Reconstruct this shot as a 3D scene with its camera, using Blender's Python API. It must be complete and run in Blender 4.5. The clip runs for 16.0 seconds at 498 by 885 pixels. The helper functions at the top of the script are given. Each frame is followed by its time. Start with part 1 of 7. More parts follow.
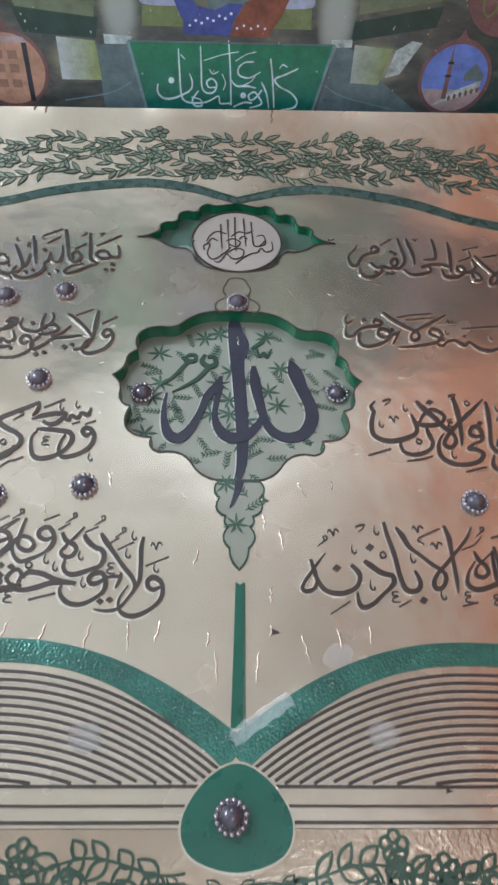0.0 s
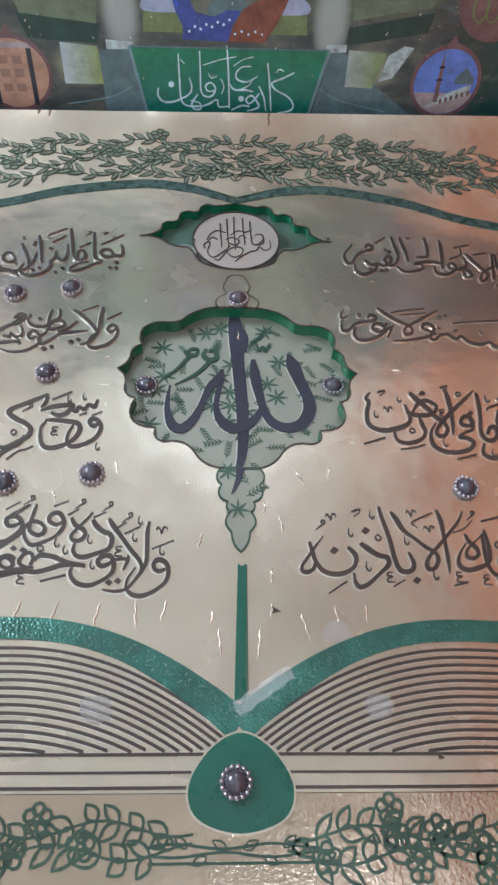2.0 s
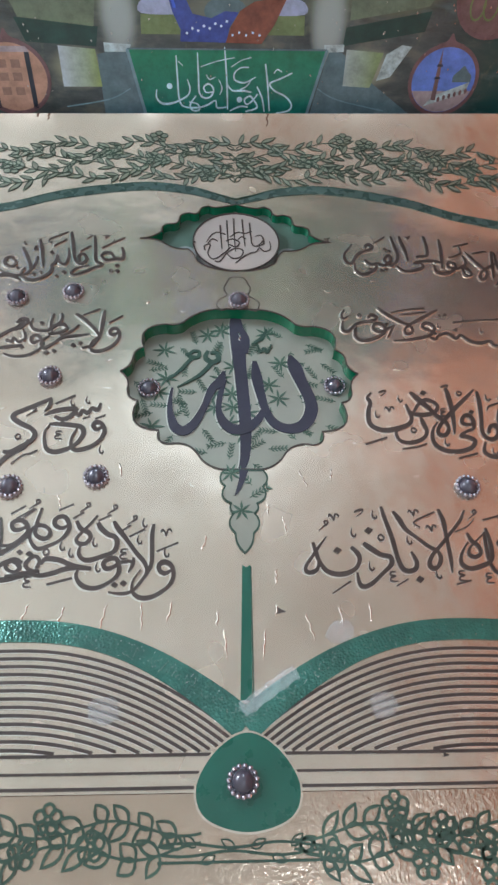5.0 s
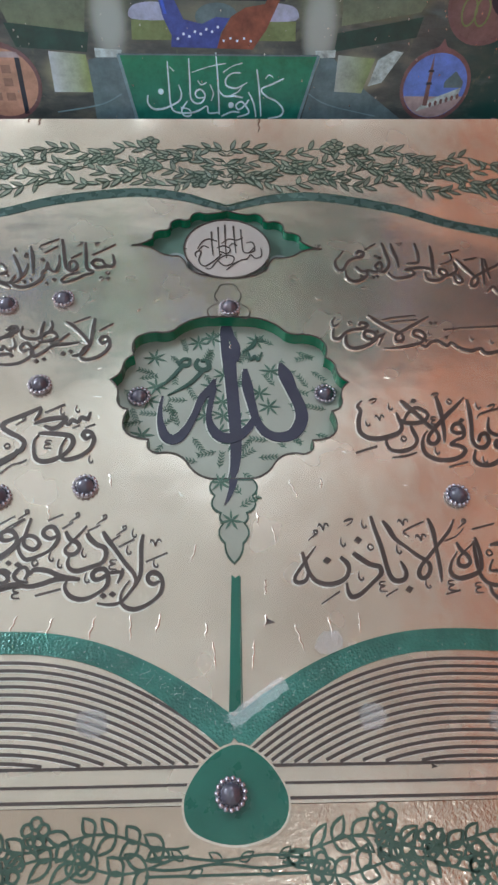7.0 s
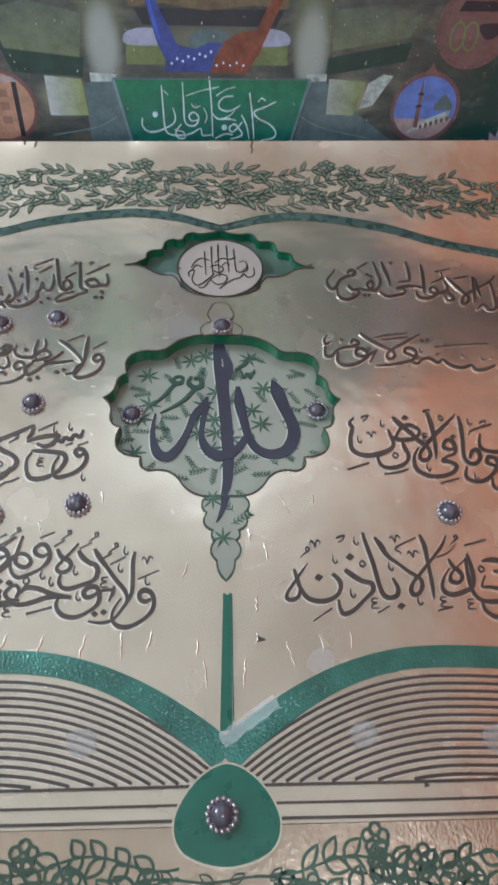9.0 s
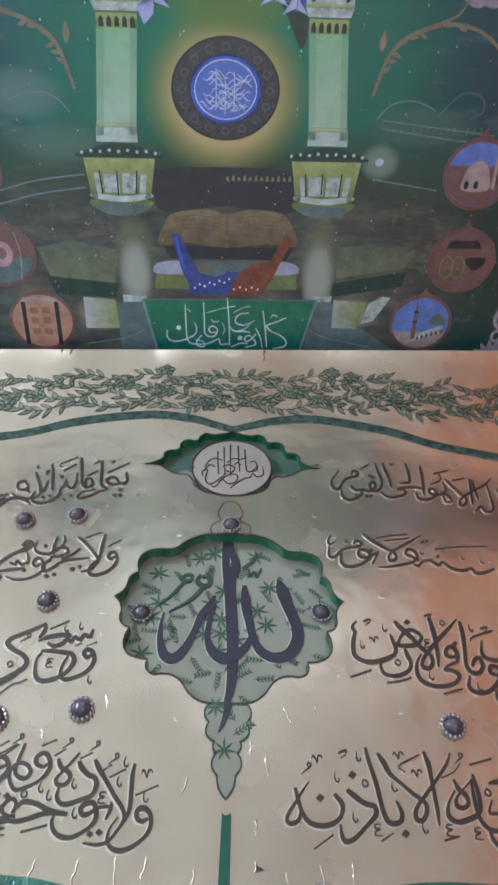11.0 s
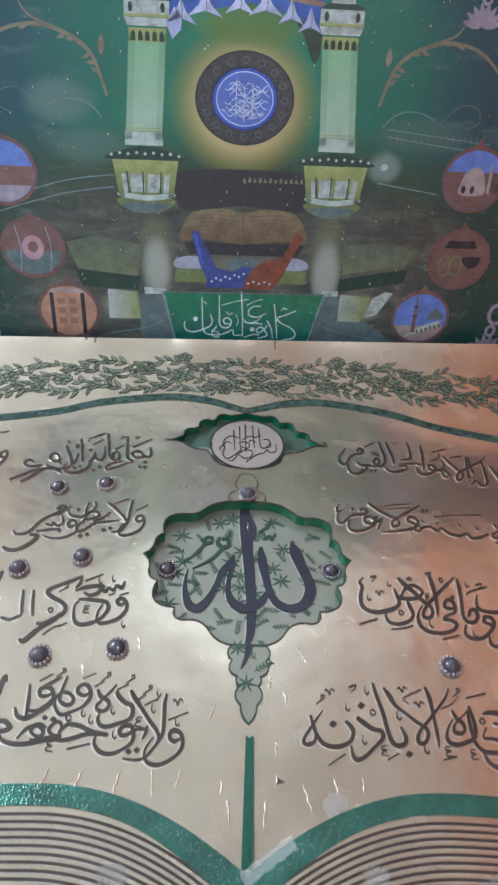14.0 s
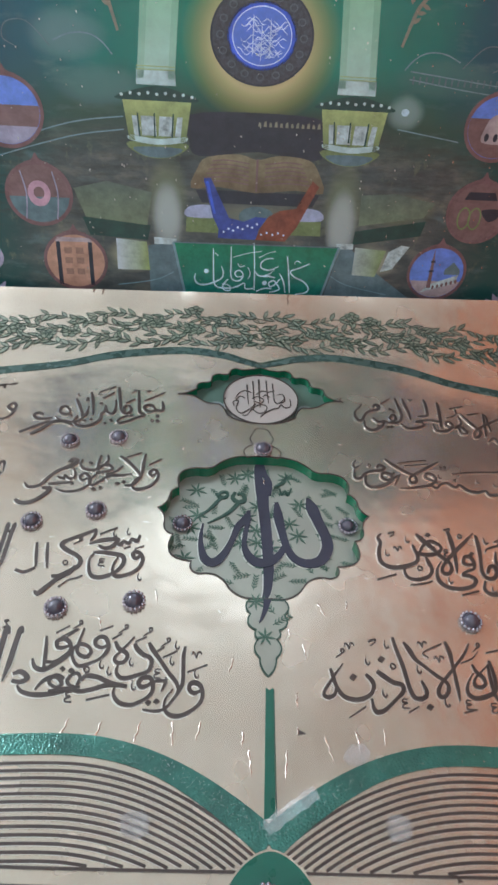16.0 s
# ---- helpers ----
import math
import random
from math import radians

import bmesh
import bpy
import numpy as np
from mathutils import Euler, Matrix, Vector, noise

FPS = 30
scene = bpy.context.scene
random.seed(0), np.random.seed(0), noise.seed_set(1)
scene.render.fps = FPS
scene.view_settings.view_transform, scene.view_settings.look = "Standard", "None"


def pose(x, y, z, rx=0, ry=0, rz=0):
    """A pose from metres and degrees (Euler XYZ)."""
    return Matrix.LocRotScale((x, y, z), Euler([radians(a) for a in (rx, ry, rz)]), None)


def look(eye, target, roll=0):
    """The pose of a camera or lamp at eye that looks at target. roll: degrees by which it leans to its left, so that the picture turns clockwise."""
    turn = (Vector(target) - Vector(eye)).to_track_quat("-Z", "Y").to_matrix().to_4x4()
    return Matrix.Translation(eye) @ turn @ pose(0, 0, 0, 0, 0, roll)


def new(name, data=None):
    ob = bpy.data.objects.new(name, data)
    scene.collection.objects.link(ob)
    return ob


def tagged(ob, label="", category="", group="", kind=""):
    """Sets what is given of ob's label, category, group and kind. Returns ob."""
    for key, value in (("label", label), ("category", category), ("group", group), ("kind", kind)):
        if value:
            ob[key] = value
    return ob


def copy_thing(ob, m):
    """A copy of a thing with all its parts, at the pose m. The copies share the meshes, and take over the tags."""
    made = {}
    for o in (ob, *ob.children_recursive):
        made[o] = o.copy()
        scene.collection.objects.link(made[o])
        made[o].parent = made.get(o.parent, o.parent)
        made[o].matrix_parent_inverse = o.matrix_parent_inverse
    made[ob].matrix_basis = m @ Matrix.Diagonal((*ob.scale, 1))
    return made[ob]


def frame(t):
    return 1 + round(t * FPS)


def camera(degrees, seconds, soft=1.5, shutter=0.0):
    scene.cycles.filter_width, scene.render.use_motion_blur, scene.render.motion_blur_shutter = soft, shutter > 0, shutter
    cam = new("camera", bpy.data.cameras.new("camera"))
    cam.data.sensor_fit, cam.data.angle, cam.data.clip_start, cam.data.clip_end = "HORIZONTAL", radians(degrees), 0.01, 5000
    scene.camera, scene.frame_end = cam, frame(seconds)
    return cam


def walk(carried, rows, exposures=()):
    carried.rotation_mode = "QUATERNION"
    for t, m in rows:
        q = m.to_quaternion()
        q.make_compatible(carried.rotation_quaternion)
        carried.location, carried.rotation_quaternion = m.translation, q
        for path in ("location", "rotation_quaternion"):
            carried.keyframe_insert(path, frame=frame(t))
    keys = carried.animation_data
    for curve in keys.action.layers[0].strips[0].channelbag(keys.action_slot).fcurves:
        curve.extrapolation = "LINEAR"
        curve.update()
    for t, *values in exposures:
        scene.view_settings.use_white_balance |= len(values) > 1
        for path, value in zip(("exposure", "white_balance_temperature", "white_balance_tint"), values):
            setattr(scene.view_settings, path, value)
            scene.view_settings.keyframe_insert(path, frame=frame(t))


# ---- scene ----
cam = camera(41.37, 16.0, soft=2.6, shutter=0.5)
ROWS = [
    (0.0, -0.0157, -0.8812, 1.2725, 32.68, -2.84, -3.19),
    (0.5, -0.0217, -0.9017, 1.2867, 32.57, -2.54, -3.60),
    (1.0, -0.0243, -0.9028, 1.2889, 32.41, -2.97, -3.39),
    (1.5, -0.0270, -0.9014, 1.2888, 31.88, -3.06, -3.24),
    (2.0, -0.0221, -0.9049, 1.2885, 32.81, -2.99, -3.58),
    (2.5, -0.0252, -0.9007, 1.2858, 32.20, -2.84, -3.09),
    (3.0, -0.0200, -0.8996, 1.2880, 32.90, -2.78, -3.58),
    (3.5, -0.0237, -0.9016, 1.2956, 33.96, -3.28, -3.82),
    (4.0, -0.0258, -0.9035, 1.2913, 32.69, -2.97, -3.96),
    (6.5, -0.0172, -0.8974, 1.3015, 32.46, -2.41, -4.15),
    (7.0, -0.0161, -0.8949, 1.2998, 32.45, -2.69, -4.29),
    (7.5, -0.0171, -0.8961, 1.2988, 32.64, -2.90, -4.38),
    (8.0, -0.0131, -0.8958, 1.2988, 32.77, -2.81, -4.65),
    (8.5, -0.0163, -0.8969, 1.2975, 32.98, -3.03, -4.48),
    (9.0, -0.0097, -0.8971, 1.3018, 33.99, -2.67, -4.51),
    (9.5, -0.0101, -0.8920, 1.3150, 37.75, -2.60, -4.15),
    (10.0, -0.0079, -0.8802, 1.3376, 41.37, -2.46, -3.38),
    (12.5, 0.0158, -0.8897, 1.3762, 50.63, -1.92, -2.52),
    (13.0, 0.0177, -0.9021, 1.3687, 50.50, -2.47, -4.09),
    (13.5, 0.0035, -0.9239, 1.3665, 46.42, -1.52, -3.63),
    (14.0, -0.0320, -0.9655, 1.3806, 48.07, -2.90, -2.72),
    (14.5, -0.0400, -0.9768, 1.3696, 45.53, -4.45, -5.50),
    (15.0, -0.0461, -0.9646, 1.3619, 44.33, -4.42, -5.02),
    (15.5, -0.0573, -0.9621, 1.3583, 44.05, -4.36, -3.55),
    (16.0, -0.0567, -0.9614, 1.3559, 45.10, -3.59, -2.66),
]
walk(cam, [(t, pose(x, y, z, rx, ry, rz)) for t, x, y, z, rx, ry, rz in ROWS], exposures=[(0.0, 0.13, 6080, 10), (4.0, 0.14, 6080, 10), (7.0, 0.1, 6080, 10), (9.0, 0.11, 6080, 10), (10.0, 0.06, 6080, 10), (12.5, -0.04, 6080, 10), (13.5, 0.03, 6080, 10), (14.5, 0.15, 6080, 10), (16.0, 0.16, 6080, 10)])

# ---- world and lamps ----
world = bpy.data.worlds.new("world")
scene.world = world
world.use_nodes = True
world.node_tree.nodes["Background"].inputs["Color"].default_value = (0.75, 0.8, 0.9, 1)
world.node_tree.nodes["Background"].inputs["Strength"].default_value = 0.05


def lamp(name, kind, place, target, watts, colour, size, size_y=0.0):
    data = bpy.data.lights.new(name, kind)
    data.energy, data.color = watts, colour
    if kind == "AREA":
        data.shape, data.size, data.size_y = "RECTANGLE", size, size_y
    else:
        data.shadow_soft_size = size
    ob = new(name, data)
    ob.matrix_world = look(place, target)
    return ob


BULB = (-1.12, 0.12, 1.65)
lamp("pendant_lamp", "POINT", (BULB[0], BULB[1], BULB[2] - 0.02), (0, 0, 0), 40.0, (0.84, 0.93, 1.0), 0.045)
# added fill behind the poster, brightens the ceiling that the foil reflects
BACK_FILL = (0.12, 1.45, 2.52)
lamp("back_fill_lamp", "POINT", (BACK_FILL[0], BACK_FILL[1], BACK_FILL[2] - 0.02), (0, 0, 0), 32.0, (0.83, 0.92, 1.0), 0.14)
TUBE = (-1.29, -0.3, 1.5)
lamp("wall_lamp", "AREA", (TUBE[0] + 0.05, TUBE[1], TUBE[2]), (0.1, -0.45, 0.75), 5.0, (0.9, 0.94, 1.0), 0.05, 0.3)
# added fill on the left, an unseen source that lifts ceiling and foil
SIDE_FILL = (-1.2, -0.8, 2.5)
lamp("side_fill_lamp", "POINT", (SIDE_FILL[0], SIDE_FILL[1], SIDE_FILL[2] - 0.02), (0, 0, 0), 3.0, (0.95, 0.94, 0.96), 0.06)
# added fill behind the camera, an unseen source for poster and lower panel
FRONT_FILL = (0.34, -1.45, 2.5)
lamp("front_fill_lamp", "POINT", (FRONT_FILL[0], FRONT_FILL[1], FRONT_FILL[2] - 0.02), (0, 0, 0), 17.0, (0.85, 0.94, 1.0), 0.06)

# ---- materials ----


class Mat:
    """A node material with short calls for the nodes that the surfaces share."""

    def __init__(self, name, colour=(0.5, 0.5, 0.5), rough=0.5, metal=0.0, coat=0.0):
        self.m = bpy.data.materials.new(name)
        self.m.use_nodes = True
        self.t = self.m.node_tree
        self.b = self.t.nodes["Principled BSDF"]
        self.b.inputs["Base Color"].default_value = (*colour, 1)
        self.b.inputs["Roughness"].default_value = rough
        self.b.inputs["Metallic"].default_value = metal
        self.b.inputs["Coat Weight"].default_value = coat
        self.b.inputs["Coat Roughness"].default_value = 0.12
        self.co = self.t.nodes.new("ShaderNodeTexCoord").outputs["Object"]

    def node(self, kind, **ins):
        n = self.t.nodes.new(kind)
        for k, v in ins.items():
            key = k.replace("_", " ")
            if hasattr(v, "is_linked"):
                self.t.links.new(v, n.inputs[key])
            else:
                n.inputs[key].default_value = v
        return n

    def noise(self, scale, detail=4.0, rough=0.55, co=None, stretch=None):
        co = co or self.co
        if stretch:
            mp = self.t.nodes.new("ShaderNodeMapping")
            mp.inputs["Scale"].default_value = stretch
            self.t.links.new(co, mp.inputs["Vector"])
            co = mp.outputs[0]
        return self.node("ShaderNodeTexNoise", Vector=co, Scale=scale, Detail=detail, Roughness=rough).outputs["Fac"]

    def ramp(self, fac, *stops):
        n = self.t.nodes.new("ShaderNodeValToRGB")
        self.t.links.new(fac, n.inputs[0])
        el = n.color_ramp.elements
        while len(el) < len(stops):
            el.new(0.5)
        for e, (p, c) in zip(el, stops):
            e.position = p
            e.color = (*c, 1) if len(c) == 3 else c
        return n.outputs[0]

    def grey(self, fac, lo, hi, a=0.0, b=1.0):
        n = self.node("ShaderNodeMapRange", Value=fac)
        for k, v in zip(("From Min", "From Max", "To Min", "To Max"), (lo, hi, a, b)):
            n.inputs[k].default_value = v
        return n.outputs[0]

    def soft(self, fac, lo, hi, a=0.0, b=1.0):
        out = self.grey(fac, lo, hi, a, b)
        out.node.interpolation_type = "SMOOTHSTEP"
        return out

    def mix(self, fac, a, b, how="MIX"):
        n = self.t.nodes.new("ShaderNodeMix")
        n.data_type, n.blend_type = "RGBA", how
        for s, v in ((n.inputs[0], fac), (n.inputs[6], a), (n.inputs[7], b)):
            if hasattr(v, "is_linked"):
                self.t.links.new(v, s)
            else:
                s.default_value = v if isinstance(v, float) else (*v, 1)
        return n.outputs[2]

    def math(self, op, a, b=0.0):
        n = self.t.nodes.new("ShaderNodeMath")
        n.operation = op
        for s, v in zip(n.inputs, (a, b)):
            if hasattr(v, "is_linked"):
                self.t.links.new(v, s)
            else:
                s.default_value = v
        return n.outputs[0]

    def colour(self, out):
        self.t.links.new(out, self.b.inputs["Base Color"])
        return self

    def rough(self, out):
        self.t.links.new(out, self.b.inputs["Roughness"])
        return self

    def bump(self, height, strength=0.3, distance=0.001):
        n = self.node("ShaderNodeBump", Height=height, Strength=strength, Distance=distance)
        old = self.b.inputs["Normal"].links
        if old:
            self.t.links.new(old[0].from_socket, n.inputs["Normal"])
        self.t.links.new(n.outputs[0], self.b.inputs["Normal"])
        return self


def worn(name, colour, rough=0.45, metal=0.0, coat=0.0, vary=0.25, scale=60.0, relief=0.15):
    """A painted or printed surface with mottling at two scales and a fine grain."""
    m = Mat(name, colour, rough, metal, coat)
    dark = tuple(c * (1 - vary) for c in colour)
    light = tuple(min(1, c * (1 + vary)) for c in colour)
    big = m.ramp(m.noise(scale * 0.25), (0.3, dark), (0.7, light))
    m.colour(m.mix(m.grey(m.noise(scale * 3), 0.3, 0.7, 0.0, 0.5), big, colour))
    m.rough(m.grey(m.noise(scale), 0.3, 0.7, rough * 0.8, min(1, rough * 1.25)))
    m.bump(m.noise(scale * 8), relief, 0.0006)
    return m.m


def gold_material(name, emboss=False):
    m = Mat(name, (0.6, 0.56, 0.5), 0.25, 0.88)
    smear = m.noise(9, 3, 0.5)

    def tone(*c):
        c = (c[0] * 1.03, c[1] * 0.99, c[2] * 0.92)
        return (c[0] * 0.72, c[1] * 0.65, c[2] * 0.6) if emboss else c  # the border foil is a duller, browner gold

    m.colour(m.mix(m.grey(m.noise(160, 3), 0.35, 0.65, 0.0, 0.2), m.ramp(smear, (0.3, tone(0.592, 0.55, 0.503)), (0.7, tone(0.712, 0.665, 0.617))), tone(0.592, 0.549, 0.507)))
    m.rough(m.grey(m.noise(14, 2, 0.5), 0.3, 0.7, 0.2, 0.29))
    place = m.node("ShaderNodeSeparateXYZ", Vector=m.co)
    sag = m.math("MAXIMUM", m.math("ADD", place.outputs[1], 0.36), 0.0)
    far = m.math("MAXIMUM", m.math("SUBTRACT", place.outputs[1], 0.03), 0.0)
    sag = m.math("MULTIPLY", m.math("MULTIPLY", sag, sag), m.soft(place.outputs[0], -0.18, 0.16, -0.07, -0.155))
    m.bump(m.math("ADD", sag, m.math("MULTIPLY", m.math("MULTIPLY", far, far), 1.1)), 1.0, 1.0)  # the sheet sags over its middle and bows up towards its far edge
    m.bump(m.noise(6, 2, 0.4), 0.4, 0.01)
    m.bump(m.noise(17, 2, 0.5), 0.35, 0.004)
    m.bump(m.noise(45, 3), 0.25, 0.0008)
    m.bump(m.noise(900, 2), 0.2, 0.0002)
    if emboss:
        v = m.node("ShaderNodeTexVoronoi", Vector=m.co, Scale=330.0)
        w = m.node("ShaderNodeTexNoise", Vector=m.co, Scale=300.0, Detail=1.0, Distortion=3.0)
        m.bump(m.math("ADD", v.outputs["Distance"], w.outputs["Fac"]), 0.25, 0.0008)
    return m.m


GOLD = gold_material("gold_foil")
GOLD_EMBOSSED = gold_material("embossed_gold_foil", True)
INK = worn("brown_black_ink", (0.045, 0.033, 0.03), 0.4, 0.0, 0.2)
INK_GREEN = worn("dark_green_ink", (0.022, 0.062, 0.045), 0.4)
SPRIG = worn("green_sprig_ink", (0.05, 0.11, 0.08), 0.4)
LEAF_INK = worn("grey_green_ink", (0.045, 0.075, 0.055), 0.4)
INK_BLUE = worn("slate_blue_ink", (0.03, 0.032, 0.055), 0.6)
VINE = worn("worn_green_paint", (0.04, 0.085, 0.062), 0.35, 0.2, 0.3, 0.45)
LEAF_FILL = worn("green_grey_foil", (0.42, 0.46, 0.38), 0.35, 0.75)


def glitter_green(name, colour):
    m = Mat(name, colour, 0.26, 0.4, 0.5)
    m.colour(m.ramp(m.noise(30, 5), (0.3, tuple(c * 0.7 for c in colour)), (0.7, tuple(c * 1.35 for c in colour))))
    v = m.node("ShaderNodeTexVoronoi", Vector=m.co, Scale=420.0)
    m.bump(v.outputs["Distance"], 0.6, 0.0012)
    m.bump(m.noise(40, 3), 0.4, 0.001)
    return m.m


GREEN = glitter_green("glitter_green_band", (0.028, 0.13, 0.105))
GREEN_UPPER = worn("grey_teal_band", (0.065, 0.115, 0.105), 0.27, 0.3, 0.3)
GREEN_PLAIN = worn("green_enamel", (0.008, 0.1, 0.07), 0.3, 0.0, 0.3)
GREEN_EDGE = worn("bright_green_edge", (0.005, 0.15, 0.07), 0.2, 0.0, 0.4)
PALE_PLATE = worn("pale_green_plate", (0.3, 0.315, 0.275), 0.35, 0.45, 0.2, 0.15)
OGEE_PLATE = worn("grey_green_plate", (0.1, 0.17, 0.14), 0.35, 0.3, 0.2, 0.25)
GREY_SPOT = worn("pale_grey_spot", (0.24, 0.28, 0.29), 0.35, 0.1, 0.2, 0.2)
OVAL_PLATE = worn("pale_grey_plate", (0.38, 0.35, 0.33), 0.4, 0.1, 0.1, 0.1)
PALE_EDGE = worn("pale_plate_edge", (0.5, 0.52, 0.48), 0.35, 0.4, vary=0.1)
GEM = worn("dark_violet_gem", (0.09, 0.085, 0.12), 0.12, 0.3, 1.0)
CRYSTAL = worn("clear_crystal_bead", (0.46, 0.44, 0.52), 0.08, 0.75, 0.5)
# pale metal that paints the highlight along embossed strokes
RIM_GLINT = worn("bright_gold_edge", (0.86, 0.83, 0.78), 0.22, 0.9, vary=0.1)
CLEAR = Mat("clear_film", (0.97, 0.98, 1.0), 0.06, 0.0)
CLEAR.b.inputs["Transmission Weight"].default_value = 0.88
CLEAR.b.inputs["IOR"].default_value = 1.3
CLEAR.bump(CLEAR.noise(220, 3), 0.9, 0.002)
CLEAR = CLEAR.m
WALL_TAN = worn("tan_plaster", (0.42, 0.31, 0.23), 0.7, vary=0.1, scale=8)
WALL = worn("cream_plaster", (0.72, 0.7, 0.64), 0.8, vary=0.06, scale=8)
WALL_ORANGE = worn("orange_plaster", (0.42, 0.14, 0.065), 0.75, vary=0.1, scale=8)
CEIL = worn("pale_green_ceiling_paint", (0.6, 0.645, 0.62), 0.85, vary=0.05, scale=6)
FLOOR = worn("grey_terrazzo", (0.3, 0.28, 0.26), 0.5, vary=0.3, scale=40)
WOOD = worn("dark_wood", (0.12, 0.06, 0.035), 0.45, vary=0.3, scale=20)
METAL_WHITE = worn("white_enamel", (0.8, 0.8, 0.78), 0.35, vary=0.05)
GLOW = Mat("glowing_tube", (1, 1, 1), 0.3)
GLOW.b.inputs["Emission Color"].default_value = (0.88, 0.94, 1.0, 1)
GLOW.b.inputs["Emission Strength"].default_value = 6.0
GLOW = GLOW.m

# ---- helpers ----


def part(name, bm, material, parent=None, label="", m=None):
    me = bpy.data.meshes.new(name)
    bmesh.ops.recalc_face_normals(bm, faces=bm.faces)
    bm.to_mesh(me)
    bm.free()
    if material:
        me.materials.append(material)
    ob = new(name, me)
    if parent:
        ob.parent = parent
    if m:
        ob.matrix_basis = m
    return tagged(ob, label)


def thing(name, m, label, category, group="", kind=""):
    ob = new(name)
    ob.empty_display_size = 0.05
    ob.matrix_basis = m
    return tagged(ob, label, category, group, kind)


def box(x0, y0, z0, x1, y1, z1, bevel=0.0):
    bm = bmesh.new()
    bmesh.ops.create_cube(bm, size=1)
    for v in bm.verts:
        v.co = Vector(((x0 + x1) / 2 + v.co.x * (x1 - x0), (y0 + y1) / 2 + v.co.y * (y1 - y0), (z0 + z1) / 2 + v.co.z * (z1 - z0)))
    if bevel:
        bmesh.ops.bevel(bm, geom=bm.edges[:], offset=bevel, segments=2, affect="EDGES")
    return bm


def slab(bm, pts, z0, z1):
    """A flat piece with this outline between the heights z0 and z1."""
    lo = [bm.verts.new((p[0], p[1], z0)) for p in pts]
    hi = [bm.verts.new((p[0], p[1], z1)) for p in pts]
    n = len(pts)
    bm.faces.new(hi)
    bm.faces.new(lo[::-1])
    for i in range(n):
        bm.faces.new((lo[i], lo[(i + 1) % n], hi[(i + 1) % n], hi[i]))
    return bm


def ring(bm, outer, inner, z0, z1):
    """A closed band between two outlines of equal length."""
    rows = [[bm.verts.new((p[0], p[1], z)) for p in line] for line, z in ((outer, z0), (outer, z1), (inner, z1), (inner, z0))]
    n = len(outer)
    for a, b in zip(rows, rows[1:] + rows[:1]):
        for i in range(n):
            bm.faces.new((a[i], a[(i + 1) % n], b[(i + 1) % n], b[i]))
    return bm


def curve(pts, steps=8, closed=False):
    """A smooth line through the points; further values of a point (its width) glide along."""
    out, n = [], len(pts)
    spans = n if closed else n - 1
    for i in range(spans):
        if closed:
            p = [pts[(i + k) % n] for k in (-1, 0, 1, 2)]
        else:
            p = [pts[max(0, min(n - 1, i + k))] for k in (-1, 0, 1, 2)]
        for s in range(steps):
            t = s / steps
            out.append(tuple(0.5 * (2 * b + (c - a) * t + (2 * a - 5 * b + 4 * c - d) * t * t + (3 * b - a - 3 * c + d) * t ** 3) for a, b, c, d in zip(*p)))
    if not closed:
        out.append(tuple(pts[-1]))
    return out


def stroke(bm, pts, z0, z1, width=None, steps=8, nib=None, climb=0.0):
    """A pen stroke: points (u, v, width). With a nib angle the width follows the pen; climb: how far its top rises on the way."""
    line = curve([(*p[:2], p[2] if len(p) > 2 else width) for p in pts], steps) if steps else pts
    left, right = [], []
    for i, p in enumerate(line):
        a, b = line[max(0, i - 1)], line[min(len(line) - 1, i + 1)]
        dx, dy = b[0] - a[0], b[1] - a[1]
        d = math.hypot(dx, dy) or 1.0
        w = p[2] / 2
        if nib is None:
            nx, ny = -dy / d * w, dx / d * w
        else:
            w *= 0.5 + 0.6 * abs(math.sin(math.atan2(dy, dx) - nib))
            nx, ny = -dy / d * w, dx / d * w
        left.append((p[0] + nx, p[1] + ny))
        right.append((p[0] - nx, p[1] - ny))
    rows = []
    for i, (l, r) in enumerate(zip(left, right)):
        top = z1 + (climb or (0.0 if nib is None else 0.0004)) * i / len(left)  # written strokes rise as they go
        rows.append([bm.verts.new((*l, z0)), bm.verts.new((*l, top)), bm.verts.new((*r, top)), bm.verts.new((*r, z0))])
    for a, b in zip(rows, rows[1:]):
        for k in range(4):
            bm.faces.new((a[k], a[(k + 1) % 4], b[(k + 1) % 4], b[k]))
    bm.faces.new(rows[0])
    bm.faces.new(rows[-1][::-1])
    return bm


def ellipse(cx, cy, rx, ry, n=32, a0=0.0, a1=2 * math.pi):
    full = abs(a1 - a0 - 2 * math.pi) < 1e-6
    return [(cx + rx * math.cos(a0 + (a1 - a0) * i / (n if full else n - 1)), cy + ry * math.sin(a0 + (a1 - a0) * i / (n if full else n - 1))) for i in range(n)]


def lens_shape(x, y, ang, length, wide, n=5):
    """The outline of a leaf with its foot at x, y."""
    up = [(length * i / n, wide * math.sin(math.pi * (i / n) ** 0.85)) for i in range(n + 1)]
    pts = up + [(a, -b) for a, b in up[-2:0:-1]]
    c, s = math.cos(ang), math.sin(ang)
    return [(x + a * c - b * s, y + a * s + b * c) for a, b in pts]


# ---- pen-drawn Arabic letters ----
PEN = {}


def pen(key, advance, *strokes, dot=(-0.8, 3.2, -1.8)):
    """A letter form: strokes on a baseline, drawn from its right edge (0) to the left; dot: where its dots stand, above and below."""
    PEN[key] = (advance, strokes, dot)


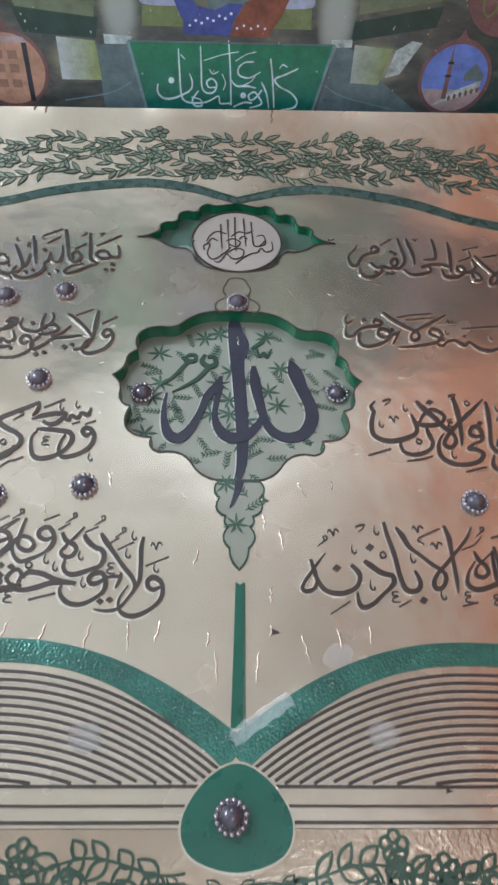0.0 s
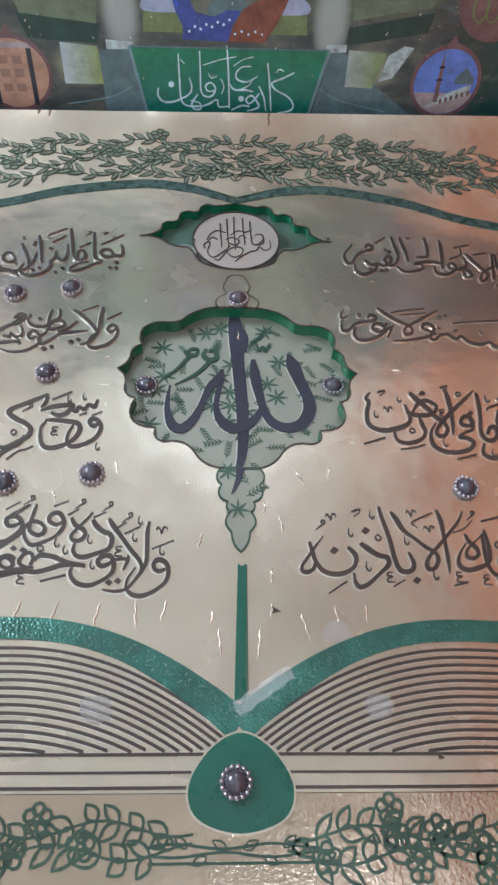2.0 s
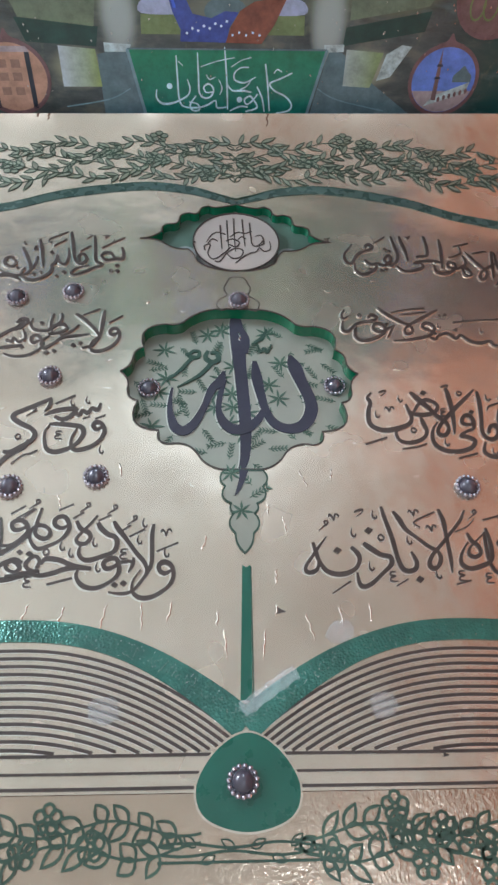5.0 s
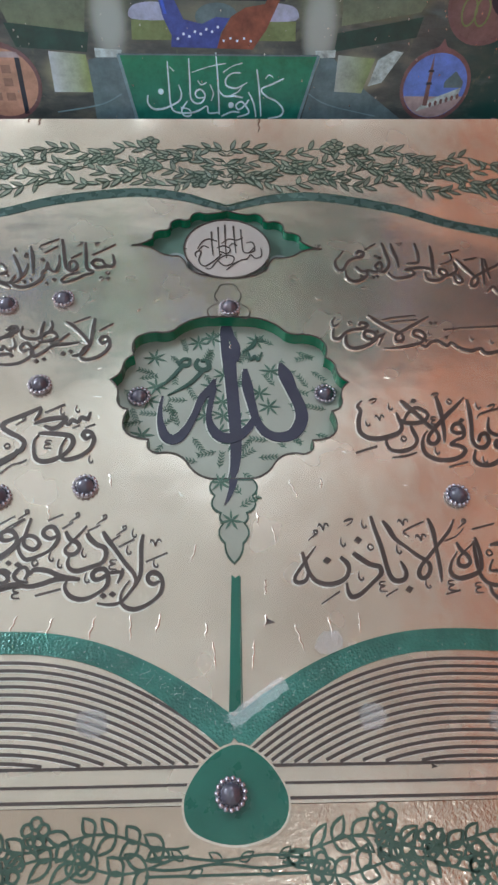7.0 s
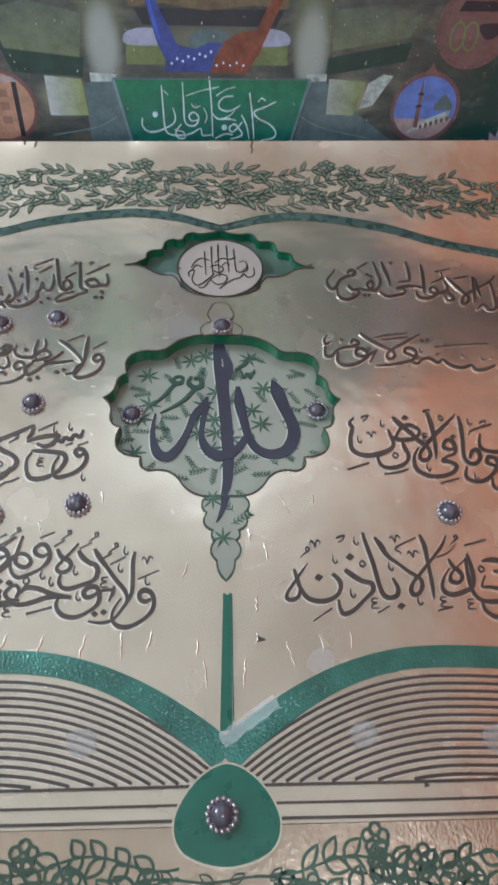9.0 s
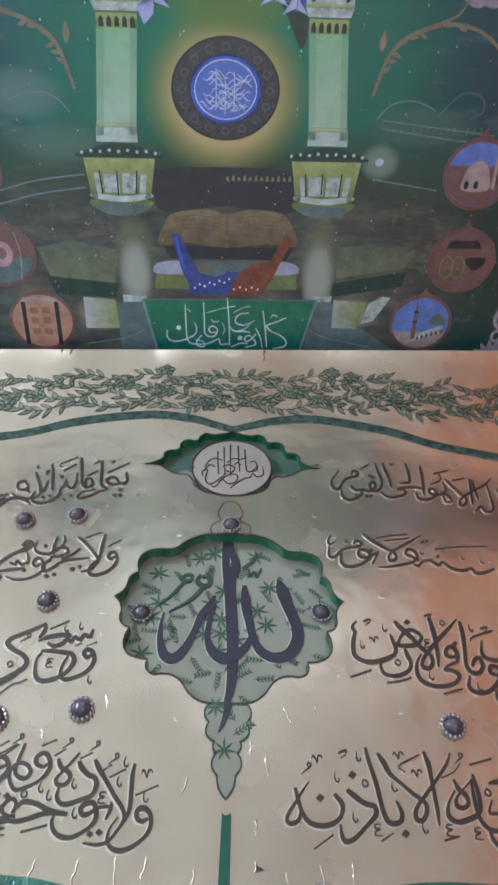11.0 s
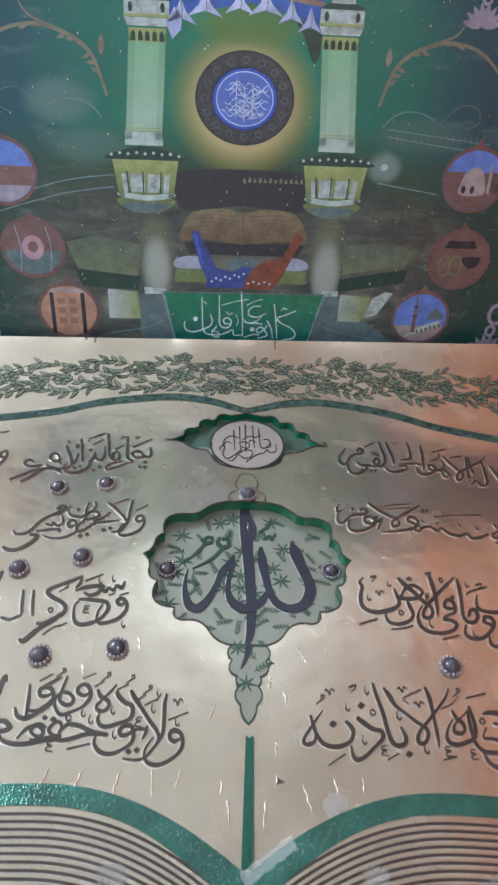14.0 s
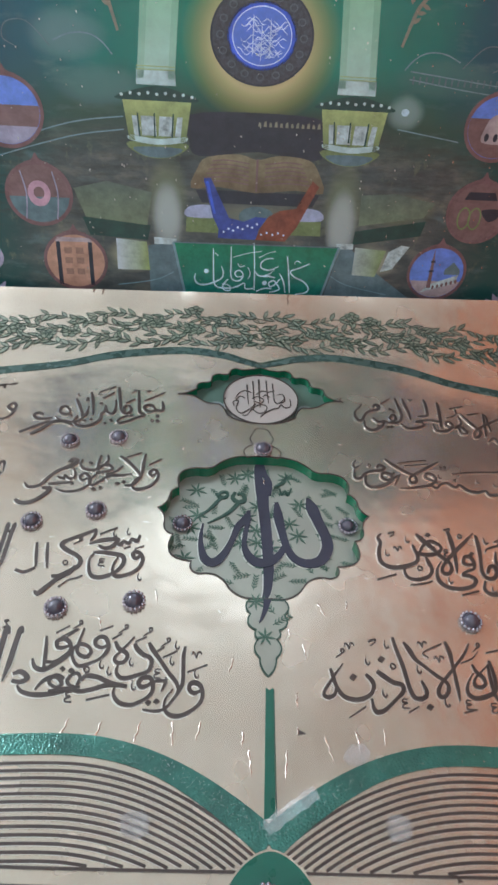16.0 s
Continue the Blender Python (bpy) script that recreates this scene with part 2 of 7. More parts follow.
pen("alif", 1.4, [(0.5, 6.6), (0.0, 7.2), (-0.2, 5.0), (-0.35, 2.2), (-0.7, 0.0)])
pen("alif_j", 1.5, [(0.1, 0.2), (-0.6, 0.2), (-0.9, 1.2), (-0.75, 4.5), (-0.5, 7.2)])
pen("lam_i", 1.7, [(0.3, 6.4), (-0.3, 7.2), (-0.35, 4.0), (-0.4, 1.0), (-1.0, 0.1), (-1.8, 0.2)])
pen("lam_f", 4.4, [(0.2, 6.6), (-0.3, 7.2), (-0.35, 3.5), (-0.4, 0.0), (-1.2, -1.8), (-2.8, -2.0), (-4.0, -0.8), (-4.2, 0.8)])
pen("lamalif", 4.0, [(0.6, 7.0), (0.1, 6.4), (-1.4, 3.4), (-3.4, 0.5), (-2.6, -0.4), (-1.0, 0.2)], [(-4.2, 6.2), (-3.8, 7.1), (-3.0, 5.2), (-1.6, 2.2), (-0.4, 0.0), (0.2, -0.3)])
pen("tooth_i", 1.8, [(0.1, 0.2), (-0.5, 0.3), (-0.5, 1.9), (-0.9, 0.4), (-1.9, 0.2)], dot=(-0.7, 3.2, -1.6))
pen("beh_f", 6.0, [(0.1, 1.9), (-0.4, 0.3), (-2.2, -0.6), (-4.4, -0.4), (-5.8, 0.4), (-6.0, 1.6)], dot=(-3.0, 1.8, -2.2))
pen("noon_f", 4.4, [(0.1, 0.4), (-0.3, 1.6), (-0.5, -0.4), (-1.6, -2.2), (-3.2, -2.0), (-4.2, -0.4), (-4.2, 1.0)], dot=(-2.3, 1.2, -3.0))
pen("yeh_f", 5.0, [(0.1, 0.4), (-0.8, 1.8), (-1.9, 1.3), (-1.0, 0.2), (-0.8, -1.0), (-2.2, -2.0), (-4.2, -1.6), (-5.0, 0.2)], dot=(-2.6, 1.0, -3.4))
pen("hah_i", 3.0, [(-2.6, 1.7), (-1.8, 2.8), (-0.8, 2.2), (0.3, 1.9)], [(0.2, 2.0), (-1.2, 1.2), (-3.1, 0.2)], dot=(-1.2, 4.2, -1.2))
pen("dal", 2.6, [(-0.3, 2.9), (0.1, 1.9), (-0.1, 0.6), (-1.0, 0.0), (-2.6, 0.5)], dot=(-0.9, 4.0, -1.6))
pen("reh", 2.4, [(0.2, 0.3), (-0.1, 1.3), (-0.4, -0.4), (-1.3, -1.6), (-3.0, -2.0)], dot=(-0.6, 3.0, -2.0))
pen("seen_i", 3.6, [(0.1, 0.2), (-0.3, 1.6), (-0.8, 0.2), (-1.2, 1.5), (-1.8, 0.2), (-2.3, 1.7), (-2.7, 0.4), (-3.7, 0.2)], dot=(-1.7, 3.2, -1.6))
pen("sad_f", 7.0, [(0.2, 0.2), (-0.6, 1.7), (-2.0, 2.2), (-2.9, 1.2), (-1.8, 0.0), (-0.2, 0.2)], [(-1.6, 0.0), (-3.2, 0.3), (-3.3, 1.4), (-3.5, -0.6), (-4.6, -2.2), (-6.4, -1.8), (-7.2, 0.6)], dot=(-1.8, 4.0, -2.0))
pen("tah_i", 3.6, [(0.1, 0.2), (-0.8, 1.7), (-2.1, 2.1), (-2.8, 1.1), (-1.8, 0.0), (-3.7, 0.2)], [(-2.4, 7.0), (-2.7, 6.0), (-2.7, 3.0), (-2.7, 0.6)], dot=(-0.9, 3.8, -1.6))
pen("ain_i", 2.6, [(-0.2, 3.0), (-1.4, 3.4), (-2.1, 2.4), (-1.2, 1.5), (0.0, 1.7)], [(-1.2, 1.5), (-0.6, 0.3), (-2.7, 0.2)])
pen("ain_m", 2.6, [(0.1, 0.2), (-1.0, 0.9), (-2.0, 1.9), (-0.6, 2.0), (-1.4, 0.8), (-2.7, 0.2)])
pen("ain_f", 4.2, [(0.1, 0.2), (-1.0, 0.9), (-2.0, 1.9), (-0.6, 2.0), (-1.4, 0.4), (-2.8, -1.4), (-2.2, -3.2), (0.0, -3.6), (1.8, -2.8)])
pen("feh_i", 2.2, [(0.1, 0.2), (-0.7, 0.7), (-1.5, 1.6), (-0.9, 2.5), (-0.2, 1.7), (-0.9, 0.5), (-2.3, 0.2)], dot=(-0.9, 4.0, -1.6))
pen("feh_f", 6.4, [(-0.2, 1.4), (-1.0, 1.3), (-1.4, 2.1), (-0.7, 2.7), (-0.1, 1.7), (-0.6, 0.2), (-2.6, -0.6), (-4.8, -0.4), (-6.2, 0.6)], dot=(-0.9, 4.2, -1.6))
pen("kaf_i", 3.2, [(2.0, 7.2), (0.4, 6.2), (-2.6, 4.6)], [(-2.6, 4.7), (-0.8, 3.2), (0.1, 1.4), (-0.4, 0.2), (-1.8, 0.0), (-3.3, 0.2)])
pen("meem_i", 2.0, [(0.1, 0.2), (-0.3, 1.3), (-1.2, 1.2), (-1.0, 0.1), (-0.2, 0.0), (-2.1, 0.2)])
pen("meem_f", 2.6, [(0.1, 0.2), (-0.5, 1.4), (-1.5, 1.2), (-1.2, 0.1), (-0.3, 0.2)], [(-1.3, 0.5), (-1.9, -0.8), (-2.1, -2.4), (-1.9, -4.0)])
pen("heh_i", 2.6, [(0.1, 0.2), (-0.2, 1.8), (-1.4, 2.4), (-1.9, 1.2), (-0.8, 0.5), (-1.2, -0.4), (-2.0, 0.2), (-2.7, 0.2)])
pen("heh_m", 2.4, [(0.1, 0.2), (-0.8, 1.7), (-1.7, 1.3), (-1.1, 0.4), (-0.5, -0.9), (-1.5, -1.3), (-1.7, 0.0), (-2.5, 0.2)])
pen("heh_f", 2.2, [(0.1, 0.2), (-0.6, 0.6), (-0.7, 2.8), (-1.5, 1.9), (-2.1, 0.7), (-1.4, -0.2), (-0.6, 0.4)], dot=(-1.2, 4.4, -1.6))
pen("waw", 2.6, [(0.0, 0.5), (-0.7, 0.7), (-1.5, 1.4), (-0.9, 2.3), (-0.2, 1.6), (-0.4, 0.0), (-1.3, -1.3), (-3.2, -1.8)], dot=(-0.8, 4.0, -1.6))
pen("hamza", 1.2, [(-0.1, 0.9), (-0.7, 1.2), (-0.9, 0.6), (-0.3, 0.3), (-1.2, -0.2)])

KIND = {"ا": "alif", "أ": "alif", "إ": "alif", "ل": "lam", "ب": "beh", "ت": "beh", "ن": "noon", "ي": "yeh", "ح": "hah", "خ": "hah", "د": "dal", "ذ": "dal", "ر": "reh", "س": "seen", "ش": "seen", "ض": "sad", "ط": "tah", "ظ": "tah",
        "ع": "ain", "ف": "feh", "ق": "qaf", "ك": "kaf", "م": "meem", "ه": "heh", "ة": "heh", "و": "waw", "ؤ": "waw", "ء": "hamza"}
SPOTS = {"ب": -1, "ت": 2, "ن": 1, "ي": -2, "خ": 1, "ذ": 1, "ش": 3, "ض": 1, "ظ": 1, "ف": 1, "ق": 2, "ة": 2}
NOT_ONWARD = ("alif", "dal", "reh", "waw", "hamza")
FIRST = {"beh": "tooth_i", "noon": "tooth_i", "yeh": "tooth_i", "qaf": "feh_i", "sad": "tah_i"}
LAST = {"qaf": "noon_f", "seen": "noon_f", "hah": "hah_i", "tah": "tah_i", "kaf": "kaf_i"}


def pen_word(word):
    """The strokes and dots of a word, from right to left, in pen widths."""
    strokes, dots, x, joined, i = [], [], 0.0, False, 0
    while i < len(word):
        ch, skip, mark = word[i], 1, None
        kind = KIND[ch]
        if ch == "ل" and i + 1 < len(word) and KIND[word[i + 1]] == "alif":
            key, onward, skip, mark = "lamalif", False, 2, word[i + 1]
        else:
            onward = kind not in NOT_ONWARD and i + 1 < len(word) and word[i + 1] != "ء"
            if kind in NOT_ONWARD:
                key = "alif_j" if kind == "alif" and joined else kind
                mark = ch
            elif onward:
                key = FIRST.get(kind, kind + ("_m" if joined and kind in ("ain", "heh") else "_i"))
            else:
                key = LAST.get(kind, kind + "_f")
        advance, lines, dot = PEN[key]
        strokes += [[(x + a, b) for a, b in line] for line in lines]
        if kind == "qaf" and not onward:
            strokes.append([(x + a, b) for a, b in PEN["feh_i"][1][0][:-1]])
        if mark in ("أ", "إ", "ؤ"):
            h = (-2.6, 0.0) if mark == "إ" else ((8.0, -0.2) if mark == "أ" else (3.6, -0.2))
            strokes.append([(x + a * 0.9 + h[1], b + h[0]) for a, b in PEN["hamza"][1][0]])
        n = SPOTS.get(ch, 0)
        for k in range(abs(n)):
            dots.append((x + dot[0] + (k - (abs(n) - 1) / 2) * 1.25, (dot[1] if n > 0 else dot[2]) + (0.9 if n == 3 and k == 1 else 0.0)))
        x -= advance + (0.0 if onward else 0.5)
        joined, i = onward, i + skip
    return strokes, dots


def lettering(name, text, u0, u1, v0, v1, material, parent, z=0.0, nib=0.005, rise=0.0012, edge=None):
    """A pen-written word fitted to a box, as raised strokes in one mesh."""
    strokes, dots = pen_word(text)
    xs = [p[0] for line in strokes for p in line]
    ys = [p[1] for line in strokes for p in line]
    x0, y0 = min(xs), min(ys)
    kx, ky = (u1 - u0) / (max(xs) - x0), (v1 - v0) / (max(ys) - y0)
    bm, rim = bmesh.new(), bmesh.new()
    for i, line in enumerate(strokes):
        n = len(line)
        pts = [(u0 + (a - x0) * kx, v0 + (b - y0) * ky, nib * (0.3 if k in (0, n - 1) else 1.0)) for k, (a, b) in enumerate(line)]
        stroke(bm, pts, z, z + rise + 0.00003 * i, steps=6, nib=0.75)
        if edge:
            # raised rim shifted downwards, its pale colour stands in for the edge's highlight
            stroke(rim, [(a + 0.0004, b - 0.0005, w + 0.0019) for a, b, w in pts], z - 0.0001, z + rise * 0.1 + 0.00002 * i, steps=6, nib=0.75)
    for a, b in dots:
        u, v, s = u0 + (a - x0) * kx, v0 + (b - y0) * ky, nib * 0.55
        slab(bm, [(u - s, v - s * 0.1), (u + s * 0.1, v - s * 0.8), (u + s, v + s * 0.1), (u - s * 0.1, v + s * 0.8)], z, z + rise)
    if edge:
        part(name + "_edge", rim, edge, parent, "raised pale gold rim standing for the lettering's highlight")
    else:
        rim.free()
    return part(name, bm, material, parent)


DESIGN = pose(0.0248, -0.3708, 0.75, 0, 0, -3.0)
LEAN_BACK = 11.5
POSTER = Matrix.Translation((0, 0, 0.75)) @ Matrix(((1, 0, 0, 0), (0, math.sin(radians(LEAN_BACK)), -math.cos(radians(LEAN_BACK)), 0), (0, math.cos(radians(LEAN_BACK)), math.sin(radians(LEAN_BACK)), 0), (0, 0, 0, 1)))


# ---- structure ----
tagged(part("floor", box(-1.6, -2.6, -0.1, 1.2, 2.15, 0.0), FLOOR), "grey terrazzo floor under the decorated table", "floor", kind="structure")
tagged(part("ceiling", box(-1.6, -2.6, 2.9, 1.2, 2.15, 3.0), CEIL), "plain pale green painted ceiling", "ceiling", kind="structure")
tagged(part("wall_north", box(-1.6, 2.0, 0.0, 1.2, 2.15, 2.9), WALL_TAN), "tan plaster wall behind the poster", "wall", kind="structure")
tagged(part("wall_south", box(-1.6, -2.6, 0.0, 1.2, -2.45, 2.9), WALL), "plain cream plaster wall", "wall", kind="structure")
tagged(part("wall_west", box(-1.47, -2.45, 0.0, -1.32, 2.0, 2.9), WALL), "plain cream plaster wall", "wall", kind="structure")
tagged(part("wall_east", box(1.02, -2.45, 0.0, 1.2, 2.0, 2.9), WALL_ORANGE), "orange painted plaster wall", "wall", kind="structure")

# unseen globes; those at back, side and front only house added fill lamps
for place in (BULB, BACK_FILL, SIDE_FILL, FRONT_FILL):
    fitting = thing("unseen_globe_lamp", pose(*place), "unseen globe lamp on a cord, added as a light source", "pendant light")
    bm = bmesh.new()
    bmesh.ops.create_uvsphere(bm, u_segments=24, v_segments=14, radius=0.045)
    for f in bm.faces:
        f.smooth = True
    globe = part("globe", bm, GLOW, fitting, "lit white glass globe")
    globe.visible_shadow = False
    bm = bmesh.new()
    bmesh.ops.create_cone(bm, cap_ends=True, segments=20, radius1=0.022, radius2=0.016, depth=0.06, matrix=Matrix.Translation((0, 0, 0.07)))
    part("socket", bm, METAL_WHITE, fitting)
    bm = bmesh.new()
    bmesh.ops.create_cone(bm, cap_ends=True, segments=10, radius1=0.003, radius2=0.003, depth=2.9 - place[2] - 0.09, matrix=Matrix.Translation((0, 0, 0.045 + (2.9 - place[2]) / 2)))
    part("cord", bm, METAL_WHITE, fitting)
fitting = thing("wall_light", pose(*TUBE, 0, 0, 90), "white enamel wall light with a lit upright tube", "wall light")
part("housing", box(-0.03, 0.0, -0.19, 0.03, 0.03, 0.19, 0.006), METAL_WHITE, fitting)
bm = bmesh.new()
bmesh.ops.create_cone(bm, cap_ends=True, segments=20, radius1=0.012, radius2=0.012, depth=0.32, matrix=pose(0, -0.022, 0))
part("tube", bm, GLOW, fitting, "lit white tube")
for z in (-0.17, 0.17):
    part("holder", box(-0.014, -0.036, z - 0.01, 0.014, 0.0, z + 0.01, 0.003), METAL_WHITE, fitting)

# ---- dark cloth beside the poster ----
CLOTH = worn("dark_maroon_cloth", (0.085, 0.028, 0.045), 0.85, vary=0.3, scale=90)
bm = bmesh.new()
cols = 72
rows = []
for side in (0.0, 0.004):
    for z in (0.0, 0.5, 1.0, 1.42):
        rows.append([bm.verts.new((0.5 + 0.5 * i / cols, 0.36 + side + 0.018 * math.sin(i * 0.62) + 0.006 * math.sin(i * 1.7 + z), z)) for i in range(cols + 1)])
for a, b in ((0, 1), (1, 2), (2, 3), (7, 6), (6, 5), (5, 4)):
    for i in range(cols):
        bm.faces.new((rows[a][i], rows[a][i + 1], rows[b][i + 1], rows[b][i])).smooth = True
for a, b in ((3, 7), (4, 0)):
    for i in range(cols):
        bm.faces.new((rows[a][i], rows[a][i + 1], rows[b][i + 1], rows[b][i]))
for i in (0, cols):
    for a in range(3):
        bm.faces.new((rows[a][i], rows[a + 1][i], rows[a + 5][i], rows[a + 4][i]))
tagged(part("hanging_cloth", bm, CLOTH), "dark maroon cloth hanging in folds beside the poster", "cloth")

# ---- table ----
table = thing("table", pose(0, 0, 0), "dark wooden table under the gold panel", "table")
part("tabletop", box(-0.56, -1.02, 0.69, 0.6, -0.002, 0.724, 0.004), WOOD, table)
for x in (-0.5, 0.54):
    for y in (-0.96, -0.06):
        part("leg", box(x - 0.035, y - 0.035, 0.0, x + 0.035, y + 0.035, 0.69, 0.004), WOOD, table)
for y in (-0.96, -0.06):
    part("apron", box(-0.465, y - 0.012, 0.6, 0.505, y + 0.012, 0.69, 0.002), WOOD, table)

# ---- gold panel ----
panel = thing("gold_panel", DESIGN, "gold foil panel with raised dark lettering and green bands", "wall art")


def edge_v(u):
    """Where the panel's far edge runs, along the foot of the poster."""
    return (0.3708 + 0.0523 * u) / 0.9986


def scallop(points, n=7):
    """An outline of arcs: (u, v, bulge to the next point)."""
    out = []
    for (x0, y0, b), (x1, y1, _) in zip(points, points[1:] + points[:1]):
        dx, dy = x1 - x0, y1 - y0
        for i in range(n):
            t = i / n
            k = b * 4 * t * (1 - t)
            out.append((x0 + dx * t + dy * k, y0 + dy * t - dx * k))
    return out


half = [(0.018, -0.010, -0.12), (0.062, -0.031, 0.1), (0.081, -0.034, -0.32), (0.103, -0.067, -0.12), (0.113, -0.078, 0.15), (0.125, -0.100, 0.15),
        (0.116, -0.124, -0.2), (0.104, -0.137, -0.36), (0.081, -0.173, -0.28), (0.072, -0.189, 0.2), (0.040, -0.204, -0.1), (0.020, -0.217, 0.0)]
mirror = [(-half[i][0] + 0.003, half[i][1], half[i - 1][2]) for i in range(len(half) - 1, -1, -1)]
mirror[-1] = (*mirror[-1][:2], 0.0)
medallion_line = scallop([(u + 0.002, v, b) for u, v, b in half] + mirror)
ogee_half = [(0.0, 0.172, 0.05), (0.022, 0.165, 0.12), (0.034, 0.167, -0.2), (0.046, 0.154, 0.2), (0.058, 0.153, -0.25), (0.070, 0.138, 0.2), (0.081, 0.132, -0.25), (0.090, 0.118, 0.1),
             (0.116, 0.104, 0.1), (0.088, 0.099, -0.12), (0.058, 0.088, 0.1), (0.047, 0.068, -0.05), (0.030, 0.057, -0.08)]
ogee_line = scallop(ogee_half + [(-ogee_half[i][0], ogee_half[i][1], ogee_half[i - 1][2]) for i in range(len(ogee_half) - 1, 0, -1)])
LEFT_U, RIGHT_U, NEAR_V = -0.52, 0.545, -0.63


def sheet_mesh(loops, z0, z1):
    """A sheet with holes: the first loop is its rim."""
    bm = bmesh.new()
    edges = []
    for loop in loops:
        vs = [bm.verts.new((p[0], p[1], z1)) for p in loop]
        edges += [bm.edges.new((a, b)) for a, b in zip(vs, vs[1:] + vs[:1])]
    bmesh.ops.triangle_fill(bm, use_beauty=True, use_dissolve=False, edges=edges)
    bmesh.ops.recalc_face_normals(bm, faces=bm.faces)
    if bm.faces and bm.faces[:][0].normal.z < 0:
        bmesh.ops.reverse_faces(bm, faces=bm.faces)
    return bm


BORDER_V = -0.4905
CURL_V = 0.209


def curl(u, v):
    """How the sheet's far strip bends up against the poster, with ripples in its left part."""
    if v <= CURL_V:
        return (u, v, 0.0)
    k = (v - CURL_V) / (0.371 - CURL_V)
    h = 0.014 * k * k + 0.0022 * k * k * math.sin(u * 48 + 1.0) * math.exp(-((u + 0.16) / 0.13) ** 2) + 0.0007 * k * math.sin(u * 21)
    return (u, v - 1.52 * h, h)


rim = [(LEFT_U, BORDER_V), (-0.2, BORDER_V), (0.2, BORDER_V), (RIGHT_U, BORDER_V), (RIGHT_U, CURL_V), (0.2, CURL_V), (-0.2, CURL_V), (LEFT_U, CURL_V)]
bm = bmesh.new()
cols, rows = 110, 14
grid = [[bm.verts.new(curl(LEFT_U + (RIGHT_U - LEFT_U) * i / cols, CURL_V + (edge_v(LEFT_U + (RIGHT_U - LEFT_U) * i / cols) - CURL_V) * j / rows)) for i in range(cols + 1)] for j in range(rows + 1)]
for j in range(rows):
    for i in range(cols):
        bm.faces.new((grid[j][i], grid[j][i + 1], grid[j + 1][i + 1], grid[j + 1][i])).smooth = True
part("upper_strip", bm, GOLD, panel, "gold foil strip curling up against the poster")
part("sheet", sheet_mesh([rim, medallion_line, ogee_line], -0.001, 0.0), GOLD, panel)
part("lower_border", slab(bmesh.new(), [(LEFT_U, NEAR_V), (RIGHT_U, NEAR_V), (RIGHT_U, BORDER_V - 0.0005), (LEFT_U, BORDER_V - 0.0005)], -0.004, 0.0006), GOLD_EMBOSSED, panel, "gold foil border with an embossed scroll pattern")


def grown(line, d):
    out, n = [], len(line)
    area = sum(a[0] * b[1] - b[0] * a[1] for a, b in zip(line, line[1:] + line[:1]))
    for i in range(n):
        a, b = line[i - 1], line[(i + 1) % n]
        dx, dy = b[0] - a[0], b[1] - a[1]
        k = math.hypot(dx, dy) or 1
        s = d if area > 0 else -d
        out.append((line[i][0] + dy / k * s, line[i][1] - dx / k * s))
    return out


DEPTH = 0.018
for line in (medallion_line, ogee_line):
    part("cut_edge", ring(bmesh.new(), grown(line, 0.0015), line, -DEPTH, -0.0006), GREEN_EDGE, panel, "bright green edge of the cut-out")
    part("rim_line", ring(bmesh.new(), grown(line, 0.0012), grown(line, -0.0003), 0.0002, 0.0009), INK, panel)
part("backing_board", box(LEFT_U, NEAR_V, -0.026, RIGHT_U, edge_v(LEFT_U), -DEPTH), WOOD, panel)
part("ogee_floor", slab(bmesh.new(), grown(ogee_line, 0.001), -DEPTH, -0.011), OGEE_PLATE, panel, "grey-green floor of the upper cut-out")
for u in (-0.062, 0.064):
    part("pale_spot", slab(bmesh.new(), ellipse(u, 0.094, 0.012, 0.011, 24), -0.0112, -0.0106), GREY_SPOT, panel, "pale grey painted spot")
egg = [(u, v - 0.1 + 0.1) for u, v in ellipse(0.0, 0.104, 0.052, 0.051, 48)]
oval = part("oval_plate", slab(bmesh.new(), egg, -0.012, -0.001), OVAL_PLATE, panel, "pale grey oval plate with fine lettering")
part("oval_rim", ring(bmesh.new(), grown(egg, 0.001), grown(egg, -0.0006), -0.001, 0.0002), INK, panel)

# green bands
wave = [(0.0, 0.174, 0.007), (0.025, 0.184, 0.010), (0.06, 0.197, 0.014), (0.12, 0.203, 0.016), (0.215, 0.184, 0.016), (0.28, 0.157, 0.013), (0.345, 0.14, 0.013), (0.43, 0.12, 0.013), (0.5, 0.1, 0.013)]
for s in (-1, 1):
    part("upper_band", stroke(bmesh.new(), [(s * u, v, w) for u, v, w in wave], 0.0002, 0.0011), GREEN_UPPER, panel, "grey teal arched band")
    part("upper_band_line", stroke(bmesh.new(), [(s * u, v + 0.0075, 0.0016) for u, v, w in wave], 0.0002, 0.0012), INK_GREEN, panel)


def arch(s):
    """The page arch: its outer height at the distance s from the spine."""
    k = (0.178 - s) / 0.178
    return -0.362 - (0.07 * k * k if k > 0 else 0.022 * k * k)


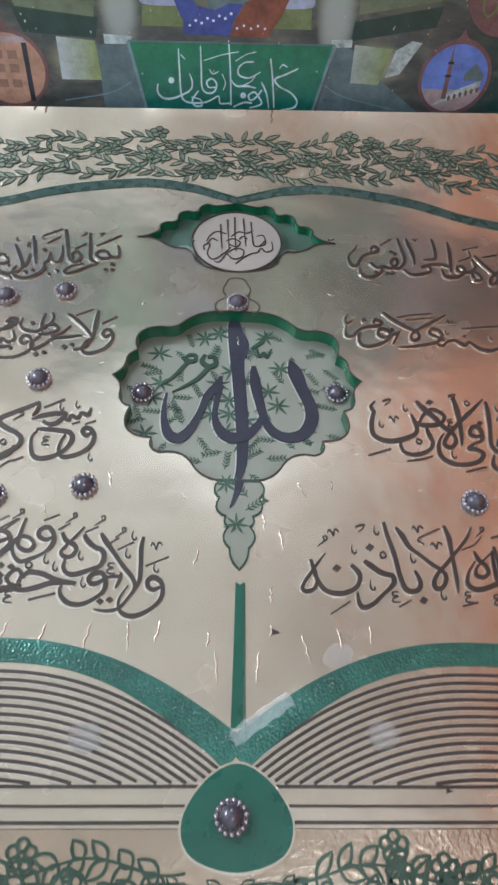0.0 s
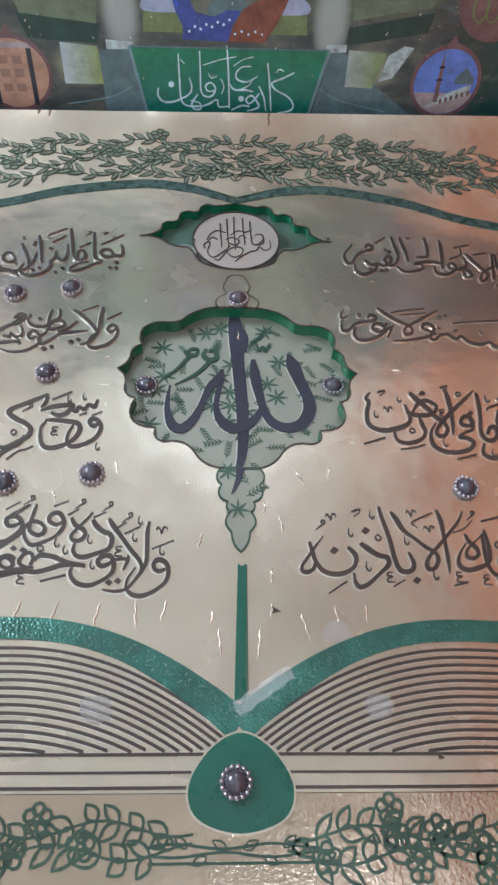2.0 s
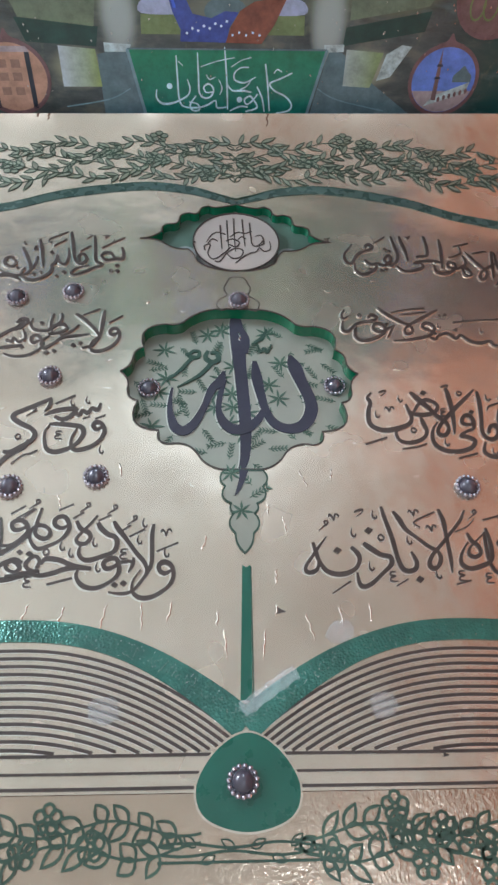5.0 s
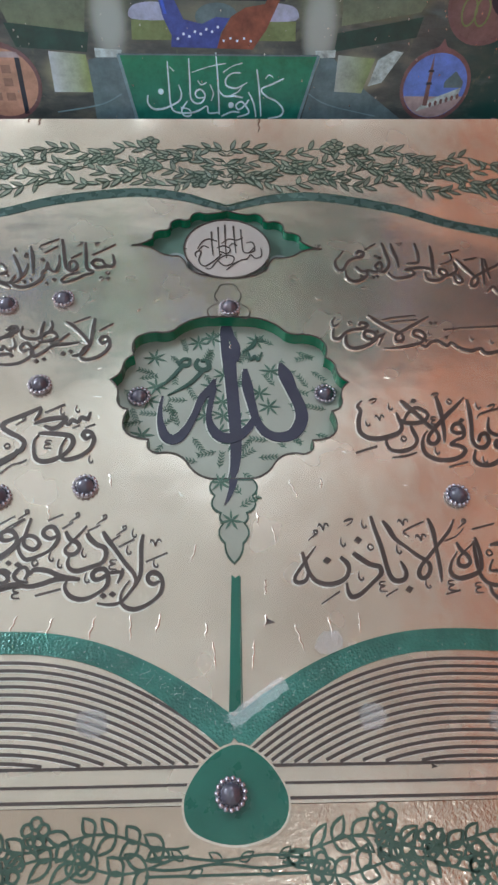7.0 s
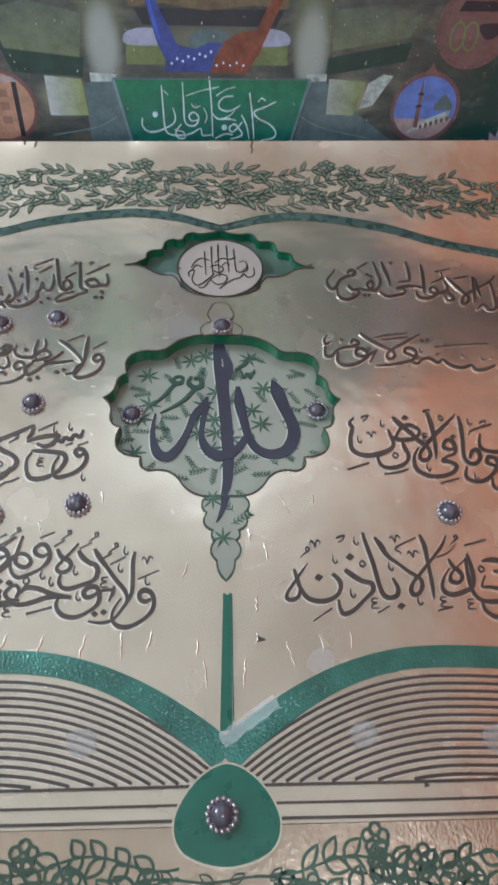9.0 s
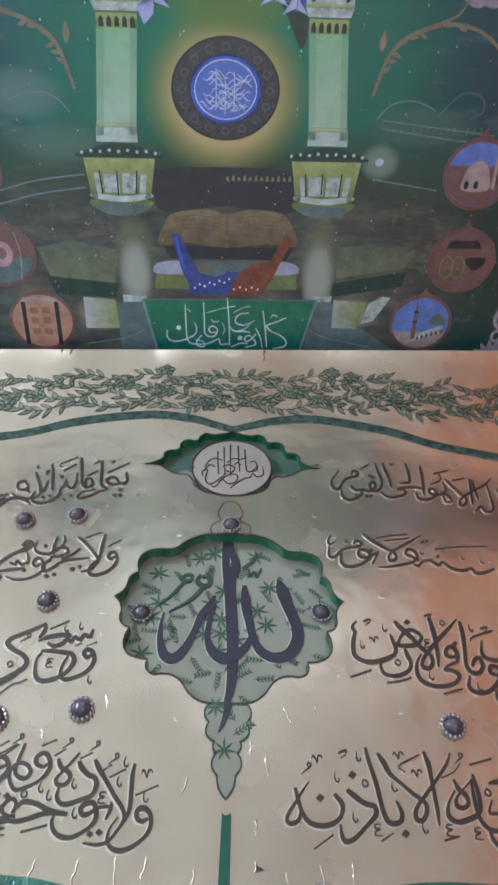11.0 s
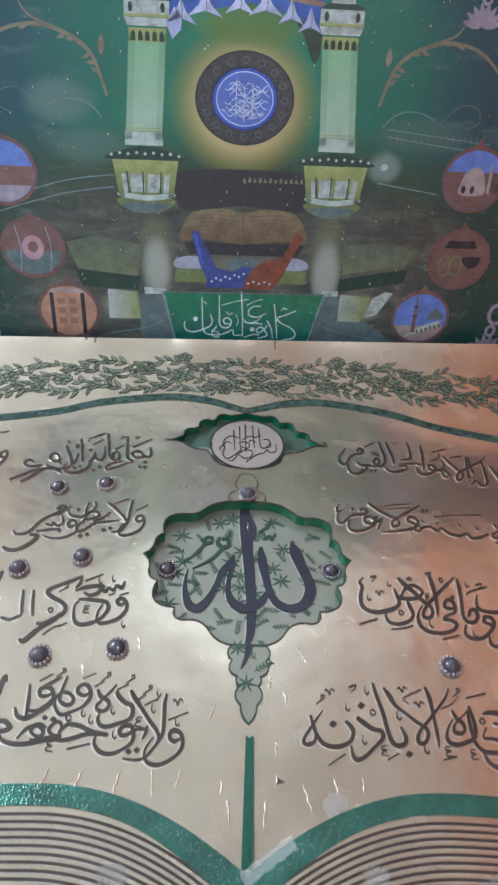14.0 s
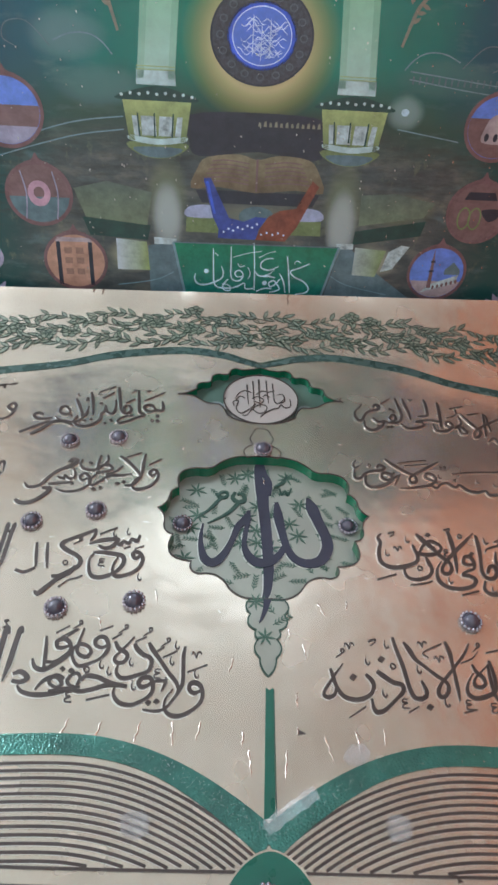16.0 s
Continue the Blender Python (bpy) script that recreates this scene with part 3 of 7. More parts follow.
for s in (-1, 1):
    line = [(0.003 + s * d, arch(d) - 0.0095 - 0.004 * max(0, 1 - d / 0.1), 0.018 + 0.006 * max(0, 1 - d / 0.1)) for d in [0.0, 0.01] + [0.03 * i for i in range(1, 17)]]
    part("page_arch", stroke(bmesh.new(), line, 0.0002, 0.0013 + 0.0002 * (s > 0), steps=3), GREEN, panel, "glittering green arched band of the page")
    for i in range(13):
        pts = []
        for j in range(140):
            d = 0.0035 * j
            v = arch(d) - 0.0255 - 0.0061 * i
            if v > -0.4635 and 0.003 + s * d > LEFT_U + 0.02:
                pts.append((0.003 + s * d, v, 0.0025))
        if len(pts) > 3:
            line = part("page_line", stroke(bmesh.new(), pts[:-1] if len(pts) > 4 else pts, 0.0002, 0.0012, steps=0), INK, panel)
            # pale line under each page line paints the highlight of its ridge
            part("line_edge", stroke(bmesh.new(), [(a, b - 0.0016, 0.0008) for a, b, w in pts[:-1]], 0.0001, 0.0007, steps=0), RIM_GLINT, line, "raised pale gold rim standing for the line's highlight")
    for v, w in ((-0.465, 0.0022), (-0.477, 0.0018), (-0.487, 0.0022)):
        part("base_line", stroke(bmesh.new(), [(0.003 + s * 0.02, v, w), (0.003 + s * 0.2, v, w), (0.003 + s * 0.49, v + 0.003, w)], 0.0002, 0.0013), INK, panel)
part("ribbon", slab(bmesh.new(), [(-0.001, -0.427), (0.0085, -0.427), (0.0088, -0.3145), (0.0052, -0.317), (0.0018, -0.3145)], 0.0002, 0.0016), GREEN_PLAIN, panel, "narrow green ribbon")
part("ribbon_edge", stroke(bmesh.new(), [(0.0093, -0.316, 0.0009), (0.0095, -0.425, 0.0009)], 0.0002, 0.0019), INK_GREEN, panel)
drop = curve([(0.004, -0.4505), (0.027, -0.462), (0.042, -0.486), (0.035, -0.507), (0.004, -0.516), (-0.027, -0.507), (-0.034, -0.486), (-0.019, -0.462)], 6, True)
part("drop_rim", slab(bmesh.new(), grown(drop, 0.0016), 0.0007, 0.0019), GOLD, panel, "gold rim")
part("drop_plate", slab(bmesh.new(), drop, 0.0008, 0.0024), GREEN_PLAIN, panel, "dark green enamel drop")

# pendant under the medallion and the pad over it
pend = scallop([(-0.014, -0.219, 0.25), (-0.013, -0.236, 0.3), (-0.007, -0.254, 0.25), (-0.0045, -0.264, 0.25), (-0.0035, -0.284, 0.12), (0.0045, -0.303, 0.12), (0.0125, -0.284, 0.25), (0.0135, -0.264, 0.25),
                (0.016, -0.254, 0.3), (0.022, -0.236, 0.25), (0.023, -0.219, 0.0)], 5)
part("pendant", slab(bmesh.new(), pend, 0.0002, 0.0009), PALE_PLATE, panel, "pale green pendant with leaf sprigs")
part("pendant_line", ring(bmesh.new(), grown(pend, 0.0009), grown(pend, -0.0007), 0.0002, 0.0014), INK_GREEN, panel)
pad = scallop([(-0.018, -0.012, -0.3), (-0.015, 0.008, 0.2), (-0.011, 0.014, -0.2), (-0.011, 0.031, -0.25), (0.0, 0.041, -0.25), (0.012, 0.031, -0.2), (0.012, 0.014, 0.2), (0.017, 0.008, -0.3), (0.021, -0.012, 0.1)], 5)
part("pad", slab(bmesh.new(), pad, 0.0002, 0.0009), GOLD, panel)
part("pad_line", ring(bmesh.new(), grown(pad, 0.0008), grown(pad, -0.0004), 0.0002, 0.0012), INK, panel)

part("calligraphy_tail", stroke(bmesh.new(), [(0.0045, -0.2185, 0.0085), (0.003, -0.228, 0.006), (-0.001, -0.24, 0.0035), (-0.004, -0.246, 0.001)], 0.0007, 0.0017), INK_BLUE, panel, "slate blue painted stroke end")

# ---- medallion inset ----
inset = thing("medallion_inset", DESIGN @ Matrix.Translation((0, 0, -DEPTH)), "pale green medallion with dark calligraphy set into the gold panel", "ornament")
part("plate", slab(bmesh.new(), grown(medallion_line, 0.001), 0.0, 0.003), PALE_PLATE, inset)
stroke_count = 0


def name_stroke(name, u0, u1, v0, v1, form):
    """A painted stroke of the great name on the plate, in millimetres."""
    global stroke_count
    stroke_count += 1
    pts = [(0.001 * (u0 + (u1 - u0) * x), 0.001 * (v0 + (v1 - v0) * y), 0.00112 * w) for x, y, w in form]
    part("calligraphy_stroke", stroke(bmesh.new(), pts, 0.0031, 0.0037 + 0.0002 * stroke_count, steps=8, climb=0.0001), INK_BLUE, inset, "slate blue painted letter stroke")
    # paler line, set off to the lower left of the stroke
    part("stroke_edge", stroke(bmesh.new(), [(x - 0.0005, y - 0.0004, w + 0.0016) for x, y, w in pts], 0.003, 0.0032 + 0.00003 * stroke_count, steps=8), PALE_EDGE, inset)


name_stroke("alif", -3.0, 7.9, -210.3, 0.5, [(0.00, 1.00, 3.0), (0.17, 0.92, 12.6), (0.39, 0.78, 15.0), (0.54, 0.63, 12.4), (0.74, 0.49, 12.0), (0.93, 0.33, 11.6), (1.00, 0.19, 10.5), (0.87, 0.07, 8.4), (0.50, 0.00, 5.3)])
name_stroke("flag", 4.0, 11.1, -61.8, -23.4, [(0.00, 1.00, 4.4), (0.77, 0.53, 8.6), (1.00, 0.00, 2.1)])
name_stroke("lam", 19.0, 76.6, -160.6, -63.5, [(0.67, 1.00, 2.8), (0.75, 0.85, 13.2), (0.86, 0.63, 11.6), (0.99, 0.40, 11.3), (1.00, 0.22, 12.3), (0.84, 0.05, 11.5), (0.58, 0.00, 10.1), (0.34, 0.06, 8.9), (0.19, 0.21, 7.7), (0.10, 0.44, 8.6), (0.03, 0.69, 10.2), (0.00, 0.91, 4.2)])
name_stroke("lam", -19.7, 29.0, -161.7, -98.6, [(1.00, 0.45, 4.6), (0.84, 0.20, 7.7), (0.59, 0.02, 10.1), (0.30, 0.00, 10.6), (0.10, 0.14, 8.9), (0.00, 0.37, 5.8), (0.03, 0.67, 5.3), (0.12, 1.00, 4.7)])
name_stroke("heh", -70.3, -14.2, -164.1, -87.2, [(1.00, 1.00, 2.7), (0.92, 0.81, 10.1), (0.77, 0.68, 7.9), (0.64, 0.40, 6.5), (0.49, 0.15, 8.2), (0.30, 0.00, 9.9), (0.12, 0.05, 9.3), (0.02, 0.26, 6.3), (0.00, 0.49, 3.9), (0.03, 0.70, 2.0)])
for line in (
        [(-55.7, -62.1, 2.8), (-49.9, -67.5, 4.9), (-42.6, -67.4, 4.2), (-41.5, -60.3, 3.5), (-48.3, -59.6, 3.5), (-53.1, -66.0, 2.8)],
        [(-49.9, -69.9, 4.2), (-62.6, -87.9, 3.4), (-76.3, -101.7, 1.3)],
        [(-31.7, -58.5, 3.5), (-34.6, -68.1, 4.9), (-27.7, -74.3, 5.5), (-20.4, -71.0, 5.6), (-22.4, -61.6, 4.2), (-29.2, -61.7, 3.5)],
        [(-26.5, -74.3, 4.8), (-40.7, -92.9, 4.1), (-63.5, -109.0, 1.3)],
        [(23.2, -49.5, 2.1), (26.1, -59.2, 2.8), (30.0, -53.5, 2.8), (33.6, -59.9, 2.8), (38.3, -48.5, 2.1)],
        [(16.9, -48.0, 2.1), (27.9, -38.8, 4.3), (33.9, -26.2, 2.2)],
):
    part("vowel_mark", stroke(bmesh.new(), [(0.001 * u, 0.001 * v, 0.0011 * w) for u, v, w in line], 0.0031, 0.0042, climb=0.0003), INK_GREEN, inset)


def inside(p, line):
    hit = False
    for a, b in zip(line, line[1:] + line[:1]):
        if (a[1] > p[1]) != (b[1] > p[1]) and p[0] < (b[0] - a[0]) * (p[1] - a[1]) / (b[1] - a[1]) + a[0]:
            hit = not hit
    return hit


rng = random.Random(7)


def sprig(bm, x, y, ang, size, z, star):
    if star:
        for k in range(-3, 4):
            slab(bm, lens_shape(x, y, ang + k * 0.86, size * (0.95 - 0.1 * (k % 2)), size * 0.095), z + 0.00005 * (k + 3), z + 0.0006 + 0.00005 * (k + 3))
    else:
        n = 5
        stroke(bm, [(x, y, 0.0007), (x + size * 1.9 * math.cos(ang), y + size * 1.9 * math.sin(ang), 0.0004)], z, z + 0.0005, steps=3)
        for k in range(n):
            px, py = x + size * 0.34 * (k + 0.6) * math.cos(ang), y + size * 0.34 * (k + 0.6) * math.sin(ang)
            for s in (-0.75, 0.75):
                slab(bm, lens_shape(px, py, ang + s, size * 0.5, size * 0.06, 4), z, z + 0.0006)


spots = []
for _ in range(4000):
    p = (rng.uniform(-0.12, 0.125), rng.uniform(-0.215, -0.012))
    if len(spots) < 80 and inside(p, grown(medallion_line, -0.012)) and all(math.hypot(p[0] - q[0], p[1] - q[1]) > 0.0165 for q in spots):
        spots.append(p)
for i, (x, y) in enumerate(spots):
    bm = bmesh.new()
    sprig(bm, x, y, rng.uniform(0, 6.28), 0.014 if i % 4 == 0 else 0.0105, 0.003, i % 4 == 0)
    part("leaf_sprig", bm, SPRIG, inset, "dark green painted sprig")
for x, y, a, star in ((-0.008, -0.222, -0.6, True), (0.012, -0.235, 2.2, False), (0.002, -0.262, 1.6, True), (0.01, -0.248, 0.6, False)):
    bm = bmesh.new()
    sprig(bm, x, y, a, 0.012, 0.0009, star)
    part("pendant_sprig", bm, SPRIG, panel, "green painted sprig")

# ---- jewelled studs ----
stud = thing("jewelled_stud", DESIGN, "dark violet domed stud ringed with clear crystal beads", "stud", "studs on the panel")
bm = bmesh.new()
bmesh.ops.create_cone(bm, cap_ends=True, segments=24, radius1=0.0115, radius2=0.0105, depth=0.002, matrix=Matrix.Translation((0, 0, 0.001)))
part("setting", bm, worn("dull_silver", (0.35, 0.33, 0.36), 0.35, 0.9), stud)
bm = bmesh.new()
bmesh.ops.create_uvsphere(bm, u_segments=20, v_segments=10, radius=0.009)
for v in bm.verts:
    v.co.z = max(0.0, v.co.z) * 0.95 + 0.002
for f in bm.faces:
    f.smooth = True
part("dome", bm, GEM, stud, "dark violet gem dome")
bead = bpy.data.meshes.new("bead")
bm = bmesh.new()
bmesh.ops.create_icosphere(bm, subdivisions=2, radius=0.0021)
for f in bm.faces:
    f.smooth = f.index % 3 == 0
bm.to_mesh(bead)
bm.free()
bead.materials.append(CRYSTAL)
for i in range(15):
    b = new("bead", bead)
    b.parent = stud
    a = 2 * math.pi * i / 15
    b.location = (0.0104 * math.cos(a), 0.0104 * math.sin(a), 0.0032)
STUDS = [(-0.184, 0.012), (-0.245, 0.002), (-0.193, -0.109), (-0.262, -0.129), (-0.134, -0.227), (-0.212, -0.238), (0.218, -0.236), (0.290, -0.232), (0.002, 0.002)]
stud.matrix_basis = DESIGN @ pose(*STUDS[0], 0.0002)
for u, v in STUDS[1:]:
    copy_thing(stud, DESIGN @ pose(u, v, 0.0012 if (u, v) == STUDS[-1] else 0.0002, 0, 0, u * 900))
copy_thing(stud, DESIGN @ pose(0.0, -0.484, 0.0025, 0, 0, 9))
for u, v in ((-0.093, -0.112), (0.104, -0.106)):
    copy_thing(stud, DESIGN @ pose(u, v, 0.0031 - DEPTH, 0, 0, 5))

# ---- lettering on the panel ----
LINES = [  # the outer words: word, left, right, foot, head
    ("لا", 0.396, 0.43, 0.048, 0.114), ("لا", 0.39, 0.424, -0.062, 0.0), ("السموات", 0.306, 0.385, -0.205, -0.130), ("الذي", 0.330, 0.395, -0.345, -0.258),
    ("وما", -0.372, -0.326, 0.034, 0.108), ("خلفهم", -0.440, -0.372, 0.034, 0.100), ("من", -0.350, -0.314, -0.088, -0.036), ("علمه", -0.410, -0.350, -0.086, -0.024),
    ("السموات", -0.345, -0.278, -0.212, -0.134), ("والأرض", -0.424, -0.346, -0.214, -0.134), ("العظيم", -0.325, -0.238, -0.346, -0.262),
]
MARK_SHAPES = [
    [(-0.005, -0.002, 0.0008), (0.0, 0.0, 0.0021), (0.0055, 0.0026, 0.001)],
    [(-0.006, -0.0018, 0.0008), (0.0, 0.0, 0.0021), (0.0065, 0.0024, 0.001)],
    [(0.002, 0.0045, 0.001), (-0.002, 0.0035, 0.0018), (-0.0005, 0.0012, 0.0017), (0.0012, -0.0015, 0.0014), (-0.003, -0.0045, 0.0006)],
    [(-0.0012, 0.005, 0.0006), (-0.0016, 0.001, 0.0017), (-0.0002, -0.0026, 0.0018), (0.002, -0.0022, 0.0014), (0.0016, 0.0, 0.0008)],
    [(-0.006, -0.004, 0.0006), (-0.001, -0.0012, 0.0017), (0.0026, 0.003, 0.0018), (0.0008, 0.0054, 0.0015), (-0.0012, 0.004, 0.0013), (0.0014, 0.0026, 0.001)],
    [(0.0018, 0.0, 0.001), (0.0, 0.002, 0.0013), (-0.002, 0.0, 0.0013), (0.0, -0.002, 0.0011), (0.0016, -0.0004, 0.001)],
    [(0.0032, 0.002, 0.0008), (0.0026, -0.001, 0.0014), (0.0006, -0.0006, 0.0014), (0.0002, 0.0014, 0.0011), (-0.0004, -0.0012, 0.0014), (-0.0028, -0.001, 0.0013), (-0.003, 0.0016, 0.0007)],
]
mark_rng = random.Random(21)


def marks(u0, u1, v0, v1):
    """Small vowel signs scattered over and under the letters of a word."""
    for k in range(max(3, int((u1 - u0) / 0.0115))):
        u = mark_rng.uniform(u0 + 0.003, u1 - 0.003)
        v = mark_rng.choice((v1 + mark_rng.uniform(-0.010, 0.006), v1 + mark_rng.uniform(-0.010, 0.006), v0 - mark_rng.uniform(-0.004, 0.007), (v0 + v1) / 2 + mark_rng.uniform(0.0, 0.02)))
        line, q = mark_rng.choice(MARK_SHAPES), mark_rng.uniform(0.85, 1.15)
        bm = bmesh.new()
        stroke(bm, [(u + x * q, v + y * q, w) for x, y, w in line], 0.0002, 0.00105 + 0.0001 * (k % 5), steps=4)
        part("vowel_mark", bm, INK, panel)


for k, (word, u0, u1, v0, v1) in enumerate(LINES):
    lettering("lettering", word, u0, u1, v0, v1, INK, panel, 0.0002, 0.0054 if v1 < -0.24 else 0.0041, 0.0009 + 0.00025 * (k % 3), RIM_GLINT)
    marks(u0, u1, v0, v1)

# the words beside the medallion, letter by letter, in millimetres
letter_count = 0


def letter(name, u0, u1, v0, v1, form):
    """One pen-written letter: its box on the page and its line in that box, with the pen's width in millimetres."""
    global letter_count
    k = letter_count = letter_count + 1
    pts = [(0.001 * (u0 + (u1 - u0) * x), 0.001 * (v0 + (v1 - v0) * y), (0.00092 if v0 < -100 else 0.00074) * w) for x, y, w in form]
    ob = part("lettering", stroke(bmesh.new(), pts, 0.0002, 0.0011 + 0.00012 * (k % 5), steps=6, climb=0.0003), INK, panel)
    # rim shifted to the lower left, painting the lit side of the letter
    part("lettering_edge", stroke(bmesh.new(), [(x - 0.0009, y - 0.0008, w + 0.0017) for x, y, w in pts], 0.0001, 0.0004 + 0.00005 * (k % 5), steps=6, climb=0.00004), RIM_GLINT, ob, "raised pale gold rim standing for the lettering's highlight")


def vowel(line):
    pts = [(0.001 * u, 0.001 * v, 0.0008 * w) for u, v, w in line]
    ob = part("vowel_mark", stroke(bmesh.new(), pts, 0.0002, 0.0012, steps=4, climb=0.0002), INK, panel)
    # the same painted highlight at the mark's lower left
    part("mark_edge", stroke(bmesh.new(), [(x - 0.0004, y - 0.0005, w + 0.0011) for x, y, w in pts], 0.0001, 0.0004, steps=4), RIM_GLINT, ob)


SIGN_FORMS = {
    "damma": [[(-5, -4, 0.8), (0, 0, 1.8), (3.4, 2.6, 2.2), (3.2, 5.4, 1.8), (0.6, 4.8, 1.8), (1.2, 2.2, 1.4)]],
    "crown": [[(-5, -0.5, 0.8), (-3.6, 2.2, 2), (-1.4, 0, 1.8), (0, -3.6, 1.6), (1.2, 1.8, 2), (3.4, 2.4, 1.8), (5, 0.2, 1)]],
    "comma": [[(-0.6, 5, 0.8), (-1.4, 0, 1.8), (0.2, -3.2, 2), (2.4, -2.6, 1.6), (2.2, -0.4, 1)]],
    "ring": [[(2.4, 1.2, 1.6), (-0.4, 3, 1.8), (-2.6, 0.4, 1.8), (-0.8, -2.6, 2), (2.2, -1.4, 1.8), (2.4, 1.2, 1.2)]],
    "hamza": [[(3, 4.6, 0.9), (-1.6, 4.4, 1.8), (-2.4, 1.8, 1.9), (1.8, 0.8, 1.8), (-2.6, -1.2, 1.8), (-2.2, -4, 1.7), (3.6, -4.2, 1)]],
    "tick": [[(-4, 1, 2.2), (0, 2.8, 2.8), (3.6, 3.4, 1.8), (2.4, 0, 1.4), (-2.4, -3.4, 0.8)]],
}


def signs(kind, *places):
    for i, (u, v) in enumerate(places):
        q = 0.8 if v > -60 else 1.0
        for line in SIGN_FORMS[kind]:
            vowel([(u + q * x, v + q * y, q * w) for x, y, w in line])


def letter_dot(u, v, s):
    u, v, s = 0.001 * u, 0.001 * v, 0.00112 * s
    part("letter_dot", slab(bmesh.new(), [(u - s, v - s * 0.1), (u + s * 0.1, v - s * 0.85), (u + s, v + s * 0.1), (u - s * 0.1, v + s * 0.85)], 0.0002, 0.0014), INK, panel)


# his leave
letter("noon", 65.4, 106.1, -322.7, -293.0, [(0.84, 0.85, 3.2), (0.97, 0.65, 4.7), (1.00, 0.44, 4.1), (0.91, 0.19, 4.1), (0.69, 0.02, 4.6), (0.44, 0.00, 4.6), (0.24, 0.12, 4.1), (0.11, 0.41, 3.6), (0.06, 0.66, 4.1), (0.00, 1.00, 2.6)])
letter("heh", 57.6, 78.0, -321.5, -287.5, [(1.00, 1.00, 1.1), (0.67, 0.74, 2.6), (0.34, 0.46, 3.1), (0.04, 0.20, 3.1), (0.00, 0.05, 3.5), (0.21, 0.00, 4.0), (0.49, 0.09, 3.6), (0.59, 0.29, 2.6)])
letter("thal", 102.8, 133.9, -334.5, -293.6, [(0.27, 1.00, 3.7), (0.44, 0.89, 5.3), (0.73, 0.73, 4.7), (1.00, 0.67, 4.7), (1.00, 0.50, 4.6), (0.74, 0.31, 3.6), (0.38, 0.07, 4.0), (0.13, 0.00, 4.5), (0.02, 0.10, 3.5), (0.00, 0.31, 2.0)])
letter("alif_beh", 131.8, 156.9, -320.4, -257.1, [(0.00, 1.00, 2.8), (0.07, 0.82, 3.8), (0.24, 0.51, 4.3), (0.34, 0.21, 4.2), (0.45, 0.05, 4.6), (0.65, 0.00, 4.6), (0.91, 0.03, 4.6), (1.00, 0.12, 4.1), (0.94, 0.22, 3.1), (0.86, 0.29, 1.6)])
letter("lam", 142.3, 209.8, -317.4, -260.5, [(0.00, 0.98, 2.2), (0.07, 0.84, 5.5), (0.14, 0.66, 4.3), (0.28, 0.51, 3.2), (0.41, 0.37, 3.7), (0.53, 0.27, 3.7), (0.55, 0.15, 4.2), (0.49, 0.02, 4.1), (0.41, 0.00, 4.6), (0.39, 0.09, 4.2), (0.45, 0.22, 3.7), (0.58, 0.38, 3.7), (0.76, 0.61, 3.3), (0.91, 0.81, 3.3), (1.00, 1.00, 1.7)])
letter("alif", 185.4, 188.4, -321.6, -259.4, [(0.00, 1.00, 2.8), (0.89, 0.81, 4.9), (0.94, 0.62, 3.8), (1.00, 0.36, 3.7), (0.98, 0.17, 3.6), (0.69, 0.00, 1.0)])
letter("heh", 206.4, 222.5, -306.9, -283.4, [(0.10, 1.00, 2.2), (0.27, 0.67, 4.3), (0.59, 0.44, 4.3), (0.64, 0.16, 3.7), (0.33, 0.00, 4.2), (0.00, 0.07, 4.2), (0.04, 0.32, 2.7), (0.44, 0.60, 2.1), (1.00, 0.93, 1.6)])
letter("dal", 197.3, 227.4, -318.1, -278.9, [(0.33, 0.65, 1.6), (0.10, 0.41, 2.6), (0.00, 0.20, 3.7), (0.05, 0.07, 4.7), (0.26, 0.00, 4.7), (0.61, 0.07, 4.7), (0.91, 0.20, 4.2), (1.00, 0.48, 4.3), (0.99, 0.76, 3.8), (0.95, 1.00, 2.7)])
# nor wearies
letter("waw", -92.4, -57.9, -344.2, -311.6, [(0.93, 0.76, 2.5), (0.78, 0.68, 4.0), (0.65, 0.76, 4.0), (0.64, 0.92, 4.5), (0.76, 1.00, 5.0), (0.92, 0.92, 4.5), (1.00, 0.73, 4.0), (0.98, 0.48, 3.9), (0.84, 0.27, 3.4), (0.57, 0.07, 3.9), (0.33, 0.00, 4.3), (0.12, 0.06, 3.8), (0.00, 0.23, 2.9), (0.02, 0.49, 2.0), (0.18, 0.78, 1.0)])
letter("lam", -112.2, -77.2, -340.1, -275.2, [(1.00, 1.00, 2.6), (0.97, 0.85, 4.2), (0.99, 0.64, 4.1), (1.00, 0.44, 4.0), (0.94, 0.32, 3.5), (0.77, 0.17, 2.9), (0.58, 0.04, 2.9), (0.32, 0.00, 2.9), (0.00, 0.02, 1.4)])
letter("alif", -113.2, -80.7, -326.9, -272.4, [(0.00, 1.00, 3.2), (0.13, 0.87, 5.2), (0.39, 0.67, 4.1), (0.68, 0.44, 4.1), (0.91, 0.28, 4.0), (1.00, 0.14, 3.5), (0.91, 0.00, 2.0)])
letter("tooth", -96.5, -93.3, -321.2, -307.4, [(1.00, 1.00, 2.0), (0.99, 0.59, 3.5), (0.00, 0.00, 1.5)])
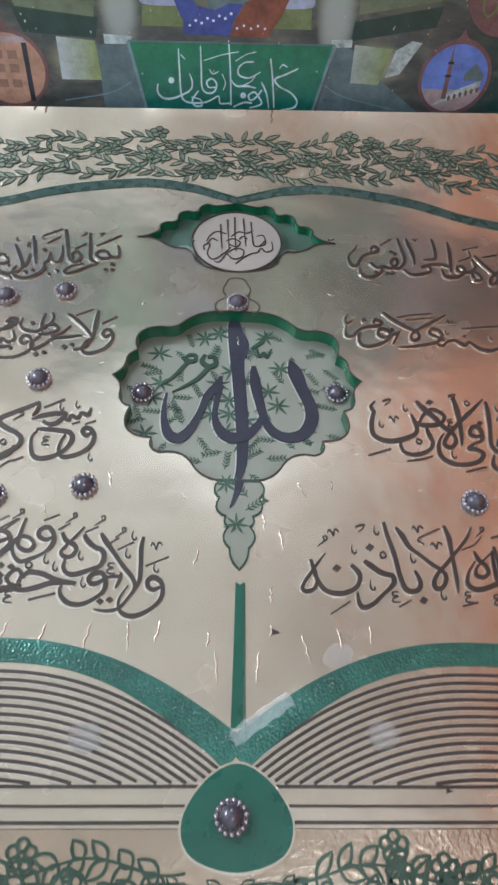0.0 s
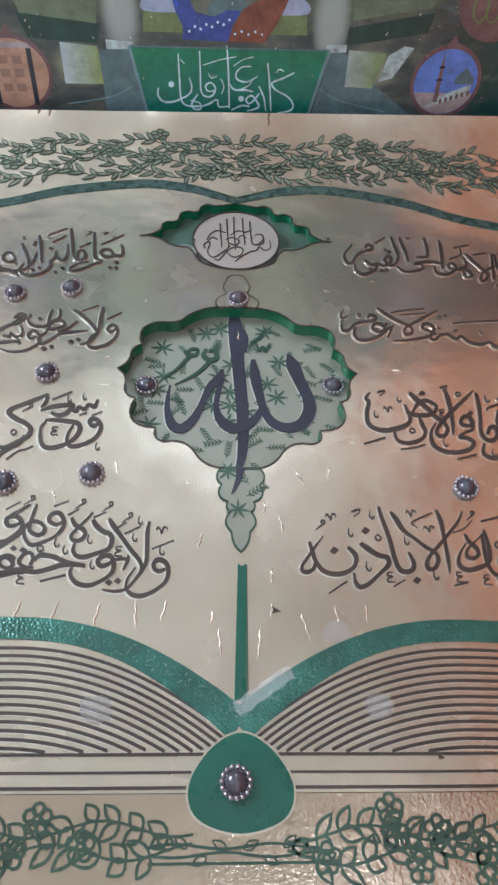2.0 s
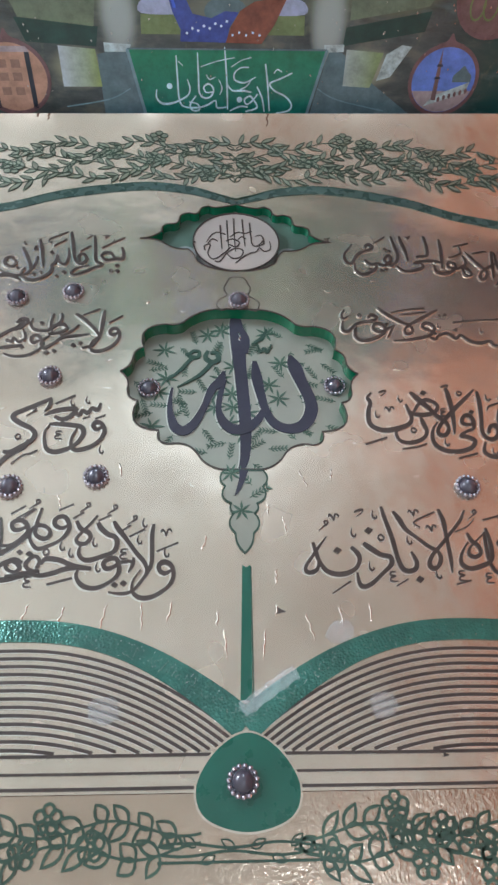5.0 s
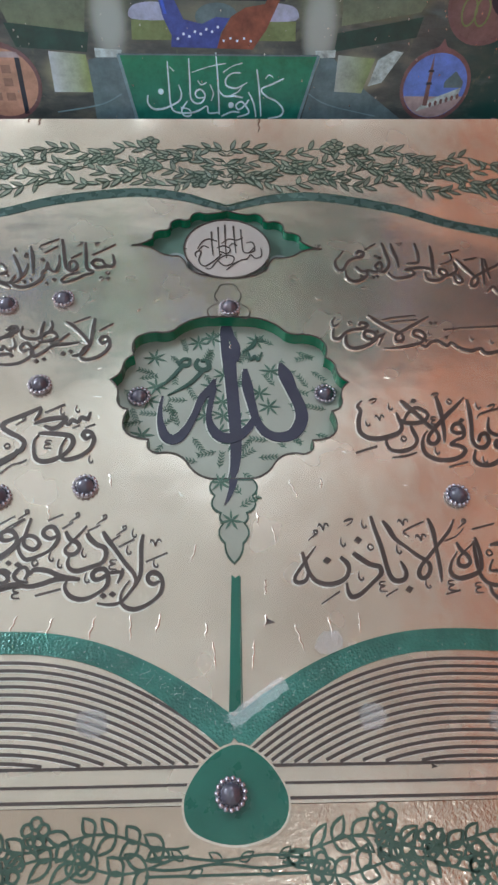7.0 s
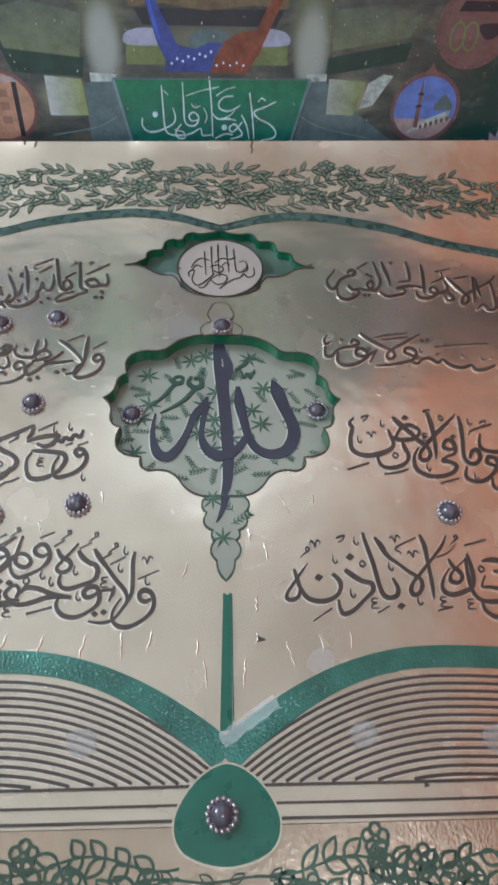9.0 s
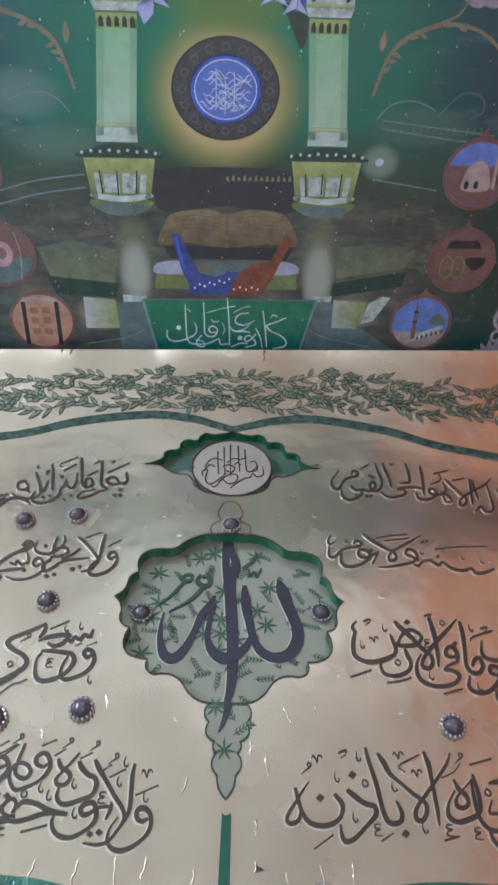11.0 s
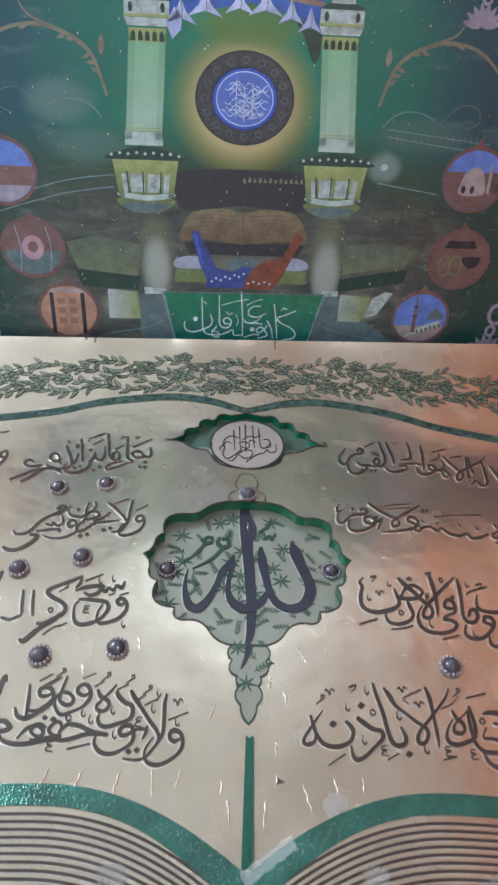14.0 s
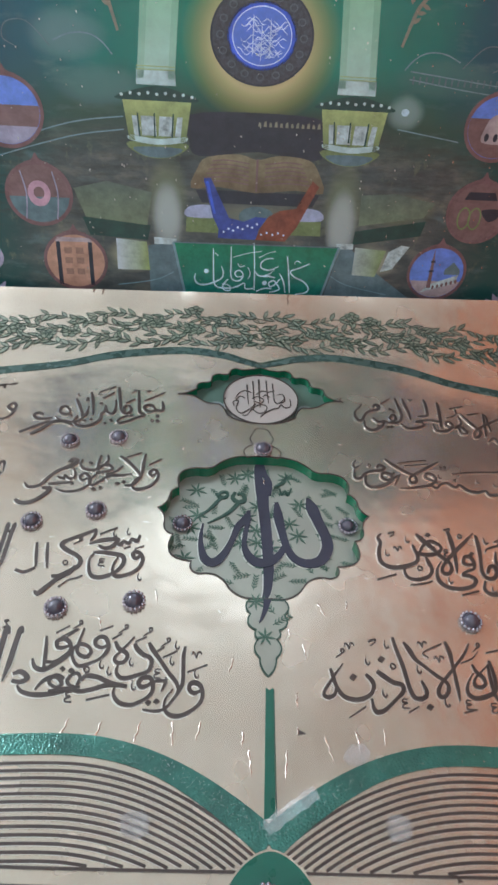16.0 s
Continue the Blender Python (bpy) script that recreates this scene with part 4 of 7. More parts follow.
letter("waw", -141.0, -94.5, -335.1, -308.8, [(1.00, 0.92, 3.0), (0.80, 0.88, 3.0), (0.64, 0.69, 4.0), (0.53, 0.67, 4.5), (0.48, 0.84, 4.5), (0.57, 1.00, 4.5), (0.71, 1.00, 4.5), (0.78, 0.70, 4.5), (0.75, 0.41, 3.9), (0.60, 0.17, 3.4), (0.39, 0.00, 3.9), (0.18, 0.04, 4.4), (0.05, 0.23, 3.9), (0.00, 0.46, 2.9), (0.03, 0.61, 1.5)])
letter("dal", -141.0, -108.6, -309.8, -274.0, [(0.43, 1.00, 3.7), (0.52, 0.85, 5.2), (0.72, 0.69, 4.7), (0.95, 0.59, 4.7), (1.00, 0.39, 4.6), (0.90, 0.20, 4.1), (0.61, 0.09, 4.0), (0.32, 0.00, 4.5), (0.11, 0.03, 4.0), (0.00, 0.18, 3.5), (0.02, 0.38, 1.5)])
letter("heh", -146.4, -128.4, -294.0, -266.8, [(0.00, 0.80, 3.2), (0.24, 0.53, 4.7), (0.63, 0.39, 4.7), (0.77, 0.20, 4.1), (0.56, 0.00, 4.1), (0.23, 0.00, 4.1), (0.09, 0.16, 3.1), (0.32, 0.39, 2.6), (0.66, 0.67, 2.6), (1.00, 1.00, 1.6)])
letter("waw", -185.6, -152.2, -299.2, -259.5, [(0.95, 0.57, 2.6), (0.80, 0.50, 3.6), (0.62, 0.57, 4.2), (0.59, 0.70, 4.2), (0.72, 0.79, 4.2), (0.88, 0.75, 4.7), (1.00, 0.54, 4.2), (0.94, 0.35, 4.1), (0.78, 0.19, 3.1), (0.52, 0.07, 3.6), (0.27, 0.00, 4.0), (0.11, 0.09, 3.6), (0.00, 0.27, 3.1), (0.01, 0.46, 3.1), (0.19, 0.57, 3.6), (0.39, 0.53, 3.6), (0.52, 0.39, 3.6), (0.43, 0.25, 4.1), (0.25, 0.27, 4.1), (0.11, 0.40, 3.6), (0.14, 0.70, 3.1), (0.20, 1.00, 2.1)])
letter("waw", -209.2, -188.1, -296.0, -271.7, [(0.92, 0.75, 2.6), (0.64, 0.62, 3.6), (0.38, 0.64, 4.1), (0.30, 0.89, 4.2), (0.57, 1.00, 4.2), (0.85, 0.89, 4.7), (1.00, 0.57, 4.1), (0.78, 0.28, 3.6), (0.41, 0.02, 3.0), (0.00, 0.00, 2.5)])
letter("hah", -172.5, -128.8, -317.0, -308.6, [(0.00, 0.39, 2.0), (0.09, 1.00, 4.5), (0.35, 0.87, 4.5), (0.64, 0.25, 4.5), (1.00, 0.00, 2.0)])
letter("feh", -201.0, -129.6, -324.7, -316.9, [(1.00, 0.86, 2.5), (0.83, 1.00, 4.0), (0.70, 0.87, 4.4), (0.57, 0.42, 4.4), (0.41, 0.11, 3.9), (0.24, 0.38, 3.9), (0.13, 0.12, 3.4), (0.00, 0.00, 2.9)])
letter("loop", -185.4, -172.5, -319.8, -306.5, [(1.00, 0.00, 2.5), (0.32, 0.08, 3.4), (0.00, 0.46, 4.0), (0.29, 0.92, 3.5), (0.65, 1.00, 3.5), (0.90, 0.65, 3.5), (0.75, 0.15, 3.0)])
letter("zah", -201.6, -188.9, -320.7, -309.5, [(1.00, 0.72, 4.0), (0.58, 1.00, 4.5), (0.14, 0.91, 4.0), (0.00, 0.36, 3.4), (0.58, 0.00, 2.9), (0.98, 0.36, 3.0)])
# on earth
letter("dad", 132.4, 176.2, -171.3, -124.6, [(0.14, 1.00, 2.0), (0.03, 0.86, 3.9), (0.08, 0.72, 4.5), (0.01, 0.48, 5.1), (0.00, 0.19, 5.0), (0.15, 0.04, 5.0), (0.38, 0.00, 5.6), (0.68, 0.06, 5.6), (0.93, 0.18, 5.0), (1.00, 0.34, 4.4), (0.96, 0.53, 3.9), (0.92, 0.69, 1.9)])
letter("dad_head", 175.5, 205.5, -151.8, -133.3, [(0.00, 0.19, 3.2), (0.22, 0.00, 5.1), (0.61, 0.01, 5.1), (0.88, 0.20, 4.5), (1.00, 0.58, 3.9), (0.85, 0.89, 3.9), (0.61, 1.00, 4.6), (0.32, 0.65, 3.9), (0.11, 0.07, 3.2)])
letter("slope", 179.7, 208.6, -160.6, -123.4, [(0.00, 1.00, 3.3), (0.22, 0.77, 6.5), (0.54, 0.48, 5.2), (0.78, 0.20, 4.5), (1.00, 0.00, 3.2)])
letter("reh", 157.9, 189.4, -185.8, -154.6, [(0.88, 1.00, 2.5), (0.93, 0.76, 5.1), (1.00, 0.47, 4.4), (0.90, 0.22, 4.3), (0.61, 0.04, 4.9), (0.29, 0.00, 4.3), (0.07, 0.10, 3.7), (0.00, 0.36, 3.1), (0.10, 0.58, 1.9)])
letter("lam", 201.0, 247.9, -176.2, -118.9, [(1.00, 1.00, 2.0), (0.74, 0.78, 4.6), (0.43, 0.53, 5.2), (0.12, 0.25, 4.4), (0.00, 0.09, 4.4), (0.03, 0.00, 5.0), (0.15, 0.00, 5.0), (0.24, 0.13, 4.4), (0.19, 0.29, 3.8), (0.02, 0.44, 2.6)])
letter("alif", 217.0, 219.7, -174.8, -117.0, [(0.37, 1.00, 3.3), (0.85, 0.77, 5.9), (1.00, 0.53, 5.2), (0.68, 0.22, 4.4), (0.00, 0.00, 1.9)])
letter("feh", 193.9, 239.2, -195.3, -152.7, [(0.18, 0.80, 1.9), (0.06, 0.62, 3.1), (0.00, 0.38, 4.3), (0.05, 0.15, 4.9), (0.28, 0.00, 4.9), (0.59, 0.00, 4.9), (0.84, 0.11, 4.9), (0.93, 0.28, 5.0), (0.81, 0.39, 4.4), (0.65, 0.42, 4.4), (0.80, 0.55, 3.1), (0.96, 0.63, 3.8), (1.00, 0.84, 5.1), (0.94, 1.00, 5.1), (0.81, 0.98, 4.5), (0.74, 0.82, 4.4), (0.83, 0.74, 3.8), (0.96, 0.76, 3.2)])
letter("ma", 246.0, 262.5, -180.5, -121.8, [(0.26, 1.00, 3.3), (0.26, 0.74, 5.2), (0.15, 0.44, 4.5), (0.00, 0.15, 4.4), (0.21, 0.01, 4.4), (0.66, 0.00, 5.0), (1.00, 0.12, 5.0), (0.94, 0.27, 5.1), (0.57, 0.24, 4.4), (0.36, 0.11, 3.8)])
letter("waw", 243.5, 278.2, -200.9, -173.0, [(0.10, 0.61, 2.5), (0.00, 0.21, 4.3), (0.16, 0.00, 4.9), (0.46, 0.00, 4.9), (0.76, 0.24, 4.9), (1.00, 0.62, 5.0), (1.00, 0.95, 5.0), (0.80, 1.00, 5.0), (0.73, 0.76, 4.4), (0.94, 0.64, 3.7)])
# ever living
letter("meem", 130.0, 166.3, 68.7, 101.9, [(0.31, 0.98, 2.5), (0.16, 0.71, 3.3), (0.02, 0.49, 3.3), (0.00, 0.23, 4.9), (0.09, 0.00, 5.7), (0.25, 0.03, 4.9), (0.41, 0.39, 4.9), (0.62, 0.60, 5.0), (0.92, 0.73, 5.8), (1.00, 0.91, 5.0), (0.85, 1.00, 5.0), (0.74, 0.79, 3.3)])
letter("waw", 141.5, 166.6, 50.2, 69.7, [(0.00, 0.92, 2.4), (0.01, 0.33, 4.0), (0.28, 0.00, 5.6), (0.64, 0.11, 5.6), (1.00, 0.56, 4.8), (0.99, 1.00, 2.4)])
letter("qaf", 154.5, 195.7, 66.1, 117.1, [(0.00, 0.16, 4.9), (0.15, 0.01, 4.9), (0.35, 0.05, 4.9), (0.56, 0.00, 4.9), (0.76, 0.14, 4.9), (0.73, 0.33, 5.0), (0.57, 0.17, 4.1), (0.72, 0.00, 4.9), (0.91, 0.10, 4.9), (1.00, 0.35, 5.0), (0.95, 0.64, 5.0), (0.89, 1.00, 2.6)])
letter("alif", 201.7, 206.7, 73.7, 117.4, [(0.00, 1.00, 2.6), (0.34, 0.70, 5.9), (0.90, 0.36, 5.0), (1.00, 0.00, 2.5)])
letter("yeh", 192.5, 247.4, 57.2, 75.4, [(0.00, 0.46, 3.3), (0.14, 0.00, 4.8), (0.37, 0.07, 5.7), (0.56, 0.35, 4.9), (0.53, 0.71, 4.1), (0.39, 0.70, 4.1), (0.51, 0.87, 4.9), (0.76, 1.00, 5.8), (1.00, 0.86, 4.1)])
letter("lam", 217.6, 233.8, 81.8, 118.4, [(0.00, 0.00, 2.5), (0.53, 0.03, 5.0), (0.89, 0.09, 5.0), (1.00, 0.50, 5.1), (0.92, 1.00, 3.4)])
letter("alif", 246.9, 251.0, 62.3, 113.9, [(1.00, 1.00, 3.4), (0.92, 0.65, 5.9), (0.42, 0.26, 5.0), (0.00, 0.00, 2.4)])
letter("waw", 237.4, 277.4, 53.8, 84.5, [(0.00, 0.43, 2.5), (0.04, 0.09, 4.9), (0.25, 0.00, 5.7), (0.47, 0.10, 5.7), (0.66, 0.36, 4.9), (0.61, 0.60, 4.9), (0.47, 0.60, 4.9), (0.44, 0.38, 4.1), (0.64, 0.29, 4.1), (0.88, 0.39, 4.9), (1.00, 0.65, 4.1), (0.96, 1.00, 2.5)])
letter("heh", 270.7, 280.9, 51.6, 67.7, [(0.00, 1.00, 3.3), (0.69, 0.60, 5.7), (1.00, 0.07, 4.1), (0.24, 0.00, 4.0), (0.10, 0.64, 3.3)])
letter("lamalif", 279.7, 341.2, 46.4, 95.3, [(0.00, 0.94, 2.5), (0.12, 0.68, 5.8), (0.27, 0.37, 4.9), (0.34, 0.22, 4.9), (0.27, 0.02, 5.6), (0.18, 0.00, 5.6), (0.21, 0.19, 4.1), (0.39, 0.40, 4.9), (0.82, 0.75, 4.2), (1.00, 1.00, 2.6)])
letter("alif", 306.0, 313.1, 47.7, 93.5, [(1.00, 1.00, 3.4), (0.57, 0.55, 5.0), (0.00, 0.00, 2.4)])
# no sleep
letter("hook", 117.6, 125.0, -21.6, -7.9, [(0.53, 1.00, 2.2), (0.00, 0.43, 3.7), (0.18, 0.00, 3.7), (1.00, 0.26, 2.2)])
letter("meem", 116.9, 157.1, -39.9, -15.0, [(0.03, 0.60, 2.9), (0.00, 0.09, 4.3), (0.15, 0.00, 5.1), (0.36, 0.37, 4.4), (0.58, 0.55, 4.4), (0.91, 0.66, 5.2), (1.00, 0.87, 4.4), (0.85, 1.00, 4.5), (0.76, 0.79, 3.7)])
letter("waw", 129.9, 176.1, -52.7, -28.5, [(0.05, 0.78, 2.9), (0.00, 0.30, 4.3), (0.12, 0.00, 5.0), (0.37, 0.04, 5.0), (0.63, 0.32, 5.0), (0.76, 0.60, 5.1), (0.70, 0.94, 5.1), (0.53, 1.00, 5.1), (0.47, 0.69, 4.4), (0.60, 0.52, 3.6), (0.79, 0.67, 4.4), (1.00, 0.91, 2.9)])
letter("tail", 166.1, 174.7, -48.9, -31.4, [(1.00, 1.00, 2.9), (0.59, 0.57, 3.6), (0.00, 0.00, 2.9)])
letter("lamalif", 160.2, 229.3, -42.8, -3.6, [(0.00, 1.00, 3.0), (0.13, 0.76, 6.0), (0.32, 0.49, 5.2), (0.49, 0.30, 4.4), (0.50, 0.07, 5.1), (0.40, 0.00, 5.1), (0.39, 0.19, 3.7), (0.51, 0.39, 4.4), (0.76, 0.68, 5.2), (1.00, 0.97, 2.3)])
letter("waw", 171.9, 222.3, -52.9, -26.5, [(0.00, 0.00, 1.4), (0.25, 0.04, 3.6), (0.58, 0.17, 5.0), (0.84, 0.34, 5.1), (0.97, 0.69, 5.1), (0.90, 0.97, 5.2), (0.77, 1.00, 5.2), (0.71, 0.77, 4.4), (0.86, 0.59, 4.4), (1.00, 0.41, 3.6)])
letter("teh", 213.8, 307.1, -57.4, -41.1, [(0.00, 0.62, 3.6), (0.06, 0.48, 4.3), (0.12, 0.84, 4.4), (0.22, 1.00, 4.4), (0.31, 0.60, 5.1), (0.38, 0.87, 3.6), (0.47, 0.37, 5.1), (0.60, 0.18, 5.1), (0.71, 0.39, 4.4), (0.76, 0.00, 5.0), (0.87, 0.06, 5.1), (1.00, 0.42, 3.6)])
# he knows
letter("yeh", -158.9, -132.9, 64.5, 87.0, [(0.88, 1.00, 3.2), (1.00, 0.45, 5.5), (0.90, 0.11, 5.5), (0.59, 0.22, 4.7), (0.44, 0.51, 4.8), (0.15, 0.55, 5.5), (0.00, 0.29, 4.7), (0.25, 0.00, 5.5), (0.65, 0.10, 3.9)])
letter("lam", -170.0, -156.3, 53.1, 106.6, [(0.00, 1.00, 4.1), (0.23, 0.56, 5.6), (0.44, 0.19, 5.5), (1.00, 0.09, 3.9), (0.66, 0.00, 3.9)])
letter("meem", -190.7, -157.3, 39.6, 55.6, [(1.00, 0.97, 3.9), (0.76, 0.78, 4.6), (0.49, 0.36, 4.6), (0.13, 0.00, 4.6), (0.00, 0.22, 3.8), (0.18, 0.69, 3.1), (0.59, 1.00, 3.1)])
letter("ma", -198.2, -175.4, 58.1, 111.7, [(0.00, 1.00, 4.1), (0.22, 0.54, 5.6), (0.44, 0.10, 4.7), (0.78, 0.00, 5.4), (1.00, 0.14, 5.5), (0.81, 0.30, 4.7), (0.57, 0.24, 4.7), (0.65, 0.05, 3.9)])
letter("noon", -246.9, -196.5, 30.3, 84.1, [(0.96, 1.00, 2.4), (1.00, 0.70, 4.7), (0.94, 0.49, 4.6), (0.80, 0.55, 4.6), (0.73, 0.76, 3.1), (0.72, 0.55, 4.6), (0.65, 0.45, 4.6), (0.67, 0.31, 5.3), (0.57, 0.14, 5.3), (0.34, 0.00, 5.2), (0.11, 0.03, 5.2), (0.00, 0.16, 3.8), (0.06, 0.35, 2.3)])
letter("alif", -233.7, -224.1, 52.3, 98.6, [(0.00, 1.00, 3.2), (0.48, 0.63, 5.5), (1.00, 0.00, 2.3)])
letter("yeh", -251.7, -232.4, 48.3, 83.5, [(0.00, 1.00, 3.2), (0.31, 0.65, 5.5), (0.62, 0.26, 5.4), (0.77, 0.00, 5.3), (0.95, 0.19, 4.6), (1.00, 0.58, 2.3)])
letter("dal", -272.2, -236.0, 37.0, 50.1, [(1.00, 1.00, 3.1), (0.87, 0.23, 4.5), (0.57, 0.00, 4.5), (0.25, 0.11, 4.5), (0.00, 0.65, 3.0)])
letter("heh", -267.9, -253.8, 51.3, 66.1, [(0.89, 0.51, 3.8), (0.43, 1.00, 5.4), (0.00, 0.86, 5.4), (0.03, 0.23, 4.6), (0.62, 0.00, 4.6), (1.00, 0.38, 3.1)])
# nor compass
letter("waw", -156.0, -127.1, -74.1, -42.2, [(0.93, 0.87, 3.5), (0.75, 0.72, 4.8), (0.62, 0.84, 4.9), (0.70, 1.00, 4.9), (0.87, 1.00, 4.9), (1.00, 0.75, 4.9), (0.93, 0.45, 4.8), (0.65, 0.15, 4.7), (0.26, 0.00, 5.4), (0.00, 0.09, 4.0), (0.00, 0.39, 2.7), (0.24, 0.66, 2.1)])
letter("lam", -165.7, -146.3, -69.7, -15.4, [(1.00, 1.00, 3.6), (0.96, 0.69, 5.6), (0.95, 0.40, 4.9), (0.79, 0.21, 4.1), (0.53, 0.06, 4.1), (0.00, 0.00, 2.0)])
letter("alif", -177.6, -147.5, -56.9, -21.0, [(0.00, 1.00, 3.6), (0.24, 0.87, 5.7), (0.63, 0.53, 4.9), (0.91, 0.22, 4.8), (1.00, 0.00, 2.7)])
letter("hah", -209.2, -159.0, -70.4, -50.0, [(1.00, 1.00, 2.1), (0.74, 0.87, 4.8), (0.45, 0.74, 4.8), (0.24, 0.27, 4.7), (0.08, 0.00, 4.7), (0.00, 0.38, 3.4), (0.15, 0.85, 2.7)])
letter("roof", -191.0, -172.0, -52.9, -37.3, [(0.00, 0.00, 2.7), (0.53, 0.32, 3.5), (1.00, 1.00, 2.1)])
letter("tah", -202.2, -199.2, -49.9, -21.5, [(0.46, 1.00, 3.5), (0.00, 0.45, 4.2), (1.00, 0.00, 2.8)])
letter("tah_loop", -207.2, -184.5, -50.8, -36.9, [(0.00, 0.17, 2.8), (0.41, 0.87, 4.2), (0.80, 1.00, 4.9), (1.00, 0.54, 4.2), (0.64, 0.13, 4.1), (0.17, 0.00, 3.4)])
letter("noon", -223.9, -191.3, -46.1, -19.7, [(0.94, 1.00, 2.8), (1.00, 0.66, 4.2), (0.84, 0.28, 4.2), (0.56, 0.00, 4.8), (0.18, 0.05, 4.8), (0.00, 0.32, 3.5), (0.03, 0.66, 2.1)])
letter("waw", -245.8, -207.1, -82.3, -52.6, [(0.89, 0.76, 3.4), (0.74, 0.63, 4.1), (0.65, 0.81, 4.8), (0.74, 1.00, 4.8), (0.88, 0.92, 4.8), (1.00, 0.58, 4.7), (0.91, 0.32, 4.0), (0.64, 0.06, 4.0), (0.27, 0.00, 3.3), (0.00, 0.12, 2.0)])
letter("sheen", -246.8, -226.7, -62.3, -45.7, [(0.82, 1.00, 2.8), (1.00, 0.34, 4.1), (0.72, 0.00, 4.1), (0.38, 0.32, 3.4), (0.36, 0.04, 4.1), (0.00, 0.13, 3.4)])
letter("loop", -242.2, -227.9, -45.9, -28.8, [(0.26, 0.76, 2.8), (0.55, 1.00, 4.2), (1.00, 0.86, 4.2), (0.91, 0.48, 3.5), (0.42, 0.38, 2.8), (0.00, 0.00, 2.7)])
# his throne
letter("waw", -161.8, -131.2, -196.8, -164.9, [(0.91, 0.86, 3.0), (0.75, 0.73, 4.2), (0.62, 0.87, 4.8), (0.70, 1.00, 4.8), (0.88, 0.94, 4.8), (1.00, 0.69, 4.8), (0.91, 0.38, 4.1), (0.67, 0.14, 4.1), (0.34, 0.00, 4.6), (0.11, 0.00, 4.1), (0.00, 0.18, 3.5), (0.01, 0.48, 2.4), (0.12, 0.75, 1.8)])
letter("ain", -188.3, -151.2, -199.4, -167.2, [(0.06, 1.00, 2.4), (0.31, 1.00, 4.8), (0.68, 0.96, 5.4), (0.91, 0.90, 5.4), (1.00, 0.70, 5.4), (0.94, 0.46, 4.7), (0.80, 0.24, 4.1), (0.56, 0.06, 5.2), (0.28, 0.00, 5.2), (0.10, 0.12, 4.6), (0.01, 0.45, 3.5), (0.00, 0.75, 2.4), (0.09, 0.94, 1.8)])
letter("ain_roof", -192.2, -161.1, -161.8, -148.9, [(0.00, 0.40, 1.8), (0.33, 0.78, 5.5), (0.77, 1.00, 5.5), (1.00, 0.95, 4.3), (0.82, 0.27, 4.9), (0.59, 0.00, 4.8), (0.34, 0.25, 3.0)])
letter("seen", -168.5, -138.0, -160.4, -141.8, [(0.00, 0.00, 3.6), (0.17, 0.36, 4.3), (0.34, 0.22, 4.3), (0.43, 0.48, 4.3), (0.62, 0.37, 4.3), (0.73, 0.66, 4.3), (0.92, 0.56, 4.9), (1.00, 1.00, 2.5)])
letter("kaf", -224.8, -187.4, -199.6, -136.1, [(1.00, 1.00, 3.1), (0.67, 0.88, 4.9), (0.33, 0.77, 4.9), (0.11, 0.69, 5.5), (0.09, 0.61, 5.4), (0.31, 0.51, 5.4), (0.57, 0.43, 4.8), (0.72, 0.33, 5.3), (0.68, 0.21, 4.7), (0.45, 0.10, 4.6), (0.20, 0.00, 4.6), (0.00, 0.00, 2.9)])
letter("kaf_tip", -192.2, -187.8, -152.6, -137.4, [(1.00, 1.00, 3.1), (0.87, 0.50, 3.7), (0.00, 0.00, 1.8)])
# further words of the east page
letter("alif", 315.4, 316.0, 58.1, 92.3, [(1.00, 1.00, 2.7), (0.00, 0.48, 4.4), (0.72, 0.00, 2.6)])
letter("heh", 306.6, 333.2, 36.3, 86.3, [(0.99, 1.00, 2.7), (1.00, 0.57, 4.4), (0.90, 0.09, 5.1), (0.55, 0.01, 5.1), (0.36, 0.18, 5.1), (0.00, 0.00, 2.5)])
letter("lamalif", 343.4, 364.0, 25.0, 77.1, [(0.00, 1.00, 2.7), (0.29, 0.63, 6.1), (0.65, 0.29, 6.0), (1.00, 0.00, 4.2)])
letter("thal", 314.1, 333.1, -56.2, -33.0, [(0.28, 1.00, 2.3), (0.46, 0.57, 4.5), (0.47, 0.11, 5.2), (0.05, 0.00, 4.4), (0.00, 0.28, 3.7), (1.00, 0.68, 2.3)])
letter("alif", 332.7, 339.9, -88.0, -31.9, [(0.69, 1.00, 3.1), (0.09, 0.54, 4.4), (0.00, 0.19, 5.0), (1.00, 0.00, 4.9)])
letter("kha", 313.2, 332.2, -70.4, -62.7, [(0.00, 1.00, 2.2), (0.37, 0.29, 4.4), (1.00, 0.00, 3.6)])
letter("teh", 265.6, 320.6, -165.9, -143.7, [(0.06, 1.00, 1.9), (0.00, 0.29, 4.4), (0.15, 0.00, 4.9), (0.53, 0.01, 5.0), (1.00, 0.25, 3.8)])
letter("waw", 269.1, 308.6, -210.8, -184.6, [(0.01, 0.51, 1.8), (0.00, 0.13, 4.0), (0.20, 0.00, 4.6), (0.50, 0.20, 4.6), (0.75, 0.49, 4.1), (0.76, 0.88, 5.4), (0.62, 1.00, 4.8), (0.53, 0.77, 4.7), (0.73, 0.59, 4.1), (1.00, 0.36, 2.9)])
letter("ain", 238.5, 264.2, -296.7, -284.9, [(0.00, 0.88, 2.0), (0.33, 1.00, 5.0), (0.72, 0.88, 5.4), (1.00, 0.59, 4.4), (0.72, 0.00, 3.9), (0.32, 0.08, 2.4)])
